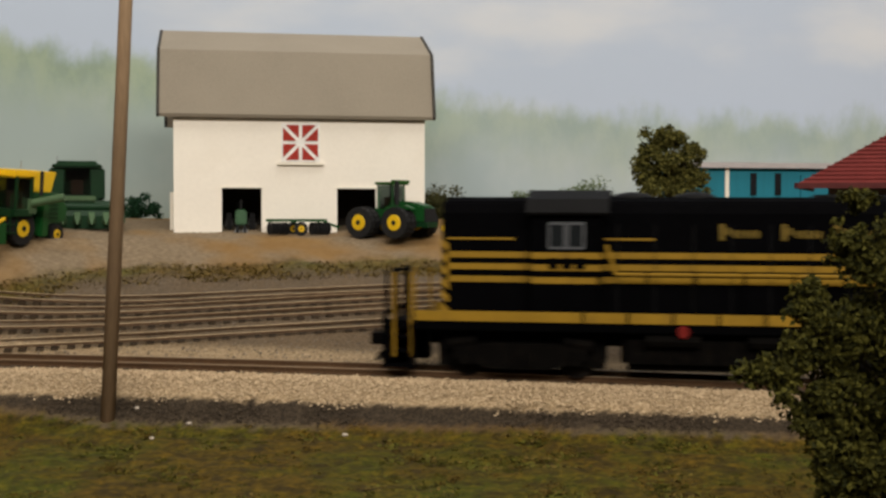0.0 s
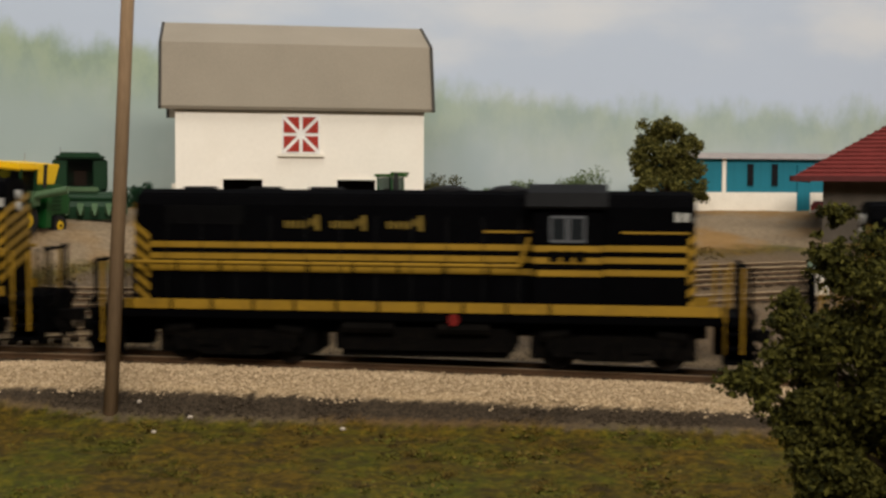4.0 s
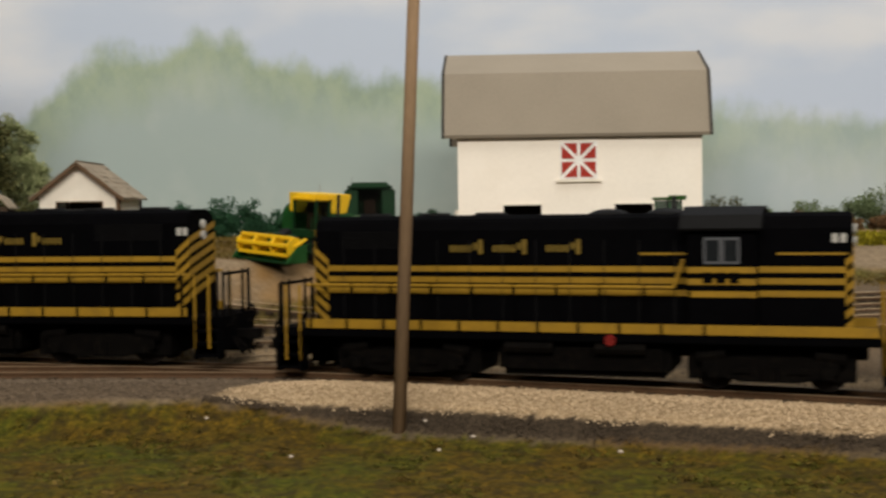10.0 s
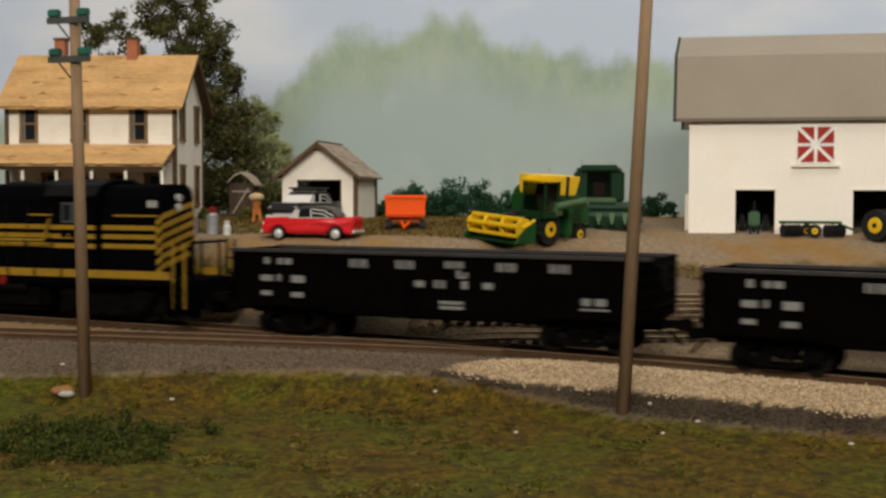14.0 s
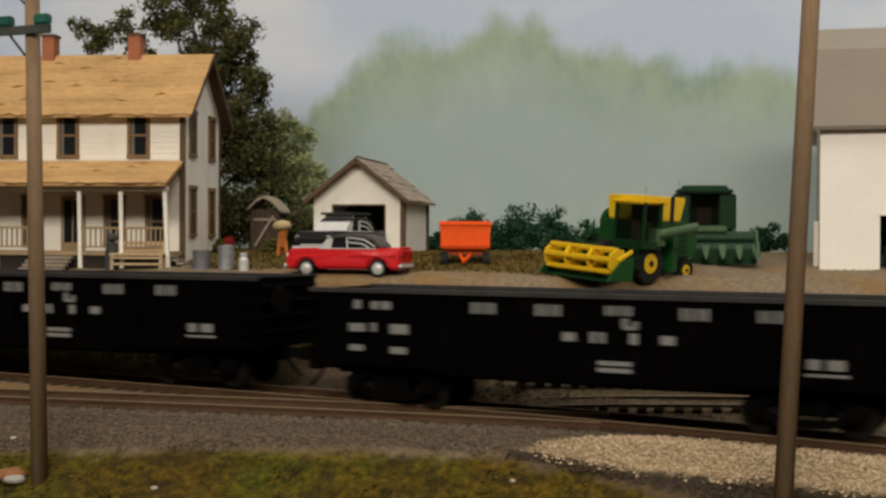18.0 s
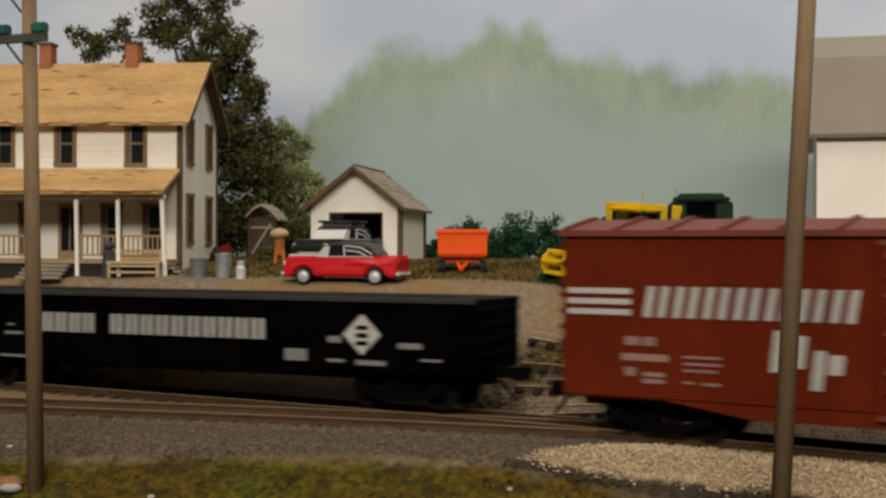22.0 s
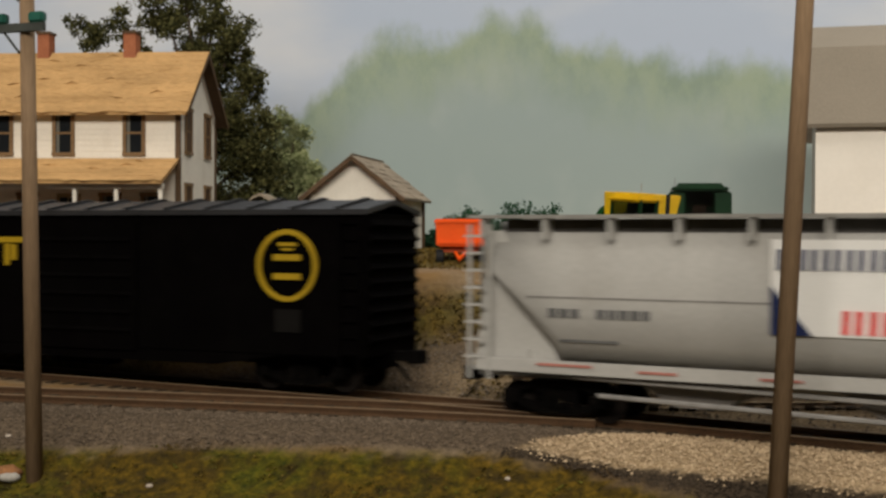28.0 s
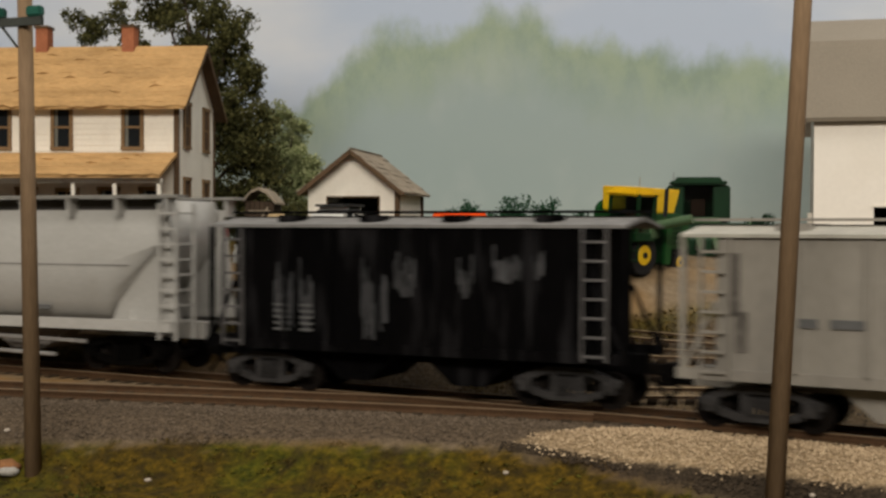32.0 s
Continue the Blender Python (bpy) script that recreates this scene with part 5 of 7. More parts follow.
    part("quilt_ledge", bm, HOUSE_WHITE, B)
    bm = bm_new()
    for i in range(12):
        ball(bm, (-1.6 + i * 0.1 + random.uniform(-0.1, 0.1), ya - 0.15, 0.12 + random.uniform(0, 0.04)), 0.07, n=6)
    part("rubble", bm, GREY_SHINGLE, B, "small heap of stones at the wall")
    # loading door fittings at the gable
    bm = bm_new()
    bx(bm, xa - 0.18, xa - 0.02, 55.2, 56.6, 0.2, 1.9)
    part("side_door", bm, HOUSE_WHITE, B)


build_barn()


def shingle_rows(parent, x0, x1, y0, z0, y1, z1, rows, material, name="shingle_course", lift=0.03):
    """Ragged overlapping courses from the eave (y0, z0) up to the ridge (y1, z1)."""
    d = math.hypot(y1 - y0, z1 - z0)
    uy, uz = (y1 - y0) / d, (z1 - z0) / d
    ny, nz = -uz, uy
    if nz < 0:
        ny, nz = -ny, -nz
    for r in range(rows):
        a, b2 = r * d / rows, min(d, (r + 1.25) * d / rows)
        verts, faces = [], []
        n = max(6, int((x1 - x0) / 0.28))
        for i in range(n + 1):
            x = x0 + (x1 - x0) * i / n
            jag = random.uniform(-0.1, 0.06)
            h = lift * random.uniform(0.25, 1.0) + (0.06 if random.random() < 0.04 else 0.0)
            for s, hh in ((a + jag, h), (b2, 0.012), (b2, 0.0), (a + jag, 0.0)):
                verts.append((x, y0 + uy * s + ny * hh, z0 + uz * s + nz * hh))
        for i in range(n):
            for j in range(4):
                k = (j + 1) % 4
                faces.append((i * 4 + j, i * 4 + k, (i + 1) * 4 + k, (i + 1) * 4 + j))
        from_lists(name, verts, faces, material, parent)


def window(parent, x, y, z0, z1, w, face="front", name="window"):
    """Sash window with a proud frame, head and sill, two panes and a meeting rail; a front one has a pale strip."""
    front = face == "front"

    def put(a, b2, d0, d1, e, f):
        """Box from a to b2 along the wall, d0 to d1 out of it, e to f up."""
        return bx(bm_new(), a, b2, y - d1, y - d0, e, f) if front else bx(bm_new(), x + d0, x + d1, a, b2, e, f)
    p = x if front else y
    win = part(name, put(p - w / 2 - 0.02, p + w / 2 + 0.02, -0.02, 0.02, z0 - 0.02, z1 + 0.02), SASH, parent, "brown sash window")
    for a, b2 in ((p - w / 2 - 0.13, p - w / 2), (p + w / 2, p + w / 2 + 0.13)):
        part("jamb", put(a, b2, 0.0, 0.07, z0 - 0.1, z1 + 0.12), SASH, win)
    part("head", put(p - w / 2 - 0.16, p + w / 2 + 0.16, 0.0, 0.09, z1 + 0.0, z1 + 0.14), SASH, win)
    part("sill", put(p - w / 2 - 0.14, p + w / 2 + 0.14, 0.0, 0.09, z0 - 0.12, z0), SASH, win)
    mid = (z0 + z1) / 2
    part("meeting_rail", put(p - w / 2, p + w / 2, 0.02, 0.055, mid - 0.04, mid + 0.04), SASH, win)
    for za, zb in ((z0, mid - 0.04), (mid + 0.04, z1)):
        part("pane", put(p - w / 2, p + w / 2, 0.02, 0.035, za, zb), DARKGLASS if front else SHADED, win)
    if front:
        part("blind", put(p - w / 2 + 0.03, p - w / 2 + 0.14, 0.036, 0.042, z0, z1), PANE_EDGE, win, "pale strip along one edge of the panes")
    return win


def build_house():
    H = thing("farmhouse", "white two-storey farmhouse with tan shingle roofs and porch", "house", -24.38, 50.32, 3.72, 10.3)
    L, D, ev, rg = 7.6, 5.0, 5.8, 7.98
    bm = bm_new()
    bx(bm, -L, 0, 0, D, 0.2, ev)
    prism(bm, [(0, ev), (D, ev), (D / 2, rg)], -L, 0, "x")
    bmesh.ops.remove_doubles(bm, verts=bm.verts, dist=1e-4)
    part("wall", bm, HOUSE_WHITE, H, "white clapboard walls")
    for k in range(26):
        z = 0.35 + k * 0.2
        bm = bm_new()
        prism(bm, [(-0.012, z), (0, z + 0.19), (0, z)], -L, 0, "x")
        part("clapboard", bm, HOUSE_WHITE, H)
    bm = bm_new()
    bx(bm, -L - 0.05, 0.05, -0.03, D + 0.03, -0.3, 0.22)
    part("foundation", bm, GREY_SHINGLE, H)
    for x in (-L, 0):
        bm = bm_new()
        bx(bm, x - 0.12, x + 0.06, -0.06, 0.1, 0.2, ev)
        part("corner_board", bm, TRIM, H)
    bm = bm_new()
    bx(bm, -0.04, 0.05, D - 0.12, D + 0.05, 0.2, ev)
    part("corner_board", bm, TRIM, H)
    # roof slabs
    ov = 0.42
    sl = (rg - ev) / (D / 2)
    for side in (0, 1):
        e = (-ov, ev - ov * sl) if side == 0 else (D + ov, ev - ov * sl)
        r = (D / 2, rg + 0.02)
        bm = prism(bm_new(), [e, r, (r[0], r[1] + 0.1), (e[0], e[1] + 0.1)], -L - 0.4, 0.42, "x")
        slab = part("roof", bm, TRIM if side else SHINGLE, H, "tan shingled roof")
        shingle_rows(slab, -L - 0.42, 0.44, e[0] - 0.02, e[1] + 0.11, r[0], r[1] + 0.11, 13, SHINGLE)
    bm = bm_new()
    for y0, y1 in ((-ov, D / 2), (D + ov, D / 2)):
        bar(bm, (0.42, y0, ev - ov * sl), (0.42, y1, rg), 0.06, 0.16)
    part("barge_board", bm, TRIM, H)
    for x in (-2.6, -6.0):
        bm = bm_new()
        bx(bm, x - 0.24, x + 0.24, D / 2 - 0.3, D / 2 + 0.3, rg - 0.5, rg + 0.9)
        ch = part("chimney", bm, surface("chimney_brick", (0.33, 0.12, 0.06), 0.85, 0, 0.25, 2, 14, 0.3), H, "orange brick chimney", bevel=0.02)
        bm = bm_new()
        bx(bm, x - 0.28, x + 0.28, D / 2 - 0.34, D / 2 + 0.34, rg + 0.82, rg + 0.92)
        part("cap", bm, TRIM, ch)
    for x in (-1.66, -4.31, -6.63):
        window(H, x, 0.0, 4.1, 5.52, 0.58)
    for x in (-1.0, -2.55, -5.65):
        window(H, x, 0.0, 0.85, 2.5, 0.55)
    for y in (1.15, 3.75):
        window(H, 0.0, y, 4.2, 5.7, 0.62, "side")
        window(H, 0.0, y, 1.25, 2.9, 0.62, "side")
    bm = bm_new()
    bx(bm, -4.55, -3.65, -0.08, 0.03, 0.6, 2.6)
    door = part("front_door", bm, TAN_TRIM, H, "panelled door with dark screen")
    bm = bm_new()
    bx(bm, -4.42, -4.13, -0.1, -0.07, 0.9, 2.45)
    bx(bm, -4.07, -3.78, -0.1, -0.07, 0.9, 2.45)
    part("screen", bm, DARKGLASS, door)
    # porch
    P = 1.75
    bm = bm_new()
    bx(bm, -L, -0.02, -P, 0, 0.45, 0.6)
    part("porch_floor", bm, TAN_TRIM, H)
    # block under the porch floor, its shade put into the dark colour
    bm = bm_new()
    bx(bm, -L + 0.1, -0.3, -P + 0.1, -0.05, -0.2, 0.45)
    part("porch_skirt", bm, INSIDE_SHADE, H)
    bm = prism(bm_new(), [(-P - 0.35, 2.88), (0.0, 3.75), (0.0, 3.87), (-P - 0.35, 3.0)], -L - 0.3, 0.0, "x")
    pr = part("porch_roof", bm, SHINGLE, H, "tan shingled porch roof")
    shingle_rows(pr, -L - 0.32, 0.02, -P - 0.38, 3.0, -0.02, 3.88, 6, SHINGLE)
    bm = bm_new()
    bx(bm, -L, -0.02, -P - 0.05, -P + 0.08, 2.72, 2.9)
    part("porch_beam", bm, HOUSE_WHITE, H)
    xs = [-0.12, -1.7, -3.2, -4.75, -6.25, -7.5]
    for x in xs:
        bm = bm_new()
        bar(bm, (x + (0.1 if x > -1 else 0.02), -P + 0.04, 0.0), (x - 0.03, -P + 0.04, 2.78), 0.13)
        part("porch_post", bm, HOUSE_WHITE, H)
    for a, b2 in zip(xs, xs[1:]):
        if a == -3.2:
            continue
        bm = bm_new()
        bx(bm, b2, a, -P, -P + 0.08, 1.38, 1.46)
        bx(bm, b2, a, -P, -P + 0.08, 0.72, 0.78)
        rail = part("railing", bm, TAN_TRIM, H)
        n = int((a - b2) / 0.17)
        for i in range(1, n):
            x = b2 + (a - b2) * i / n
            bm = bm_new()
            bx(bm, x - 0.025, x + 0.025, -P + 0.015, -P + 0.065, 0.78, 1.38)
            part("baluster", bm, TAN_TRIM, rail)
    for x0, x1, y0 in ((-4.95, -3.4, -P), (-0.2, 0.45, -0.6)):
        for k in range(4):
            bm = bm_new()
            if y0 < -1:
                bx(bm, x0, x1, y0 - 0.28 * (k + 1), y0 - 0.28 * k, 0.32 - 0.13 * k, 0.42 - 0.13 * k)
            else:
                bx(bm, -0.2 + 0.2 * k, 0.05 + 0.2 * k, -1.5, -0.6, 0.38 - 0.12 * k, 0.46 - 0.12 * k)
            part("step", bm, GREY_SHINGLE, H)
    return H


build_house()


def build_garage():
    G = thing("garage", "small white garage with open dark doorway and warped shingles", "garage", -20.42, 53.2, 4.1, 4)
    W, D, ev, rg = 3.45, 4.2, 2.28, 3.64
    bm = wall_with_holes(bm_new(), 0, W, 0, ev, 0, 0.12, [(0.75, 2.75, -0.1, 1.95)])
    part("front_wall", bm, HOUSE_WHITE, G)
    bm = prism(bm_new(), [(0, ev), (W, ev), (W / 2, rg)], 0.0, 0.12, "y")
    part("gable", bm, HOUSE_WHITE, G)
    bm = bm_new()
    bx(bm, 0, 0.12, 0.12, D, 0, ev)
    bx(bm, W - 0.12, W, 0.12, D, 0, ev)
    bx(bm, 0, W, D - 0.12, D, 0, ev)
    part("side_wall", bm, HOUSE_WHITE, G)
    # dark sheet behind the doorway, standing for the shade inside
    bm = bm_new()
    bx(bm, 0.7, 2.8, 2.2, 2.3, 0, ev)
    part("inside", bm, INSIDE_SHADE, G)
    bm = bm_new()
    bx(bm, 0.72, 2.78, -0.02, 0.02, 1.94, 1.99)
    bx(bm, 0.71, 0.76, -0.02, 0.02, 0, 1.95)
    bx(bm, 2.74, 2.79, -0.02, 0.02, 0, 1.95)
    part("door_frame", bm, TRIM, G)
    for x, y in ((W, 0), (W, D)):
        bm = bm_new()
        bx(bm, x - 0.09, x + 0.09, y - 0.05, y + 0.12, 0, ev)
        part("corner_board", bm, TRIM, G)
    sl = (rg - ev) / (W / 2)
    for s in (-1, 1):
        e = (W / 2 + s * (W / 2 + 0.3), ev - 0.3 * sl)
        bm = prism(bm_new(), [e, (W / 2, rg), (W / 2, rg + 0.09), (e[0], e[1] + 0.09)], -0.35, D + 0.3, "y")
        slab = part("roof", bm, GREY_SHINGLE, G, "weathered shingle roof")
        bm = bm_new()
        bar(bm, (e[0], -0.36, e[1]), (W / 2, -0.36, rg), 0.05, 0.16)
        part("barge_board", bm, TRIM, slab)
        d = math.hypot(W / 2 - e[0], rg - e[1])
        ux, uz = (W / 2 - e[0]) / d, (rg - e[1]) / d
        for r in range(7):
            for k in range(5):
                a, b2 = r * d / 7, (r + 1.2) * d / 7
                y0 = -0.37 + k * 0.98 + random.uniform(-0.06, 0.06)
                h0, h1 = random.uniform(0.1, 0.16), 0.1
                verts, faces = [], []
                for yy in (y0, y0 + 0.95):
                    for t, h in ((a - 0.03, h0), (b2, h1), (b2, 0.08), (a - 0.03, 0.08)):
                        verts.append((e[0] + ux * t, yy, e[1] + uz * t + h))
                faces = [(0, 1, 2, 3), (4, 7, 6, 5), (0, 4, 5, 1), (1, 5, 6, 2), (2, 6, 7, 3), (3, 7, 4, 0)]
                from_lists("shingle", verts, faces, GREY_SHINGLE, slab)


build_garage()


def build_outhouse():
    O = thing("outhouse", "dark weathered wooden outhouse with a curled tan roof", "outhouse", -23.0, 54.6, 4.2, 8)
    dark = surface("outhouse_wood", (0.055, 0.038, 0.026), 0.9, 0, 0.35, 1.5, 12, 0.3, stretch=(1, 1, 0.3))
    for k in range(6):
        bm = bm_new()
        bx(bm, -0.58 + k * 0.195, -0.4 + k * 0.195, -0.02, 0.04, 0, 1.75 + random.uniform(-0.03, 0.03))
        part("plank", bm, dark, O)
    bm = bm_new()
    bx(bm, -0.58, 0.58, 0.04, 1.1, 0, 1.7)
    part("body", bm, dark, O)
    bm = bm_new()
    bar(bm, (-0.4, -0.05, 0.3), (0.35, -0.05, 1.5), 0.04, 0.08)
    bx(bm, -0.45, 0.45, -0.06, -0.02, 1.3, 1.38)
    part("brace", bm, GREY_SHINGLE, O)
    bm = bm_new()
    prism(bm, [(-0.62, 1.72), (-0.3, 2.05), (0.0, 2.18), (0.35, 2.0), (0.72, 1.6), (0.72, 1.68), (0.35, 2.1), (0.0, 2.28), (-0.3, 2.14), (-0.62, 1.8)], -0.25, 1.2, "y")
    part("roof", bm, GREY_SHINGLE, O)


build_outhouse()


def build_trailer_home():
    T = thing("mobile_home", "teal and white mobile home with a grey roof", "mobile home", 0, 0, 4.0)
    teal = surface("teal_siding", (0.015, 0.17, 0.24), 0.6, 0, 0.12, 1, 10, 0.1, stretch=(6, 1, 0.2))
    bm = bm_new()
    bx(bm, 22.2, 33.5, 60, 63, 0.9, 2.95)
    part("body", bm, teal, T)
    bm = bm_new()
    bx(bm, 22.1, 33.6, 59.96, 63.05, -0.3, 1.22)
    part("skirting", bm, HOUSE_WHITE, T, "white skirting")
    bm = bm_new()
    prism(bm, [(59.7, 2.9), (63.3, 2.9), (61.5, 3.25)], 21.9, 33.8, "x")
    part("roof", bm, surface("trailer_roof", (0.28, 0.25, 0.24), 0.8), T)
    bm = bm_new()
    bx(bm, 24.6, 24.8, 59.93, 60, 0.9, 2.95)
    part("corner_strip", bm, HOUSE_WHITE, T)
    for x in (26.1, 27.4, 30.6):
        bm = bm_new()
        bx(bm, x - 0.16, x + 0.16, 59.94, 60.0, 1.55, 2.65)
        part("window", bm, DARKGLASS, T)
    bm = bm_new()
    bx(bm, 28.6, 29.3, 59.9, 60.0, -0.1, 2.6)
    part("door", bm, teal, T)
    bm = bm_new()
    ball(bm, (22.6, 61, 3.2), 0.5, 1, 1, 0.5)
    part("vent_dome", bm, HOUSE_WHITE, T)


build_trailer_home()


def build_depot():
    D = thing("depot", "low building with a red shingled hip roof", "building", 23.7, 50, 3.6, -30)
    red = surface("red_shingle", (0.13, 0.02, 0.018), 0.8, 0, 0.25, 1.2, 10, 0.3)
    bm = bm_new()
    bx(bm, 1.2, 12, 1, 8, -0.5, 2.35)
    part("wall", bm, surface("depot_wall", (0.09, 0.075, 0.06), 0.8), D)
    bm = bm_new()
    e, r = 2.3, 5.9
    pts = [(0, 0, e), (13.8, 0, e), (13.8, 9.5, e), (0, 9.5, e), (5.8, 4.7, r), (9.3, 4.7, r)]
    v = [bm.verts.new(p) for p in pts]
    for f in ((0, 1, 5, 4), (1, 2, 5), (2, 3, 4, 5), (3, 0, 4), (3, 2, 1, 0)):
        bm.faces.new([v[i] for i in f])
    roof = part("roof", bm, red, D, "red shingled hip roof")
    bm = bm_new()
    bx(bm, -0.1, 13.9, -0.06, 0.06, e - 0.18, e + 0.05)
    bx(bm, -0.1, 0.05, -0.06, 9.5, e - 0.18, e + 0.05)
    part("fascia_board", bm, surface("maroon_trim", (0.09, 0.02, 0.02), 0.7), D)
    for k in range(20):
        a = k / 20
        x0, x1, y, z = 5.8 * a, 13.8 - 4.5 * a, 4.7 * a, e + 3.6 * a
        bm = bm_new()
        x = x0
        while x < x1:
            w = random.uniform(0.35, 0.7)
            bx(bm, x, min(x1, x + w - 0.03), y - 0.04, y + 0.2, z + 0.015, z + 0.05 + random.uniform(0, 0.02))
            x += w
        part("shingle_course", bm, red, roof)


build_depot()

# ---- poles ----
POLE = surface("pole_brown", (0.20, 0.132, 0.078), 0.85, 0, 0.22, 0.8, 10, 0.2, stretch=(2, 2, 0.25))


def build_pole(x, y, z, lean, top, arms, turn=12):
    P = thing("utility_pole", "leaning brown wooden utility pole" + (" with crossarms and green insulators" if arms else ""), "utility pole", x, y, z, 0, group="poles beside the track")
    P.rotation_euler.y = radians(lean)
    bm = bm_new()
    cyl(bm, (0, 0, -0.3), (0, 0, top), 0.205, 0.175, n=16)
    part("shaft", bm, POLE, P, smooth=True)
    for h in arms:
        bm = bm_new()
        bx(bm, -0.85, 0.6, -0.28, -0.14, h, h + 0.2)
        arm = part("crossarm", bm, surface("arm_dark", (0.05, 0.055, 0.05), 0.8), P)
        for px in (-0.6, 0.42):
            bm = bm_new()
            bx(bm, px - 0.2, px + 0.2, -0.34, -0.1, h + 0.2, h + 0.45)
            part("insulator", bm, surface("insulator_green", (0.02, 0.10, 0.075), 0.4), arm, "dark green insulator block", bevel=0.04)
        bm = bm_new()
        bar(bm, (-0.5, -0.2, h), (-0.12, -0.16, h - 0.5), 0.05)
        part("brace", bm, surface("arm_dark", (0.05, 0.055, 0.05), 0.8), arm)


build_pole(-3.18, 36.0, -1.08, 2.7, 17.0, [])
build_pole(-20.6, 35.35, -1.06, -1.15, 13.2, [10.75, 12.0])


# ---- machines and vehicles ----
def wheel(parent, x, y, r, w, rim=JD_YELLOW, rim_r=0.55, name="wheel"):
    bm = bm_new()
    cyl(bm, (x, y - w / 2, r), (x, y + w / 2, r), r, n=22)
    n = 18
    for i in range(n):
        a = 2 * math.pi * i / n
        for s in (-1, 1):
            bar(bm, (x + r * math.cos(a), y + s * w * 0.48, r + r * math.sin(a)), (x + r * math.cos(a + 0.14), y, r + r * math.sin(a + 0.14)), 0.06, 0.07)
    wh = part(name, bm, TYRE, parent, "black lugged tyre")
    for s in (-1, 1):
        bm = bm_new()
        cyl(bm, (x, y + s * (w / 2 - 0.02), r), (x, y + s * (w / 2 + 0.025), r), r * rim_r, r * rim_r * 0.9, n=18)
        rm = part("rim", bm, rim, wh)
        bm = bm_new()
        cyl(bm, (x, y + s * (w / 2 + 0.02), r), (x, y + s * (w / 2 + 0.06), r), r * 0.16, n=10)
        part("hub", bm, TYRE if rim is JD_YELLOW else rim, wh)
    return wh


def panes(cab, x0, x1, y0, y1, z0, z1):
    """Four thin panes round a cab."""
    for b in ((x1 - 0.015, x1, y0, y1), (x0, x0 + 0.015, y0, y1), (x0 + 0.02, x1 - 0.02, y0, y0 + 0.015), (x0 + 0.02, x1 - 0.02, y1 - 0.015, y1)):
        part("pane", bx(bm_new(), *b, z0, z1), glass("cab_glass", (0.30, 0.35, 0.33)), cab).visible_shadow = False


def build_tractor():
    T = thing("tractor", "large green articulated tractor on dual yellow wheels", "tractor", 7.0, 52.75, 3.62, -40)
    T.scale = (0.87, 0.87, 0.87)
    for x in (-1.05, 0.95):
        for y in (-1.25, -0.8, 0.8, 1.25):
            wheel(T, x, y, 0.72, 0.4)
    bm = bm_new()
    bx(bm, -1.5, -0.2, -0.5, 0.5, 0.7, 1.15)
    bx(bm, -1.7, -0.4, -0.55, 0.55, 1.1, 1.4)
    part("rear_frame", bm, JD_GREEN, T, bevel=0.05)
    bm = prism(bm_new(), [(0.0, 0.75), (0.0, 1.75), (1.2, 1.72), (2.0, 1.5), (2.08, 0.7)], -0.48, 0.48, "y")
    part("hood", bm, JD_GREEN, T, "green engine hood", bevel=0.08)
    bm = bm_new()
    bx(bm, 2.0, 2.1, -0.42, 0.42, 0.75, 1.4)
    part("grille", bm, TYRE, T, "black grille")
    bm = bm_new()
    bx(bm, 1.5, 2.2, -0.5, 0.5, 0.5, 0.75)
    part("front_weight", bm, DARK_GREEN, T)
    bm = bm_new()
    for y in (-0.55, 0.55):
        for x in (-0.5, 0.3):
            bar(bm, (x, y, 1.3), (x - 0.03, y * 0.95, 2.55), 0.07)
    bx(bm, -0.55, 0.35, -0.6, 0.6, 0.9, 1.35)
    cab = part("cab_frame", bm, JD_GREEN, T)
    panes(cab, -0.47, 0.27, -0.54, 0.54, 1.36, 2.5)
    bm = bm_new()
    bx(bm, -0.68, 0.5, -0.68, 0.68, 2.52, 2.66)
    part("roof", bm, surface("cab_roof_green", (0.025, 0.09, 0.014), 0.5), cab, "green cab roof", bevel=0.05)
    for y in (-0.55, 0.0, 0.55):
        bm = bm_new()
        bx(bm, 0.3, 0.5, y - 0.12, y + 0.12, 2.64, 2.75)
        part("beacon", bm, surface("cab_roof_green", (0.025, 0.09, 0.014), 0.5), cab)
    bm = bm_new()
    bx(bm, -0.35, 0.0, -0.25, 0.25, 1.35, 1.95)
    part("seat", bm, surface("seat_brown", (0.035, 0.014, 0.009), 0.8), cab)
    bm = bm_new()
    cyl(bm, (0.55, -0.55, 1.2), (0.55, -0.55, 2.7), 0.11, n=10)
    part("exhaust", bm, TYRE, T, "black exhaust stack")
    bm = bm_new()
    for y in (-0.9, 0.9):
        prism(bm, [(0.2, 1.45), (0.6, 1.55), (1.3, 1.55), (1.7, 1.4), (1.7, 1.34), (0.2, 1.38)], y - 0.2, y + 0.2, "y")
    part("fender", bm, JD_GREEN, T)


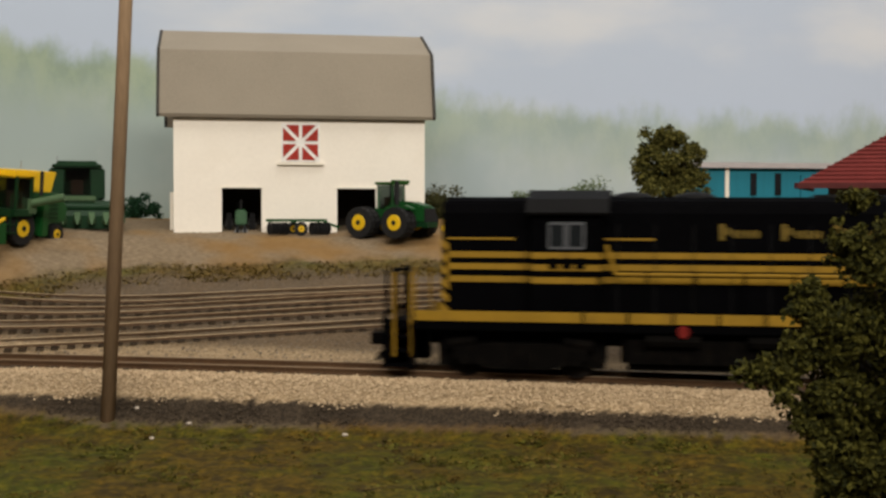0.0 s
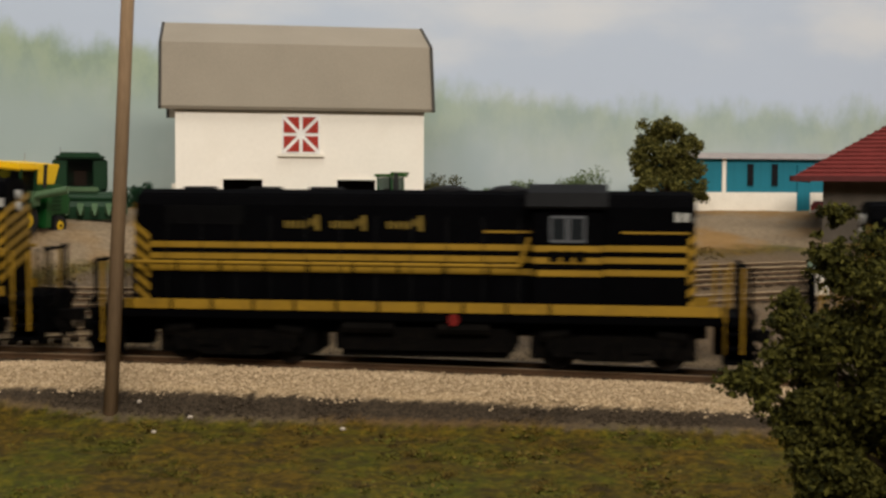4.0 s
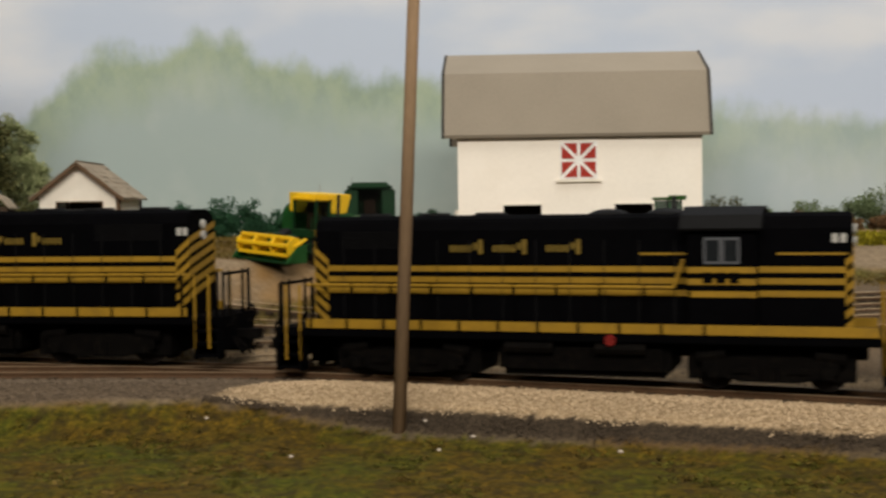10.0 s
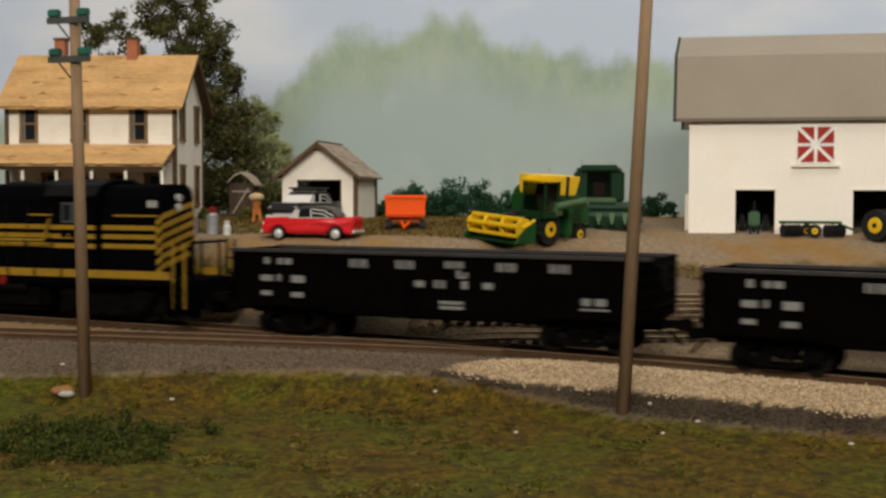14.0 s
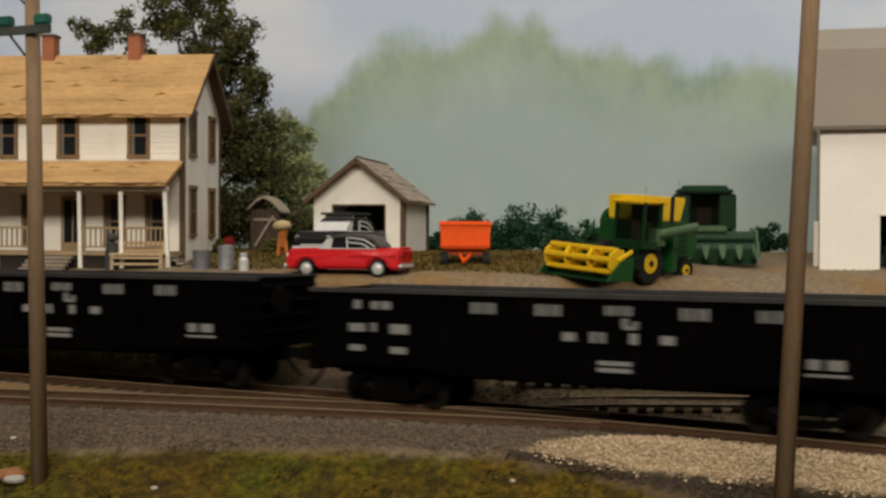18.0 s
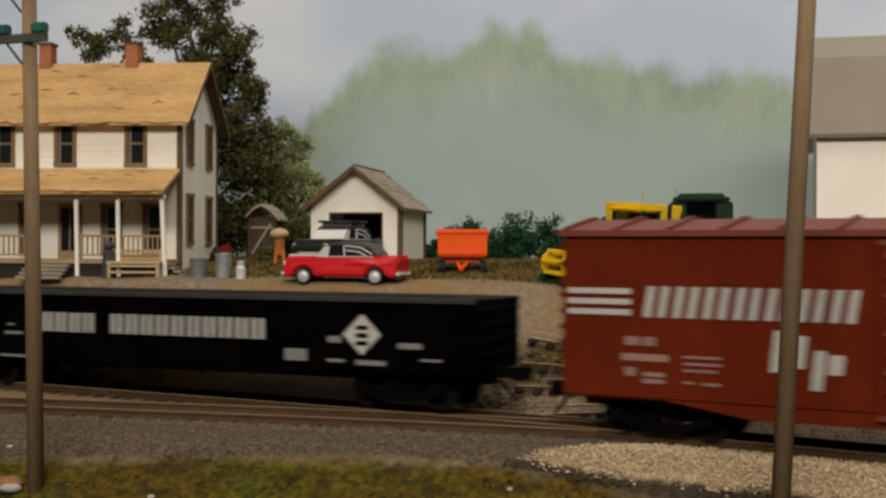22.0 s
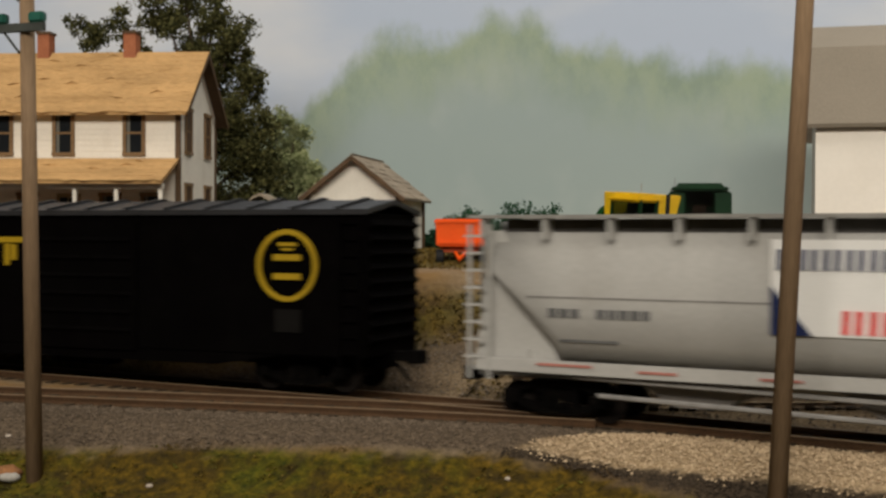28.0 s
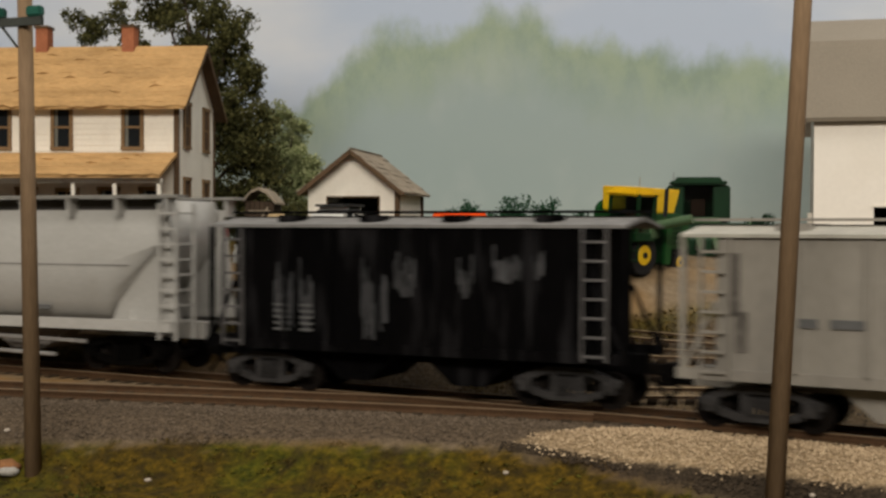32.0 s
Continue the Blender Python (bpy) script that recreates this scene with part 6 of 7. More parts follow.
def build_combine(name, label, x, y, z, rz, paint, tank, roof, header):
    C = thing(name, label, "combine harvester", x, y, z, rz)
    grain = header == "grain"
    if grain:
        C.rotation_euler.x = radians(-4.5)
    side, cw = (0.62, 0.56) if grain else (0.0, 0.8)
    for s in (-1, 1):
        wheel(C, 0.55, s * 0.85, 0.62, 0.42)
        wheel(C, -1.6, s * 0.7, 0.36, 0.28)
    bm = prism(bm_new(), [(-2.2, 0.8), (-2.3, 1.4), (-1.8, 1.95), (0.3, 1.95), (0.3, 0.75)], -0.72 - side, 0.72, "y")
    part("body", bm, paint, C, bevel=0.05)
    for s in (-1, 1):
        e = -0.72 - side if s < 0 else 0.72
        for k in range(5):
            part("side_louvre", bx(bm_new(), -1.7, 0.1, e - 0.04, e + 0.04, 0.95 + k * 0.17, 1.03 + k * 0.17), DARK_GREEN, C)
    if grain:
        part("engine_cover", prism(bm_new(), [(-1.9, 1.15), (-1.9, 2.0), (-1.6, 2.28), (0.0, 2.28), (0.25, 2.05), (0.25, 1.15)], -1.5, -1.3, "y"), paint, C, "rounded green side cover", bevel=0.07)
    part("front_panel", bx(bm_new(), 0.3, 0.42, -0.72 - side, 0.72, 0.75, 1.95), paint, C, bevel=0.02)
    bm = prism(bm_new(), [(-1.5, 1.95), (-1.75, 2.76), (0.2, 2.76), (0.1, 1.95)], -0.8 - side * 0.7, 0.55, "y")
    part("grain_tank", bm, tank, C, "grain tank", bevel=0.04)
    bm = bm_new()
    bx(bm, 0.3, 1.25, side - cw - 0.06, side + cw + 0.06, 1.1, 1.35)
    for yy in (side - cw - 0.02, side + cw + 0.02):
        for xx in (0.36, 1.18):
            bar(bm, (xx, yy, 1.3), (xx, yy, 2.6), 0.09)
    cab = part("cab_frame", bm, DARK_GREEN, C)
    # back wall coloured near black for the shade inside the cab
    part("rear_panel", bx(bm_new(), 0.32, 0.4, side - cw, side + cw, 1.35, 2.55), INSIDE_SHADE, cab)
    panes(cab, 0.42, 1.2, side - cw + 0.02, side + cw - 0.02, 1.36, 2.54)
    bm = bm_new()
    bx(bm, 0.5, 0.75, side - 0.25, side + 0.25, 1.38, 2.0)
    part("seat", bm, surface("seat_brown", (0.035, 0.014, 0.009), 0.8), cab)
    if not grain:
        for s in (-1, 1):
            part("cab_side_panel", bx(bm_new(), 0.9, 1.24, s * 0.82 - 0.32, s * 0.82 + 0.32, 1.2, 2.5), paint, cab, bevel=0.06)
    if grain:
        part("exhaust", cyl(bm_new(), (0.15, side + 0.85, 1.9), (0.15, side + 0.85, 2.8), 0.07, n=8), TYRE, C)
        part("side_shield", bx(bm_new(), -0.75, -0.35, 0.74, 1.15, 0.3, 1.75), JD_GREEN, C, bevel=0.05)
    hw = 0.64 if grain else 1.05
    bm = bm_new()
    bx(bm, 0.1, 1.4, side - hw, side + hw, 2.52, 2.66)
    bx(bm, 0.25, 1.25, side - hw * 0.8, side + hw * 0.8, 2.6, 2.8)
    part("roof", bm, roof, cab, "cab roof", bevel=0.06)
    # feeder house
    bm = prism(bm_new(), [(0.9, 1.05), (2.0, 0.55), (2.0, 0.25), (0.9, 0.55)], -0.45, 0.45, "y")
    part("feeder", bm, paint, C)
    # unloading auger along the side
    if grain:
        bm = bm_new()
        cyl(bm, (0.35, 1.1, 1.55), (-0.1, 2.35, 1.9), 0.15, n=12)
        bx(bm, 0.1, 0.5, 0.75, 1.25, 1.2, 1.75)
        part("auger", bm, PALE_GREEN, C, "unloading auger tube")
    for s in (-1, 1):
        bm = bm_new()
        for zz in (0.45, 0.75, 1.05):
            bx(bm, 0.95, 1.3, s * 0.75, s * 1.1, zz, zz + 0.05)
        bar(bm, (0.95, s * 1.1, 0.4), (0.95, s * 1.1, 1.9), 0.04)
        bar(bm, (1.3, s * 1.1, 0.4), (1.3, s * 1.1, 1.9), 0.04)
        part("ladder", bm, DARK_GREEN, C)
    if header == "grain":
        w = 1.45
        bm = prism(bm_new(), [(1.95, 0.12), (1.95, 0.95), (2.05, 0.95), (2.1, 0.25), (2.75, 0.12)], -w, w, "y")
        hd = part("header", bm, JD_GREEN, C, "grain header")
        for s in (-1, 1):
            bm = prism(bm_new(), [(1.9, 0.1), (1.9, 0.85), (2.35, 0.8), (2.75, 0.5), (3.1, 0.12)], s * w - 0.05, s * w + 0.05, "y")
            part("end_plate", bm, JD_GREEN, hd, bevel=0.02)
            part("reel_disc", cyl(bm_new(), (2.55, s * (w - 0.06), 0.72), (2.55, s * (w - 0.14), 0.72), 0.42, n=6), JD_YELLOW, hd)
            part("reel_arm", bar(bm_new(), (1.95, s * (w - 0.02), 1.05), (2.6, s * (w - 0.02), 0.75), 0.09), JD_YELLOW, hd)
        for k in range(6):
            a = math.pi * k / 3 + 0.2
            bm = bar(bm_new(), (2.55 + 0.4 * math.cos(a), -w + 0.1, 0.72 + 0.4 * math.sin(a)), (2.55 + 0.4 * math.cos(a), w - 0.1, 0.72 + 0.4 * math.sin(a)), 0.15, 0.13)
            part("reel_bat", bm, JD_YELLOW, hd, "yellow reel bat", bevel=0.02)
        for y0 in (-0.48, 0.48):
            for k in range(6):
                a = math.pi * k / 3 + 0.2
                part("reel_spoke", bar(bm_new(), (2.55, y0, 0.72), (2.55 + 0.42 * math.cos(a), y0, 0.72 + 0.42 * math.sin(a)), 0.16), JD_YELLOW, hd)
                part("reel_brace", bar(bm_new(), (2.55 + 0.4 * math.cos(a), y0, 0.72 + 0.4 * math.sin(a)), (2.55 + 0.4 * math.cos(a + math.pi / 3), y0, 0.72 + 0.4 * math.sin(a + math.pi / 3)), 0.1), JD_YELLOW, hd)
        part("reel_tube", cyl(bm_new(), (2.55, -w + 0.1, 0.72), (2.55, w - 0.1, 0.72), 0.13, n=12), JD_YELLOW, hd)
        part("cutter_bar", bx(bm_new(), 2.7, 2.85, -w, w, 0.08, 0.16), DARK_GREEN, hd)
    else:
        w = 1.78
        bm = prism(bm_new(), [(1.85, -0.05), (1.85, 1.12), (2.0, 1.12), (2.35, 0.5), (2.35, -0.05)], -w, w, "y")
        hd = part("header", bm, DARK_GREEN, C, "corn header")
        part("top_plate", bx(bm_new(), 1.82, 2.12, -0.85, 0.75, 1.1, 1.32), PALE_GREEN, hd, "pale green plate", bevel=0.04)
        for k in range(7):
            y0 = -w + 0.05 + k * (2 * w - 0.1) / 6
            bm = bm_new()
            vs = [bm.verts.new(v) for v in ((2.1, y0 - 0.21, 0.2), (2.1, y0 + 0.21, 0.2), (2.0, y0 + 0.16, 0.78), (2.0, y0 - 0.16, 0.78), (2.75, y0 - 0.1, 0.4), (2.75, y0 + 0.1, 0.4), (3.1, y0, 0.1))]
            for f in ((0, 1, 2, 3), (3, 2, 5, 4), (4, 5, 6), (0, 3, 4), (0, 4, 6), (1, 5, 2), (1, 6, 5), (0, 6, 1)):
                bm.faces.new([vs[i] for i in f])
            bmesh.ops.recalc_face_normals(bm, faces=bm.faces)
            part("row_snout", bm, PALE_GREEN, hd, "pointed row divider", bevel=0.02)
        part("cross_auger", cyl(bm_new(), (2.15, -w + 0.1, 0.85), (2.15, w - 0.1, 0.85), 0.14, n=10), DARK_GREEN, hd)
        for s in (-1, 1):
            part("end_shield", prism(bm_new(), [(1.85, 0.1), (1.85, 1.2), (2.1, 1.15), (2.9, 0.45), (3.1, 0.1)], s * w - 0.04, s * w + 0.04, "y"), PALE_GREEN, hd)
    bm = bm_new()
    cyl(bm, (-1.3, -0.85, 1.9), (-1.3, -0.85, 3.1), 0.02, n=6)
    part("antenna", bm, STEEL, C)


build_tractor()
build_combine("combine", "green combine with yellow grain header and yellow cab roof", -8.02, 50.45, 3.5, -123, JD_GREEN, JD_YELLOW, JD_YELLOW, "grain")
build_combine("corn_combine", "dark green combine with a pale green corn header", -6.22, 56.6, 4.0, -84, DARK_GREEN, DARK_GREEN, DARK_GREEN, "corn")


def build_disc():
    D = thing("disc_harrow", "green disc harrow with black gangs and yellow wheel", "disc harrow", 3.05, 53.55, 3.72, 3)
    bm = bm_new()
    bx(bm, -1.3, 1.2, -0.35, -0.22, 0.55, 0.66)
    bx(bm, -1.3, 1.2, 0.22, 0.35, 0.55, 0.66)
    for x in (-1.2, -0.2, 0.8):
        bx(bm, x, x + 0.1, -0.35, 0.35, 0.52, 0.62)
    bar(bm, (1.1, 0, 0.55), (1.75, 0.1, 0.3), 0.1)
    part("frame", bm, JD_GREEN, D)
    for x0 in (-1.2, 0.55):
        for k in range(6):
            bm = bm_new()
            cyl(bm, (x0 + k * 0.14, -0.35 + k * 0.05, 0.26), (x0 + 0.05 + k * 0.14, -0.33 + k * 0.05, 0.26), 0.27, 0.24, n=14)
            part("disc", bm, TYRE, D)
    wheel(D, 0.1, -0.45, 0.25, 0.16)
    wheel(D, -0.15, 0.35, 0.25, 0.16)


build_disc()


def build_old_tractor():
    T = thing("old_tractor", "small old green tractor parked in the barn doorway", "tractor", 0.72, 55.35, 3.6, -90)
    for s in (-1, 1):
        wheel(T, -0.5, s * 0.5, 0.5, 0.22, STEEL)
        wheel(T, 0.75, s * 0.16, 0.24, 0.14, STEEL)
    bm = prism(bm_new(), [(-0.2, 0.55), (-0.2, 1.2), (0.85, 1.15), (0.95, 0.5)], -0.24, 0.24, "y")
    part("hood", bm, JD_GREEN, T, bevel=0.07)
    bm = bm_new()
    bx(bm, -0.75, -0.2, -0.12, 0.12, 0.5, 0.75)
    cyl(bm, (-0.2, 0, 1.1), (-0.45, 0, 1.4), 0.03, n=6)
    cyl(bm, (-0.45, 0, 1.38), (-0.48, 0, 1.42), 0.2, n=14)
    part("steering", bm, TYRE, T)
    bm = bm_new()
    cyl(bm, (0.45, 0.0, 1.15), (0.45, 0.0, 1.6), 0.05, n=8)
    part("exhaust", bm, TYRE, T)
    bm = bm_new()
    bx(bm, -0.9, -0.6, -0.2, 0.2, 0.85, 0.92)
    part("seat", bm, JD_YELLOW, T)


build_old_tractor()


def build_wagon():
    W = thing("grain_wagon", "bright orange grain wagon with black tyres", "wagon", -13.95, 51.0, 3.86, 14)
    pts = [(-0.78, 0.6), (0.78, 0.6), (0.9, 1.55), (-0.9, 1.55)]
    bm = prism(bm_new(), pts, -0.7, 0.9, "y")
    part("box", bm, ORANGE, W, "orange box", bevel=0.03)
    bm = bm_new()
    for z in (0.7, 1.42):
        bx(bm, -0.92 + 0.1 * (z < 1), 0.92 - 0.1 * (z < 1), -0.75, -0.7, z, z + 0.08)
    for x in (-0.84, -0.3, 0.25, 0.78):
        bx(bm, x, x + 0.06, -0.74, -0.7, 0.65, 1.45)
    part("rib", bm, ORANGE, W)
    bm = bm_new()
    bx(bm, -0.7, 0.7, -0.5, 0.7, 0.4, 0.62)
    part("chassis", bm, surface("wagon_chassis", (0.30, 0.05, 0.015), 0.6), W)
    bm = bm_new()
    bar(bm, (-0.2, -0.5, 0.42), (-0.05, -1.3, 0.18), 0.09)
    bar(bm, (0.2, -0.5, 0.42), (-0.05, -1.3, 0.18), 0.09)
    part("tongue", bm, ORANGE, W)
    for x in (-0.72, 0.72):
        for y in (-0.45, 0.6):
            wh = bm_new()
            cyl(wh, (x - 0.12, y, 0.24), (x + 0.12, y, 0.24), 0.26, n=16)
            part("tyre", wh, TYRE, W)


build_wagon()


# Pale silver, hardly metallic: the gleam of chrome is put into the colour.
SILVER_GLEAM = surface("silver_gleam_trim", (0.62, 0.61, 0.59), 0.35, 0.15, 0.08)


def build_sedan(name, label, x, y, z, rz, paint, top, k=1.0, rack=False):
    """A 1950s hardtop with a rounded brow, a small tail fin and bright window trim; it looks along +x."""
    C = thing(name, label, "car", x, y, z, rz)
    w = 0.74 * k

    def shaped(bm):
        """Draws the flanks in towards the belt line and the nose."""
        for v in bm.verts:
            v.co.y *= 1 - 0.10 * max(0.0, v.co.z / k - 0.7) / 0.3 - 0.05 * max(0.0, abs(v.co.x) / k - 1.5)
        return bm

    def arch(c):
        return [(c + 0.33 * math.cos(a), 0.24 + 0.33 * math.sin(a)) for a in np.linspace(0.0, math.pi, 7)]
    outline = [(-1.9, 0.2), (-1.98, 0.5), (-2.03, 0.9), (-1.92, 0.95), (-1.5, 0.92), (-1.1, 0.9), (-0.3, 0.88), (0.6, 0.9), (1.2, 0.91), (1.72, 0.9), (1.88, 0.83), (1.95, 0.62), (1.9, 0.22)]
    outline += arch(1.22) + arch(-1.22)
    bm = shaped(prism(bm_new(), [(a * k, b * k) for a, b in outline], -w, w, "y"))
    part("body", bm, paint, C, bevel=0.07 * k)
    # glass house, roof and bright trim
    cabin = [(-1.12, 0.86), (-0.84, 1.22), (-0.6, 1.3), (0.18, 1.3), (0.4, 1.22), (0.74, 0.86)]
    part("greenhouse", prism(bm_new(), [(a * k, b * k) for a, b in cabin], -w * 0.8, w * 0.8, "y"), DARKGLASS, C, "dark windows", bevel=0.03 * k)
    cover = [(-1.22, 0.92), (-0.98, 1.16), (-0.62, 1.26), (0.16, 1.26), (0.44, 1.19), (0.44, 1.24), (0.2, 1.35), (-0.2, 1.39), (-0.64, 1.36), (-1.02, 1.26), (-1.32, 0.94)]
    part("roof", prism(bm_new(), [(a * k, b * k) for a, b in cover], -w * 0.84, w * 0.84, "y"), top, C, "dull cloth-like roof", bevel=0.03 * k)
    # Screen coloured pale all over, for the bright reflection in its glass.
    part("windscreen", prism(bm_new(), [(0.78 * k, 0.88 * k), (0.46 * k, 1.22 * k), (0.40 * k, 1.22 * k), (0.70 * k, 0.88 * k)], -w * 0.81, w * 0.81, "y"), SILVER_GLEAM, C, "wrapped windscreen with its bright reflection in the colour")
    for s in (-1, 1):
        yy = s * w * 0.83
        bm = bm_new()
        for pts in (((0.78, 0.9), (0.5, 1.22)), ((0.42, 0.9), (0.36, 1.22)), ((-0.16, 0.9), (-0.14, 1.25)), ((-0.2, 1.25), (-0.72, 1.19)), ((-0.72, 1.19), (-1.1, 0.97)), ((-0.2, 1.1), (-0.66, 1.05)), ((-0.66, 1.05), (-0.9, 0.92))):
            (xa, za), (xb, zb) = pts
            bar(bm, (xa * k, yy, za * k), (xb * k, yy, zb * k), 0.045 * k)
        bx(bm, -1.15 * k, 0.8 * k, yy - 0.03 * k, yy + 0.03 * k, 0.88 * k, 0.91 * k)
        part("pillar", bm, SILVER_GLEAM, C, "bright window trim")
        # Quarter light filled with the same painted reflection.
        part("quarter_light", prism(bm_new(), [(0.44 * k, 0.91 * k), (0.72 * k, 0.91 * k), (0.5 * k, 1.19 * k), (0.38 * k, 1.19 * k)], yy - 0.015 * k, yy + 0.015 * k, "y"), SILVER_GLEAM, C)
        bm = bm_new()
        bar(bm, (-1.85 * k, s * w, 0.66 * k), (-0.2 * k, s * w, 0.66 * k), 0.025 * k)
        part("side_trim", bm, paint, C)
        for q in (-1.22, 1.22):
            t = part("tyre", cyl(bm_new(), (q * k, s * (w - 0.2), 0.26 * k), (q * k, s * (w - 0.015), 0.26 * k), 0.27 * k, n=20), TYRE, C)
            part("whitewall", cyl(bm_new(), (q * k, s * (w - 0.03), 0.26 * k), (q * k, s * (w - 0.005), 0.26 * k), 0.2 * k, n=20), surface("whitewall_grey", (0.30, 0.29, 0.28), 0.6), t)
            part("hubcap", cyl(bm_new(), (q * k, s * (w - 0.01), 0.26 * k), (q * k, s * (w + 0.03), 0.26 * k), 0.15 * k, 0.06 * k, n=16), SILVER_GLEAM, t, "chrome hubcap")
        for q, r, name2 in ((1.86, 0.09, "headlight"), (-1.98, 0.06, "tail_light")):
            part(name2, cyl(bm_new(), ((q - 0.06) * k, s * w * 0.78, 0.66 * k), ((q + 0.06) * k, s * w * 0.78, 0.66 * k), r * k, n=12), SILVER_GLEAM if q > 0 else RED, C)
    for q in (-2.0, 1.94):
        part("bumper", bx(bm_new(), (q - 0.05) * k, (q + 0.07) * k, -w - 0.01, w + 0.01, 0.28 * k, 0.4 * k), SILVER_GLEAM, C, "chrome bumper", bevel=0.03)
    part("grille", bx(bm_new(), 1.86 * k, 1.93 * k, -w * 0.6, w * 0.6, 0.42 * k, 0.58 * k), SILVER_GLEAM, C)
    if rack:
        part("roof_board", bx(bm_new(), -0.95 * k, 0.35 * k, -w * 0.85, w * 0.85, 1.46 * k, 1.54 * k), top, C, bevel=0.02)
        for q in (-0.75, 0.1):
            part("rack_bar", bx(bm_new(), q * k, (q + 0.06) * k, -w * 0.75, w * 0.75, 1.34 * k, 1.47 * k), SILVER_GLEAM, C)


build_sedan("red_sedan", "glossy red hardtop with a dull grey roof and chrome trim", -17.12, 47.85, 3.58, 181, CARRED, surface("roof_grey", (0.075, 0.07, 0.065), 0.6))
build_sedan("black_sedan", "old black sedan with a roof rack parked at the garage", -18.62, 51.3, 4.12, 260, surface("car_black_paint", (0.014, 0.014, 0.015), 0.3, 0, 0.1, gloss=0.5), surface("roof_black", (0.03, 0.03, 0.031), 0.5), 1.05, True)
build_sedan("maroon_sedan", "dull red car parked by the mobile home", 30.0, 57.2, 4.0, 190, surface("car_maroon", (0.30, 0.02, 0.02), 0.35), surface("car_maroon", (0.30, 0.02, 0.02), 0.35), 0.9)


# ---- yard things ----
def build_barrel(x, y, z, r, h, mat, label):
    B = thing("barrel", label, "barrel", x, y, z)
    bm = bm_new()
    cyl(bm, (0, 0, 0), (0, 0, h), r, n=16)
    part("drum", bm, mat, B, smooth=False)
    for q in (0.05, h * 0.36, h * 0.68, h - 0.04):
        bm = bm_new()
        cyl(bm, (0, 0, q - 0.025), (0, 0, q + 0.025), r * 1.06, n=16)
        part("hoop", bm, mat, B)


build_barrel(-22.75, 48.5, 3.68, 0.3, 0.7, surface("drum_grey", (0.17, 0.17, 0.18), 0.6, 0.3), "dark grey dented barrel near the porch")
build_barrel(-21.85, 48.55, 3.7, 0.26, 0.85, STEEL, "galvanised ribbed barrel near the porch")


def build_can():
    C = thing("milk_can", "small pale metal milk can", "milk can", -21.1, 48.35, 3.68)
    bm = bm_new()
    cyl(bm, (0, 0, 0), (0, 0, 0.36), 0.17, n=14)
    cyl(bm, (0, 0, 0.36), (0, 0, 0.5), 0.17, 0.1, n=14)
    part("body", bm, surface("can_white", (0.55, 0.55, 0.53), 0.5, 0.2), C)
    bm = bm_new()
    cyl(bm, (0, 0, 0.5), (0, 0, 0.62), 0.13, n=14)
    part("lid", bm, surface("can_white", (0.55, 0.55, 0.53), 0.5, 0.2), C)


build_can()


def build_bench():
    B = thing("bench", "bare wooden bench in front of the porch", "bench", -25.02, 48.05, 3.68, 10)
    for k in range(3):
        bm = bm_new()
        bx(bm, -0.95, 0.95, -0.05 + k * 0.16, 0.08 + k * 0.16, 0.5, 0.58)
        part("seat_plank", bm, RAWWOOD, B)
    for z in (0.62, 0.85):
        bm = bm_new()
        bx(bm, -0.95, 0.95, 0.42, 0.47, z, z + 0.14)
        part("back_plank", bm, RAWWOOD, B)
    for z in (0.16, 0.38):
        part("front_rail", bx(bm_new(), -0.9, 0.9, -0.06, -0.01, z, z + 0.08), RAWWOOD, B)
    for x in (-0.92, 0.82):
        for y in (-0.03, 0.36):
            bm = bm_new()
            bx(bm, x, x + 0.11, y, y + 0.1, 0, 0.52 if y < 0 else 1.0)
            part("leg", bm, RAWWOOD, B)


build_bench()


def build_stand():
    S = thing("feed_stand", "orange stand with a rounded tan top", "stand", -21.45, 52.6, 4.12)
    orange = surface("stand_orange", (0.40, 0.13, 0.03), 0.7)
    for q in (0.0, 2.1, 4.2):
        part("leg", cyl(bm_new(), (0.2 * math.cos(q), 0.2 * math.sin(q), 0), (0.08 * math.cos(q), 0.08 * math.sin(q), 1.0), 0.07, n=8), orange, S)
    part("post", cyl(bm_new(), (0, 0, 0.35), (0.04, 0, 1.05), 0.12, 0.2, n=12), orange, S)
    bm = bm_new()
    ball(bm, (0, 0, 1.15), 0.36, 1, 1, 0.6, n=14)
    part("top", bm, surface("straw_tan", (0.45, 0.33, 0.18), 0.9), S, smooth=True)


build_stand()
bm = bm_new()
cyl(bm, (0, 0, 0), (0, 0, 0.95), 0.26, 0.2, n=10)
ball(bm, (0, 0, 1.12), 0.17, n=10)
fig = part("figurine", bm, surface("figurine_dark", (0.05, 0.05, 0.055), 0.7), label="small dark toy figurine in front of the porch")
fig.matrix_basis = at(-26.05, 48.2, 3.68)
tagged(fig, category="figurine")
R = thing("relay_box", "small white relay box with a green cap", "relay box", 21.3, 42.4, land(21.3, 42.4) - 0.02)
bm = bm_new()
bx(bm, -0.28, 0.28, -0.25, 0.25, 0, 1.1)
part("box", bm, HOUSE_WHITE, R, bevel=0.03)
bm = prism(bm_new(), [(-0.36, 1.1), (0.36, 1.1), (0.24, 1.45), (-0.24, 1.45)], -0.33, 0.33, "y")
part("cap", bm, surface("cap_green", (0.16, 0.22, 0.16), 0.7), R, "grey-green cap")
bm = bm_new()
bx(bm, -0.2, 0.2, -0.28, -0.25, 0.15, 0.95)
part("door", bm, HOUSE_WHITE, R)
F = thing("pump", "little red and white pump beside the house", "pump", -23.0, 51.3, 4.0)
bm = bm_new()
bx(bm, -0.14, 0.14, -0.1, 0.1, 0, 0.55)
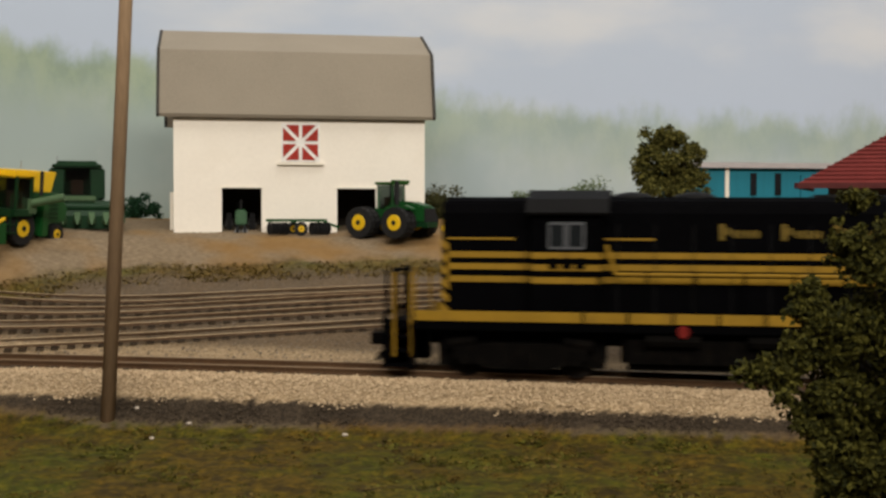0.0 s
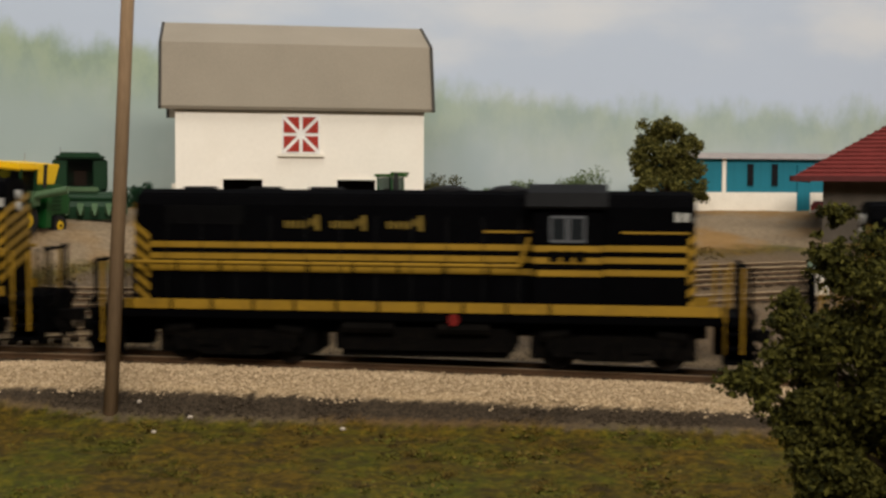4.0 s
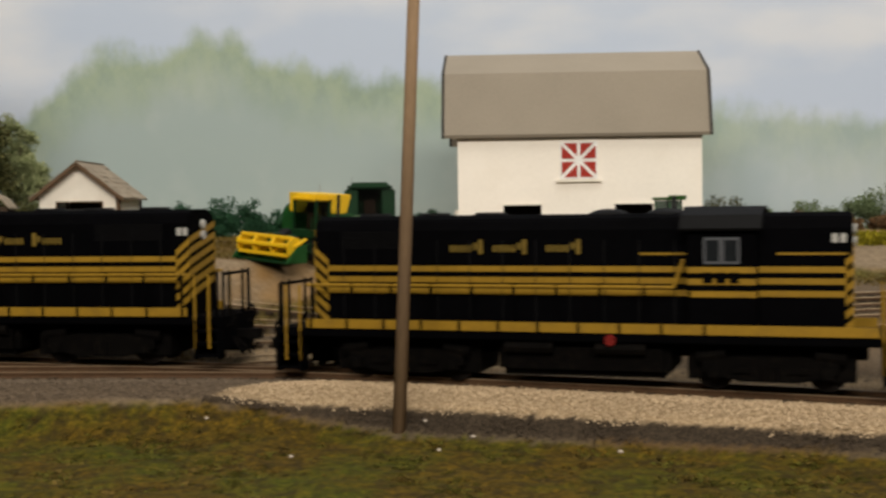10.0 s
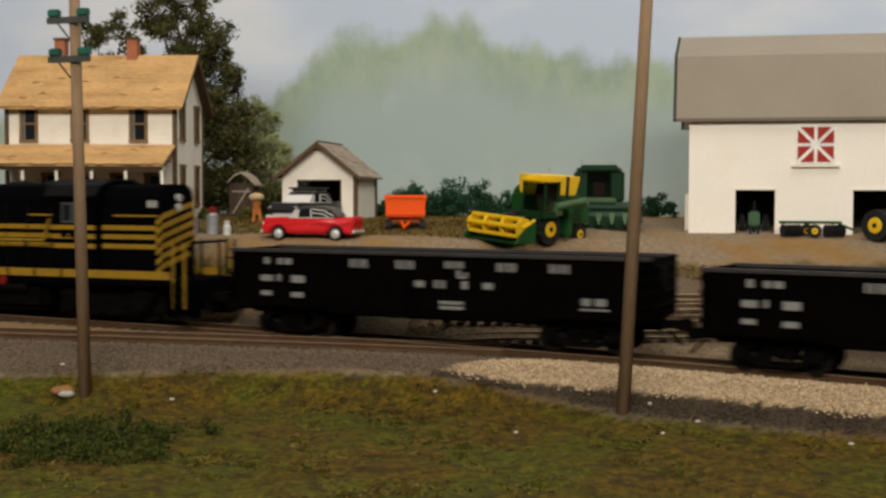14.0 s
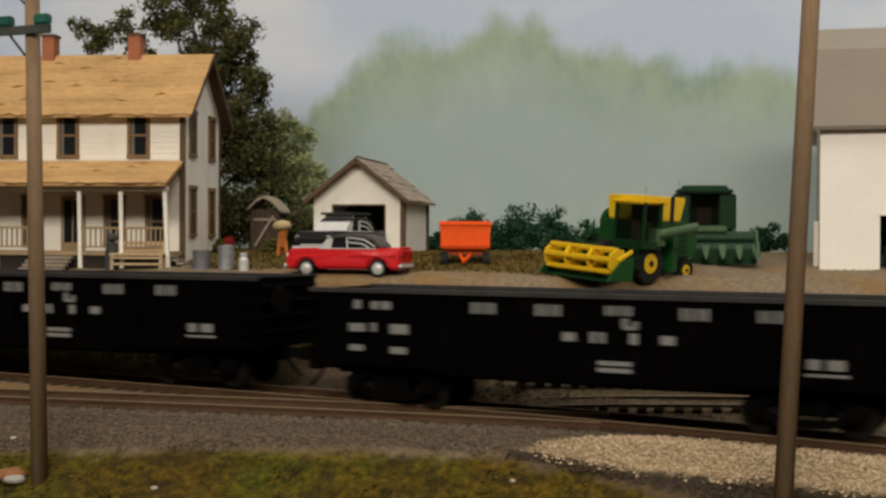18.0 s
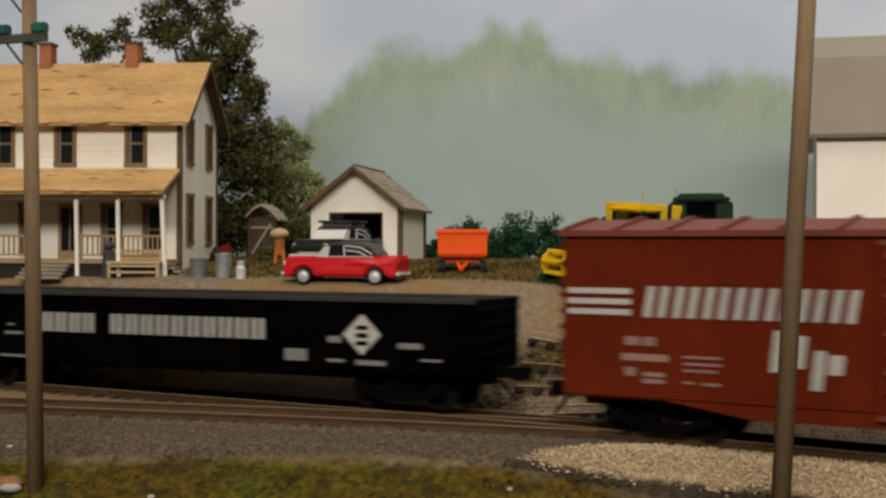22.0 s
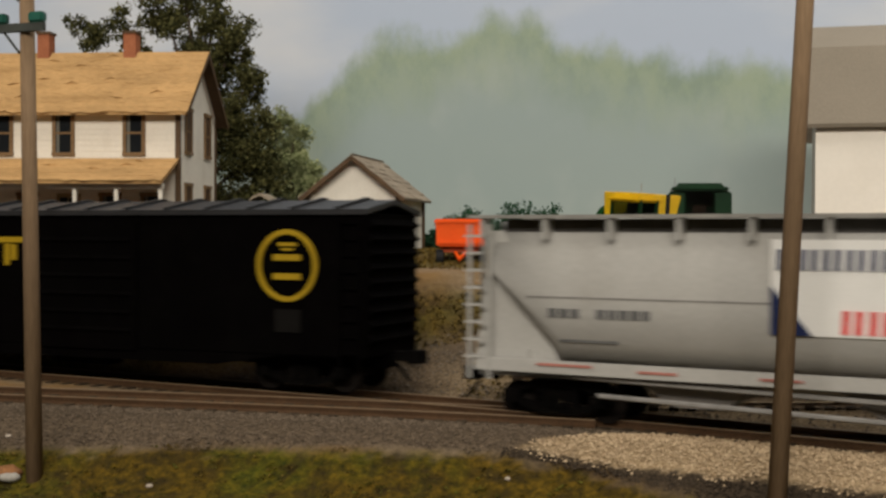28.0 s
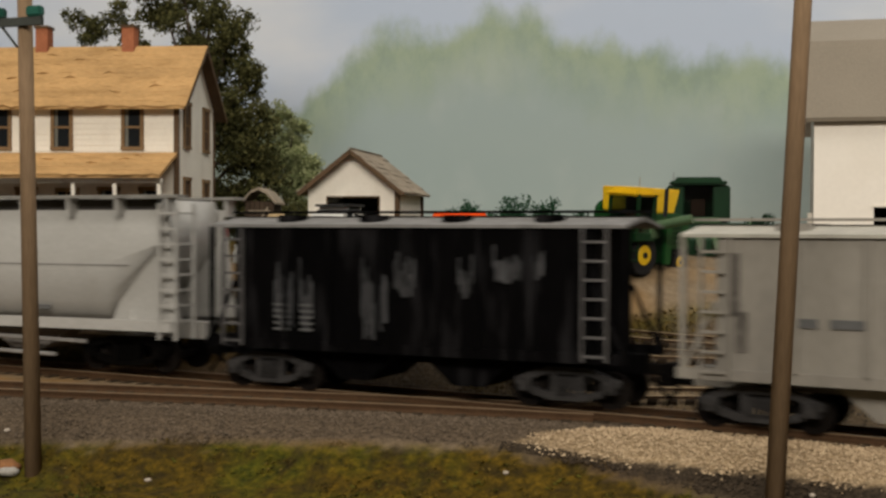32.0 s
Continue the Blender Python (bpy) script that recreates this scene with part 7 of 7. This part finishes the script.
part("base", bm, HOUSE_WHITE, F)
bm = bm_new()
bx(bm, -0.18, 0.18, -0.13, 0.13, 0.55, 0.85)
part("head", bm, RED, F, bevel=0.04)


def build_implement():
    I = thing("harrow", "green tooth harrow lying beside a dirt heap", "harrow", 11.2, 55.2, 3.8, 10)
    for k in range(6):
        bm = bm_new()
        bx(bm, -1.6, 1.3, -0.4 + k * 0.16, -0.34 + k * 0.16, 0.3 + 0.05 * k, 0.37 + 0.05 * k)
        part("beam", bm, JD_GREEN, I)
    bm = bm_new()
    for k in range(10):
        bar(bm, (-1.5 + k * 0.3, -0.4, 0.3), (-1.3 + k * 0.3, 0.45, 0.62), 0.05)
        cyl(bm, (-1.5 + k * 0.3, -0.38, 0.0), (-1.5 + k * 0.3, -0.38, 0.34), 0.03, n=5)
    part("teeth", bm, JD_GREEN, I)
    bm = bm_new()
    ball(bm, (1.45, -0.3, 0.14), 0.14, n=10)
    part("drum", bm, HOUSE_WHITE, I)
    bm = bm_new()
    cyl(bm, (-1.75, -0.35, 0.18), (-1.75, -0.2, 0.18), 0.18, n=12)
    part("wheel", bm, JD_YELLOW, I)


build_implement()


def heap(name, label, category, x, y, z, rx, ry, h, material, seed):
    rnd = random.Random(seed)
    verts, faces = [], []
    n, m = 26, 8
    for j in range(m + 1):
        for i in range(n):
            a, r = 2 * math.pi * i / n, j / m
            k = 1 + 0.18 * noise.noise((math.cos(a) * 2 + seed, math.sin(a) * 2, 1.0))
            verts.append((rx * r * k * math.cos(a), ry * r * k * math.sin(a), h * (1 - r) ** 1.2 * (1 + 0.2 * rnd.uniform(-1, 1)) - 0.05))
    for j in range(m):
        for i in range(n):
            k = (i + 1) % n
            faces.append((j * n + i, (j + 1) * n + i, (j + 1) * n + k, j * n + k))
    ob = from_lists(name, verts, faces, material, smooth=True, label=label)
    ob.matrix_basis = at(x, y, z)
    return tagged(ob, category=category)


heap("dirt_heap", "low heap of orange-brown dirt", "dirt heap", 11.7, 53.5, 3.62, 1.9, 1.0, 0.45, surface("orange_dirt", (0.30, 0.17, 0.07), 0.95, 0, 0.3, 1.5, 9, 0.4), 3)

# ---- plants ----


def leaf_material(name, dark, light):
    m, t, b = nodes_of(name)
    geo = t.nodes.new("ShaderNodeNewGeometry")
    r = t.nodes.new("ShaderNodeValToRGB")
    r.color_ramp.elements[0].color, r.color_ramp.elements[1].color = (*dark, 1), (*light, 1)
    t.links.new(geo.outputs["Random Per Island"], r.inputs[0])
    t.links.new(r.outputs[0], b.inputs["Base Color"])
    b.inputs["Roughness"].default_value = 0.85
    b.inputs["Specular IOR Level"].default_value = 0.15
    return m


def leaves(rng, centres, radii, count, size, flat=0.85):
    """Small folded leaf clumps scattered through overlapping puffs, thinner towards the middle of each."""
    verts, faces = [], []
    k = len(centres)
    share = np.array(radii) ** 2
    pick = rng.choice(k, count, p=share / share.sum())
    d = rng.normal(size=(count, 3))
    d /= np.linalg.norm(d, axis=1)[:, None]
    rad = np.array(radii)[pick] * rng.uniform(0.15, 1.3, count) ** 0.85
    pos = np.array(centres)[pick] + d * rad[:, None] * np.array([1, 1, flat])
    u = rng.normal(size=(count, 3))
    u /= np.linalg.norm(u, axis=1)[:, None]
    v = np.cross(u, rng.normal(size=(count, 3)))
    v /= np.linalg.norm(v, axis=1)[:, None]
    s = size * rng.uniform(0.5, 1.3, count)[:, None]
    w = np.cross(u, v) * s * 0.5
    for i in range(count):
        p, a, c, e = pos[i], u[i] * s[i], v[i] * s[i], w[i]
        n = len(verts)
        verts += [tuple(p - a), tuple(p + c * 0.7 + e), tuple(p + a), tuple(p - c * 0.7 + e)]
        faces += [(n, n + 1, n + 2), (n, n + 2, n + 3)]
    return verts, faces


def build_tree(name, label, x, y, z, trunk_h, trunk_r, puffs, count, size, mat, seed, category="tree"):
    """puffs: (dx, dy, dz, radius) of the crown's clumps, from the foot."""
    T = thing(name, label, category, x, y, z)
    rng = np.random.default_rng(seed)
    bm = bm_new()
    p = Vector((0, 0, -0.2))
    for k in range(4):
        q = Vector((rng.uniform(-0.12, 0.12), rng.uniform(-0.1, 0.1), trunk_h * (k + 1) / 4))
        cyl(bm, p, q, trunk_r * (1 - 0.2 * k), trunk_r * (1 - 0.2 * (k + 1)), n=8)
        p = q
    part("trunk", bm, surface("bark", (0.07, 0.05, 0.035), 0.9, 0, 0.3, 1.5, 12, 0.4), T)
    for dx, dy, dz, r in puffs[: 14]:
        bm = bm_new()
        s = Vector((0, 0, min(trunk_h, dz * 0.55)))
        cyl(bm, s, Vector((dx, dy, dz)), trunk_r * 0.4, trunk_r * 0.1, n=6)
        part("limb", bm, surface("bark", (0.07, 0.05, 0.035), 0.9, 0, 0.3, 1.5, 12, 0.4), T)
    small, rad = [], []
    for dx, dy, dz, r in puffs:
        for _ in range(12):
            o = rng.normal(size=3)
            o = o / np.linalg.norm(o) * r * rng.uniform(0.15, 1.1)
            small.append((dx + o[0], dy + o[1], dz + o[2] * 0.9))
            rad.append(r * rng.uniform(0.25, 0.55))
    v, f = leaves(rng, small, rad, count, size)
    tagged(from_lists("crown", v, f, mat, T, "uneven crown of small leaf clumps"), kind="stuff")
    return T


OAK = leaf_material("oak_leaf", (0.014, 0.018, 0.005), (0.12, 0.115, 0.04))
OLIVE = leaf_material("olive_leaf", (0.018, 0.021, 0.004), (0.16, 0.145, 0.035))
FRONT = leaf_material("front_leaf", (0.010, 0.012, 0.0015), (0.085, 0.078, 0.013))
HAZY = leaf_material("hazy_leaf", (0.075, 0.11, 0.05), (0.16, 0.20, 0.10))
PALE_LEAF = leaf_material("pale_leaf", (0.18, 0.22, 0.09), (0.38, 0.40, 0.21))
BUSH = leaf_material("bush_leaf", (0.008, 0.035, 0.017), (0.03, 0.085, 0.04))
GOLD = leaf_material("gold_leaf", (0.10, 0.10, 0.006), (0.36, 0.30, 0.02))
BROWNISH = leaf_material("brown_leaf", (0.05, 0.03, 0.015), (0.22, 0.13, 0.06))

build_tree("oak_tree", "tall dark oak tree behind the farmhouse", -27.0, 57.5, 4.2, 6.0, 0.35,
           [(-0.8, 0, 11.0, 1.1), (0.7, 0, 10.8, 1.0), (-1.6, 0, 9.8, 1.3), (0.2, 0, 9.4, 1.5), (1.4, -0.2, 8.4, 1.3), (0.4, 0.2, 7.4, 1.6), (2.2, 0, 7.0, 1.0), (1.6, 0, 5.6, 1.4), (2.7, 0, 5.0, 1.0), (0.6, 0, 5.4, 1.3), (1.8, 0, 3.6, 1.5), (2.9, 0.1, 3.0, 1.2), (1.0, 0, 2.2, 1.4), (2.4, 0, 1.6, 1.3), (3.4, 0.2, 1.2, 0.9), (-0.6, 0, 8.2, 1.1)], 30000, 0.085, OAK, 11)
build_tree("thin_tree", "thin sparse tree showing its bare limbs", -32.0, 58.5, 4.2, 7.0, 0.22,
           [(-0.6, 0, 9.2, 0.8), (0.9, 0, 9.8, 0.9), (1.6, 0, 8.6, 0.7), (0.0, 0, 8.0, 0.7), (-1.6, 0, 9.9, 0.5), (1.0, 0, 7.4, 0.6)], 3600, 0.085, OAK, 12)
build_tree("pale_tree", "pale green hazy tree beyond the outhouse", -24.55, 61.0, 4.2, 2.2, 0.2,
           [(0, 0, 4.6, 1.0), (0.9, 0, 3.6, 0.9), (-0.6, 0, 5.6, 0.7), (1.2, 0, 2.5, 0.9), (0.2, 0, 2.4, 1.1), (1.3, 0, 1.3, 0.8), (-0.6, 0, 3.6, 1.0), (0.4, 0, 5.3, 0.6)], 16000, 0.07, PALE_LEAF, 13)
build_tree("yard_tree", "dense olive tree beside the mobile home", 20.6, 57.0, 4.0, 2.2, 0.22,
           [(-0.6, 0, 3.9, 0.8), (0.3, 0, 4.1, 0.7), (-1.1, 0, 3.0, 0.7), (0.0, 0, 3.0, 1.0), (1.0, 0, 3.3, 0.7), (1.3, 0, 2.3, 0.8), (-0.9, 0, 1.9, 0.8), (0.4, 0, 1.8, 1.0), (1.6, 0, 1.3, 0.6), (-1.4, 0, 1.2, 0.5)], 18000, 0.085, OLIVE, 14)
build_tree("front_tree", "leafy tree close to the camera", 11.0, 18.3, -1.35, 3.4, 0.14,
           [(-1.0, 0, 4.2, 0.9), (-0.2, 0, 3.2, 1.2), (-1.0, 0.2, 2.6, 0.9), (-1.6, 0, 3.9, 0.6), (-2.5, 0.1, 3.6, 0.5), (-2.0, 0, 4.7, 0.4), (-0.7, 0, 5.2, 0.8), (0.3, 0, 5.9, 0.6), (-1.4, 0, 5.7, 0.35), (0.2, 0, 4.2, 1.0), (-0.8, 0, 3.2, 0.9), (-1.9, 0, 2.8, 0.5), (-1.2, 0, 2.0, 0.7), (0.4, 0, 2.4, 1.1), (-0.6, 0, 1.0, 0.9), (0.8, 0, 0.8, 0.9), (-1.7, 0.1, 3.3, 0.5), (-1.3, 0, 6.3, 0.25)], 52000, 0.062, FRONT, 15)


def build_bush(name, label, x, y, z, w, h, count, size, mat, seed):
    build_tree(name, label, x, y, z, h * 0.4, 0.05, [(0, 0, h * 0.55, h * 0.5), (-w * 0.3, 0, h * 0.4, h * 0.4), (w * 0.3, 0, h * 0.4, h * 0.4), (0, -0.2, h * 0.25, h * 0.4)], count, size, mat, seed, "bush")


for i, (x, y, z, w, h, mat) in enumerate(((-16.0, 59.5, 4.2, 1.2, 1.9, BUSH), (-13.8, 59.3, 4.2, 1.3, 1.9, BUSH), (-12.4, 59.6, 4.2, 1.3, 1.7, BUSH), (-14.9, 59.8, 4.2, 1.4, 1.1, BUSH), (-11.0, 60.0, 4.2, 1.6, 1.2, BUSH), (-17.4, 60.2, 4.2, 1.4, 1.0, BUSH), (-4.2, 62.6, 4.2, 2.6, 1.3, BUSH), (10.5, 62.5, 4.2, 1.0, 1.9, OAK), (11.6, 63.2, 4.2, 1.6, 0.8, HAZY), (15.4, 63.5, 4.2, 2.2, 1.5, HAZY), (13.6, 63.6, 4.2, 2.0, 1.1, HAZY), (18.0, 63.0, 4.2, 0.35, 2.5, HAZY), (19.2, 62.6, 4.2, 1.2, 0.9, OLIVE), (17.0, 62.6, 4.2, 1.2, 0.8, HAZY), (14.0, 60.6, 4.2, 1.8, 0.9, BROWNISH), (16.2, 60.8, 4.2, 1.8, 1.0, BROWNISH), (18.3, 60.6, 4.2, 1.6, 0.9, BROWNISH), (12.4, 60.6, 4.2, 1.2, 0.7, BROWNISH), (-24.6, 57.6, 4.1, 1.8, 2.6, OAK), (-22.8, 57.9, 4.1, 1.8, 2.3, OAK), (-21.4, 58.4, 4.1, 1.5, 1.8, OAK), (-26.4, 57.2, 4.1, 1.8, 2.4, OAK), (-22.4, 54.0, 4.1, 0.9, 0.7, OLIVE), (-24.4, 53.8, 4.1, 0.8, 0.6, OLIVE))):
    build_bush("bush", {"bush_leaf": "deep green bush at the foot of the backdrop", "oak_leaf": "dark dense brush of small leaves", "hazy_leaf": "pale hazy bush before the backdrop", "olive_leaf": "olive brush at the back of the yard", "brown_leaf": "reddish brown brush behind the hedge"}[mat.name], x, y, z, w, h, 3400, 0.07, mat, 40 + i)


def build_hedge():
    H = thing("hedge", "clipped yellow flowering hedge", "hedge", 16.5, 54.3, 3.6, 1)
    rng = np.random.default_rng(77)
    small = [(rng.uniform(-3.6, 3.6), rng.uniform(-0.25, 0.25), rng.uniform(0.12, 0.68)) for _ in range(320)]
    v, f = leaves(rng, small, [0.2] * 320, 15000, 0.065)
    tagged(from_lists("foliage", v, f, GOLD, H), kind="stuff")
    bm = bm_new()
    for k in range(22):
        cyl(bm, (-3.5 + k * 0.33, 0, -0.1), (-3.5 + k * 0.33, 0, 0.5), 0.04, n=5)
    part("stems", bm, TRIM, H)


build_hedge()


def scatter(name, label, category, n, region, h0, h1, mat, seed, blades=3):
    """Tufts of short blades standing on the land. region(rng) gives x, y or None."""
    rng = np.random.default_rng(seed)
    verts, faces = [], []
    made = 0
    while made < n:
        q = region(rng)
        if q is None:
            continue
        made += 1
        x, y = q
        z = land(x, y) - 0.04
        for _ in range(blades):
            a, h, w, t = rng.uniform(0, 6.28), rng.uniform(h0, h1), rng.uniform(0.03, 0.07), rng.uniform(0.03, 0.14)
            ca, sa = math.cos(a), math.sin(a)
            k = len(verts)
            ox, oy = x + rng.uniform(-0.12, 0.12), y + rng.uniform(-0.12, 0.12)
            verts += [(ox - ca * w, oy - sa * w, z), (ox + ca * w, oy + sa * w, z), (ox - sa * t, oy + ca * t, z + h)]
            faces.append((k, k + 1, k + 2))
    ob = from_lists(name, verts, faces, mat, label=label)
    return tagged(ob, category=category, kind="stuff")


TURF_A = leaf_material("turf_blade", (0.055, 0.058, 0.006), (0.11, 0.10, 0.013))
TURF_B = leaf_material("turf_dry", (0.08, 0.055, 0.011), (0.15, 0.10, 0.022))


def front_turf(rng):
    x, y = rng.uniform(-34, 20), rng.uniform(22, 37.5)
    return (x, y) if y - siding_y(x) < turf_edge(x) - 0.3 + 0.4 * noise.noise((x * 0.6, y * 0.6, 3)) else None


def patchy(rng):
    x, y = rng.uniform(-34, 20), rng.uniform(23, 37.5)
    if y - siding_y(x) > turf_edge(x) - 0.2 or noise.noise((x * 0.8, y * 0.8, 9.0)) < 0.12:
        return None
    return x, y


def bank(rng):
    x = rng.uniform(-30, 20)
    d = rng.uniform(2.9, 4.8) if x > -12 else rng.uniform(0.6, 2.3)
    return x, farm_y(x) - d


def lawn(rng):
    x, y = rng.uniform(-34, -9), rng.uniform(48.6, 59)
    if -20.7 < x < -17 and 53 < y < 58 or x < -23.5 and y > 48.2:
        return None
    return x, y


scatter("grass", "short green turf in front of the tracks", "grass", 9000, front_turf, 0.015, 0.05, TURF_A, 5)
scatter("dry_grass", "patches of dry yellowish turf", "grass", 4000, patchy, 0.02, 0.06, TURF_B, 6)
scatter("bank_grass", "rough grass on the bank below the farmyard", "grass", 6000, bank, 0.03, 0.1, TURF_B, 7)
scatter("lawn_grass", "thin grass round the house and garage", "grass", 5000, lawn, 0.05, 0.14, TURF_B, 8)


def build_weeds():
    """Low soft mounds of weeds in the turf."""
    rng = np.random.default_rng(9)
    small, rad = [], []
    for _ in range(150):
        x, y = -17.4 + rng.normal() * 1.5, 29.0 + rng.normal() * 1.2
        small.append((x, y, land(x, y) + rng.uniform(0.0, 0.2)))
        rad.append(rng.uniform(0.15, 0.4))
    v, f = leaves(rng, small, rad, 12000, 0.06)
    tagged(from_lists("weeds", v, f, leaf_material("weed_leaf", (0.014, 0.020, 0.003), (0.060, 0.070, 0.010)), label="dense low clump of dark green weeds"), category="weeds", kind="stuff")


build_weeds()


def build_turf_clumps():
    """Small tufts and crumbs of ground foam that make the turf uneven."""
    for seed, name, label, mat, n in ((31, "turf_clumps", "olive crumbs of ground foam in the turf", leaf_material("foam_olive", (0.022, 0.024, 0.003), (0.085, 0.075, 0.009)), 620), (32, "dry_clumps", "rusty brown crumbs of ground foam in the turf", leaf_material("foam_brown", (0.03, 0.02, 0.005), (0.13, 0.085, 0.016)), 520)):
        rng = np.random.default_rng(seed)
        small, rad = [], []
        while len(small) < n:
            x, y = rng.uniform(-33, 16), rng.uniform(24, 37.3)
            if y - siding_y(x) > turf_edge(x) - 0.05 or noise.noise((x * 0.5, y * 0.5, float(seed))) < -0.05:
                continue
            small.append((x, y, land(x, y) + rng.uniform(0.0, 0.04)))
            rad.append(rng.uniform(0.05, 0.26))
        v, f = leaves(rng, small, rad, n * 26, 0.03, 0.3)
        tagged(from_lists(name, v, f, mat, label=label), category="turf", kind="stuff")


build_turf_clumps()


def stones(name, label, n, region, s0, s1, mat, seed):
    rng = np.random.default_rng(seed)
    verts, faces = [], []
    made = 0
    while made < n:
        q = region(rng)
        if q is None:
            continue
        made += 1
        x, y = q
        s = rng.uniform(s0, s1)
        z = land(x, y) + s * 0.25
        k = len(verts)
        e = rng.uniform(0.6, 1.25, 6) * s
        verts += [(x - e[0], y, z), (x + e[1], y, z), (x, y - e[2], z), (x, y + e[3], z), (x, y, z - e[4]), (x, y, z + e[5] * 0.8)]
        faces += [(k, k + 2, k + 5), (k + 2, k + 1, k + 5), (k + 1, k + 3, k + 5), (k + 3, k, k + 5)]
    ob = from_lists(name, verts, faces, mat, label=label)
    return tagged(ob, category="ballast", kind="stuff")


def pale_bed(rng):
    x = rng.uniform(-9.3, 20)
    low = pale_edge(x)
    d = rng.uniform(low, -1.25) + 0.25 * noise.noise((x * 0.8, 0, 5)) + rng.normal() * 0.11
    return (x, siding_y(x) + d) if x - 2.0 * (d + 2.84) > -9.3 + rng.normal() * 0.15 else None


def grey_bed(rng):
    x = rng.uniform(-34, -6.5)
    d = rng.uniform(turf_edge(x) - 0.05, -1.2) + 0.3 * noise.noise((x * 0.8, 0, 5))
    return (x, siding_y(x) + d) if x - 2.0 * (d + 2.84) < -9.3 + rng.normal() * 0.15 else None


def yard_bed(rng):
    x = rng.uniform(-20, 20)
    return x, rng.uniform(main_y(x) + 1.4, max(main_y(x) + 2, farm_y(x) - 4.6 if x > -12 else farm_y(x) - 2))


def dirt_bed(rng):
    x = rng.uniform(-9.5, 20)
    lo, hi = turf_edge(x), pale_edge(x) - 0.1
    return x, siding_y(x) + rng.uniform(lo, hi) + rng.normal() * 0.06


stones("pale_ballast", "pale pinkish ballast stones on the shoulder", 14000, pale_bed, 0.03, 0.065, leaf_material("pale_stone", (0.235, 0.165, 0.097), (0.52, 0.396, 0.257)), 21)
stones("grey_ballast", "grey ballast stones beside the siding", 9000, grey_bed, 0.025, 0.055, leaf_material("grey_stone", (0.064, 0.048, 0.033), (0.145, 0.109, 0.078)), 22)
stones("yard_gravel", "grey gravel between the yard tracks", 5000, yard_bed, 0.03, 0.055, leaf_material("yard_stone", (0.07, 0.057, 0.044), (0.19, 0.155, 0.12)), 23)
stones("dirt_clods", "dark dirt clods below the ballast", 4000, dirt_bed, 0.02, 0.055, leaf_material("dirt_clod", (0.022, 0.016, 0.011), (0.07, 0.051, 0.034)), 24)

for x, y, size, mat, label in ((-21.34, 35.24, 0.3, surface("rust_stone", (0.26, 0.12, 0.05), 0.9, 0, 0.3, 3, 14, 0.4), "rounded rusty orange stone beside the pole"), (-21.13, 35.12, 0.2, surface("pale_rock", (0.33, 0.31, 0.28), 0.9, 0, 0.2, 3, 14, 0.4), "pale grey stone beside the pole")):
    bm = bm_new()
    ball(bm, (0, 0, 0.1), size, 1.4, 0.9, 0.6, n=12)
    for v in bm.verts:
        v.co *= 1 + 0.18 * noise.noise(v.co * 6)
    rock = part("stone", bm, mat, label=label, smooth=True)
    rock.matrix_basis = at(x, y, land(x, y) - 0.03, 20)
    tagged(rock, category="stone")

for x, y in ((-0.95, 35.3), (-9.2, 36.9), (-17.6, 35.5), (-2.4, 36.2), (-1.9, 34.4), (-21.9, 36.2), (-6.0, 33.5), (3.2, 33.8)):
    bm = bm_new()
    ball(bm, (0, 0, 0.03), 0.1, random.uniform(0.6, 1.1), 0.7, 0.5, n=6)
    peb = part("pebble", bm, surface("pebble_white", (0.42, 0.36, 0.30), 0.8), label="small pale pebble lying in the turf")
    peb.matrix_basis = at(x, y, land(x, y), random.uniform(0, 90))
    tagged(peb, category="pebble", group="pebbles in the turf")


motions()
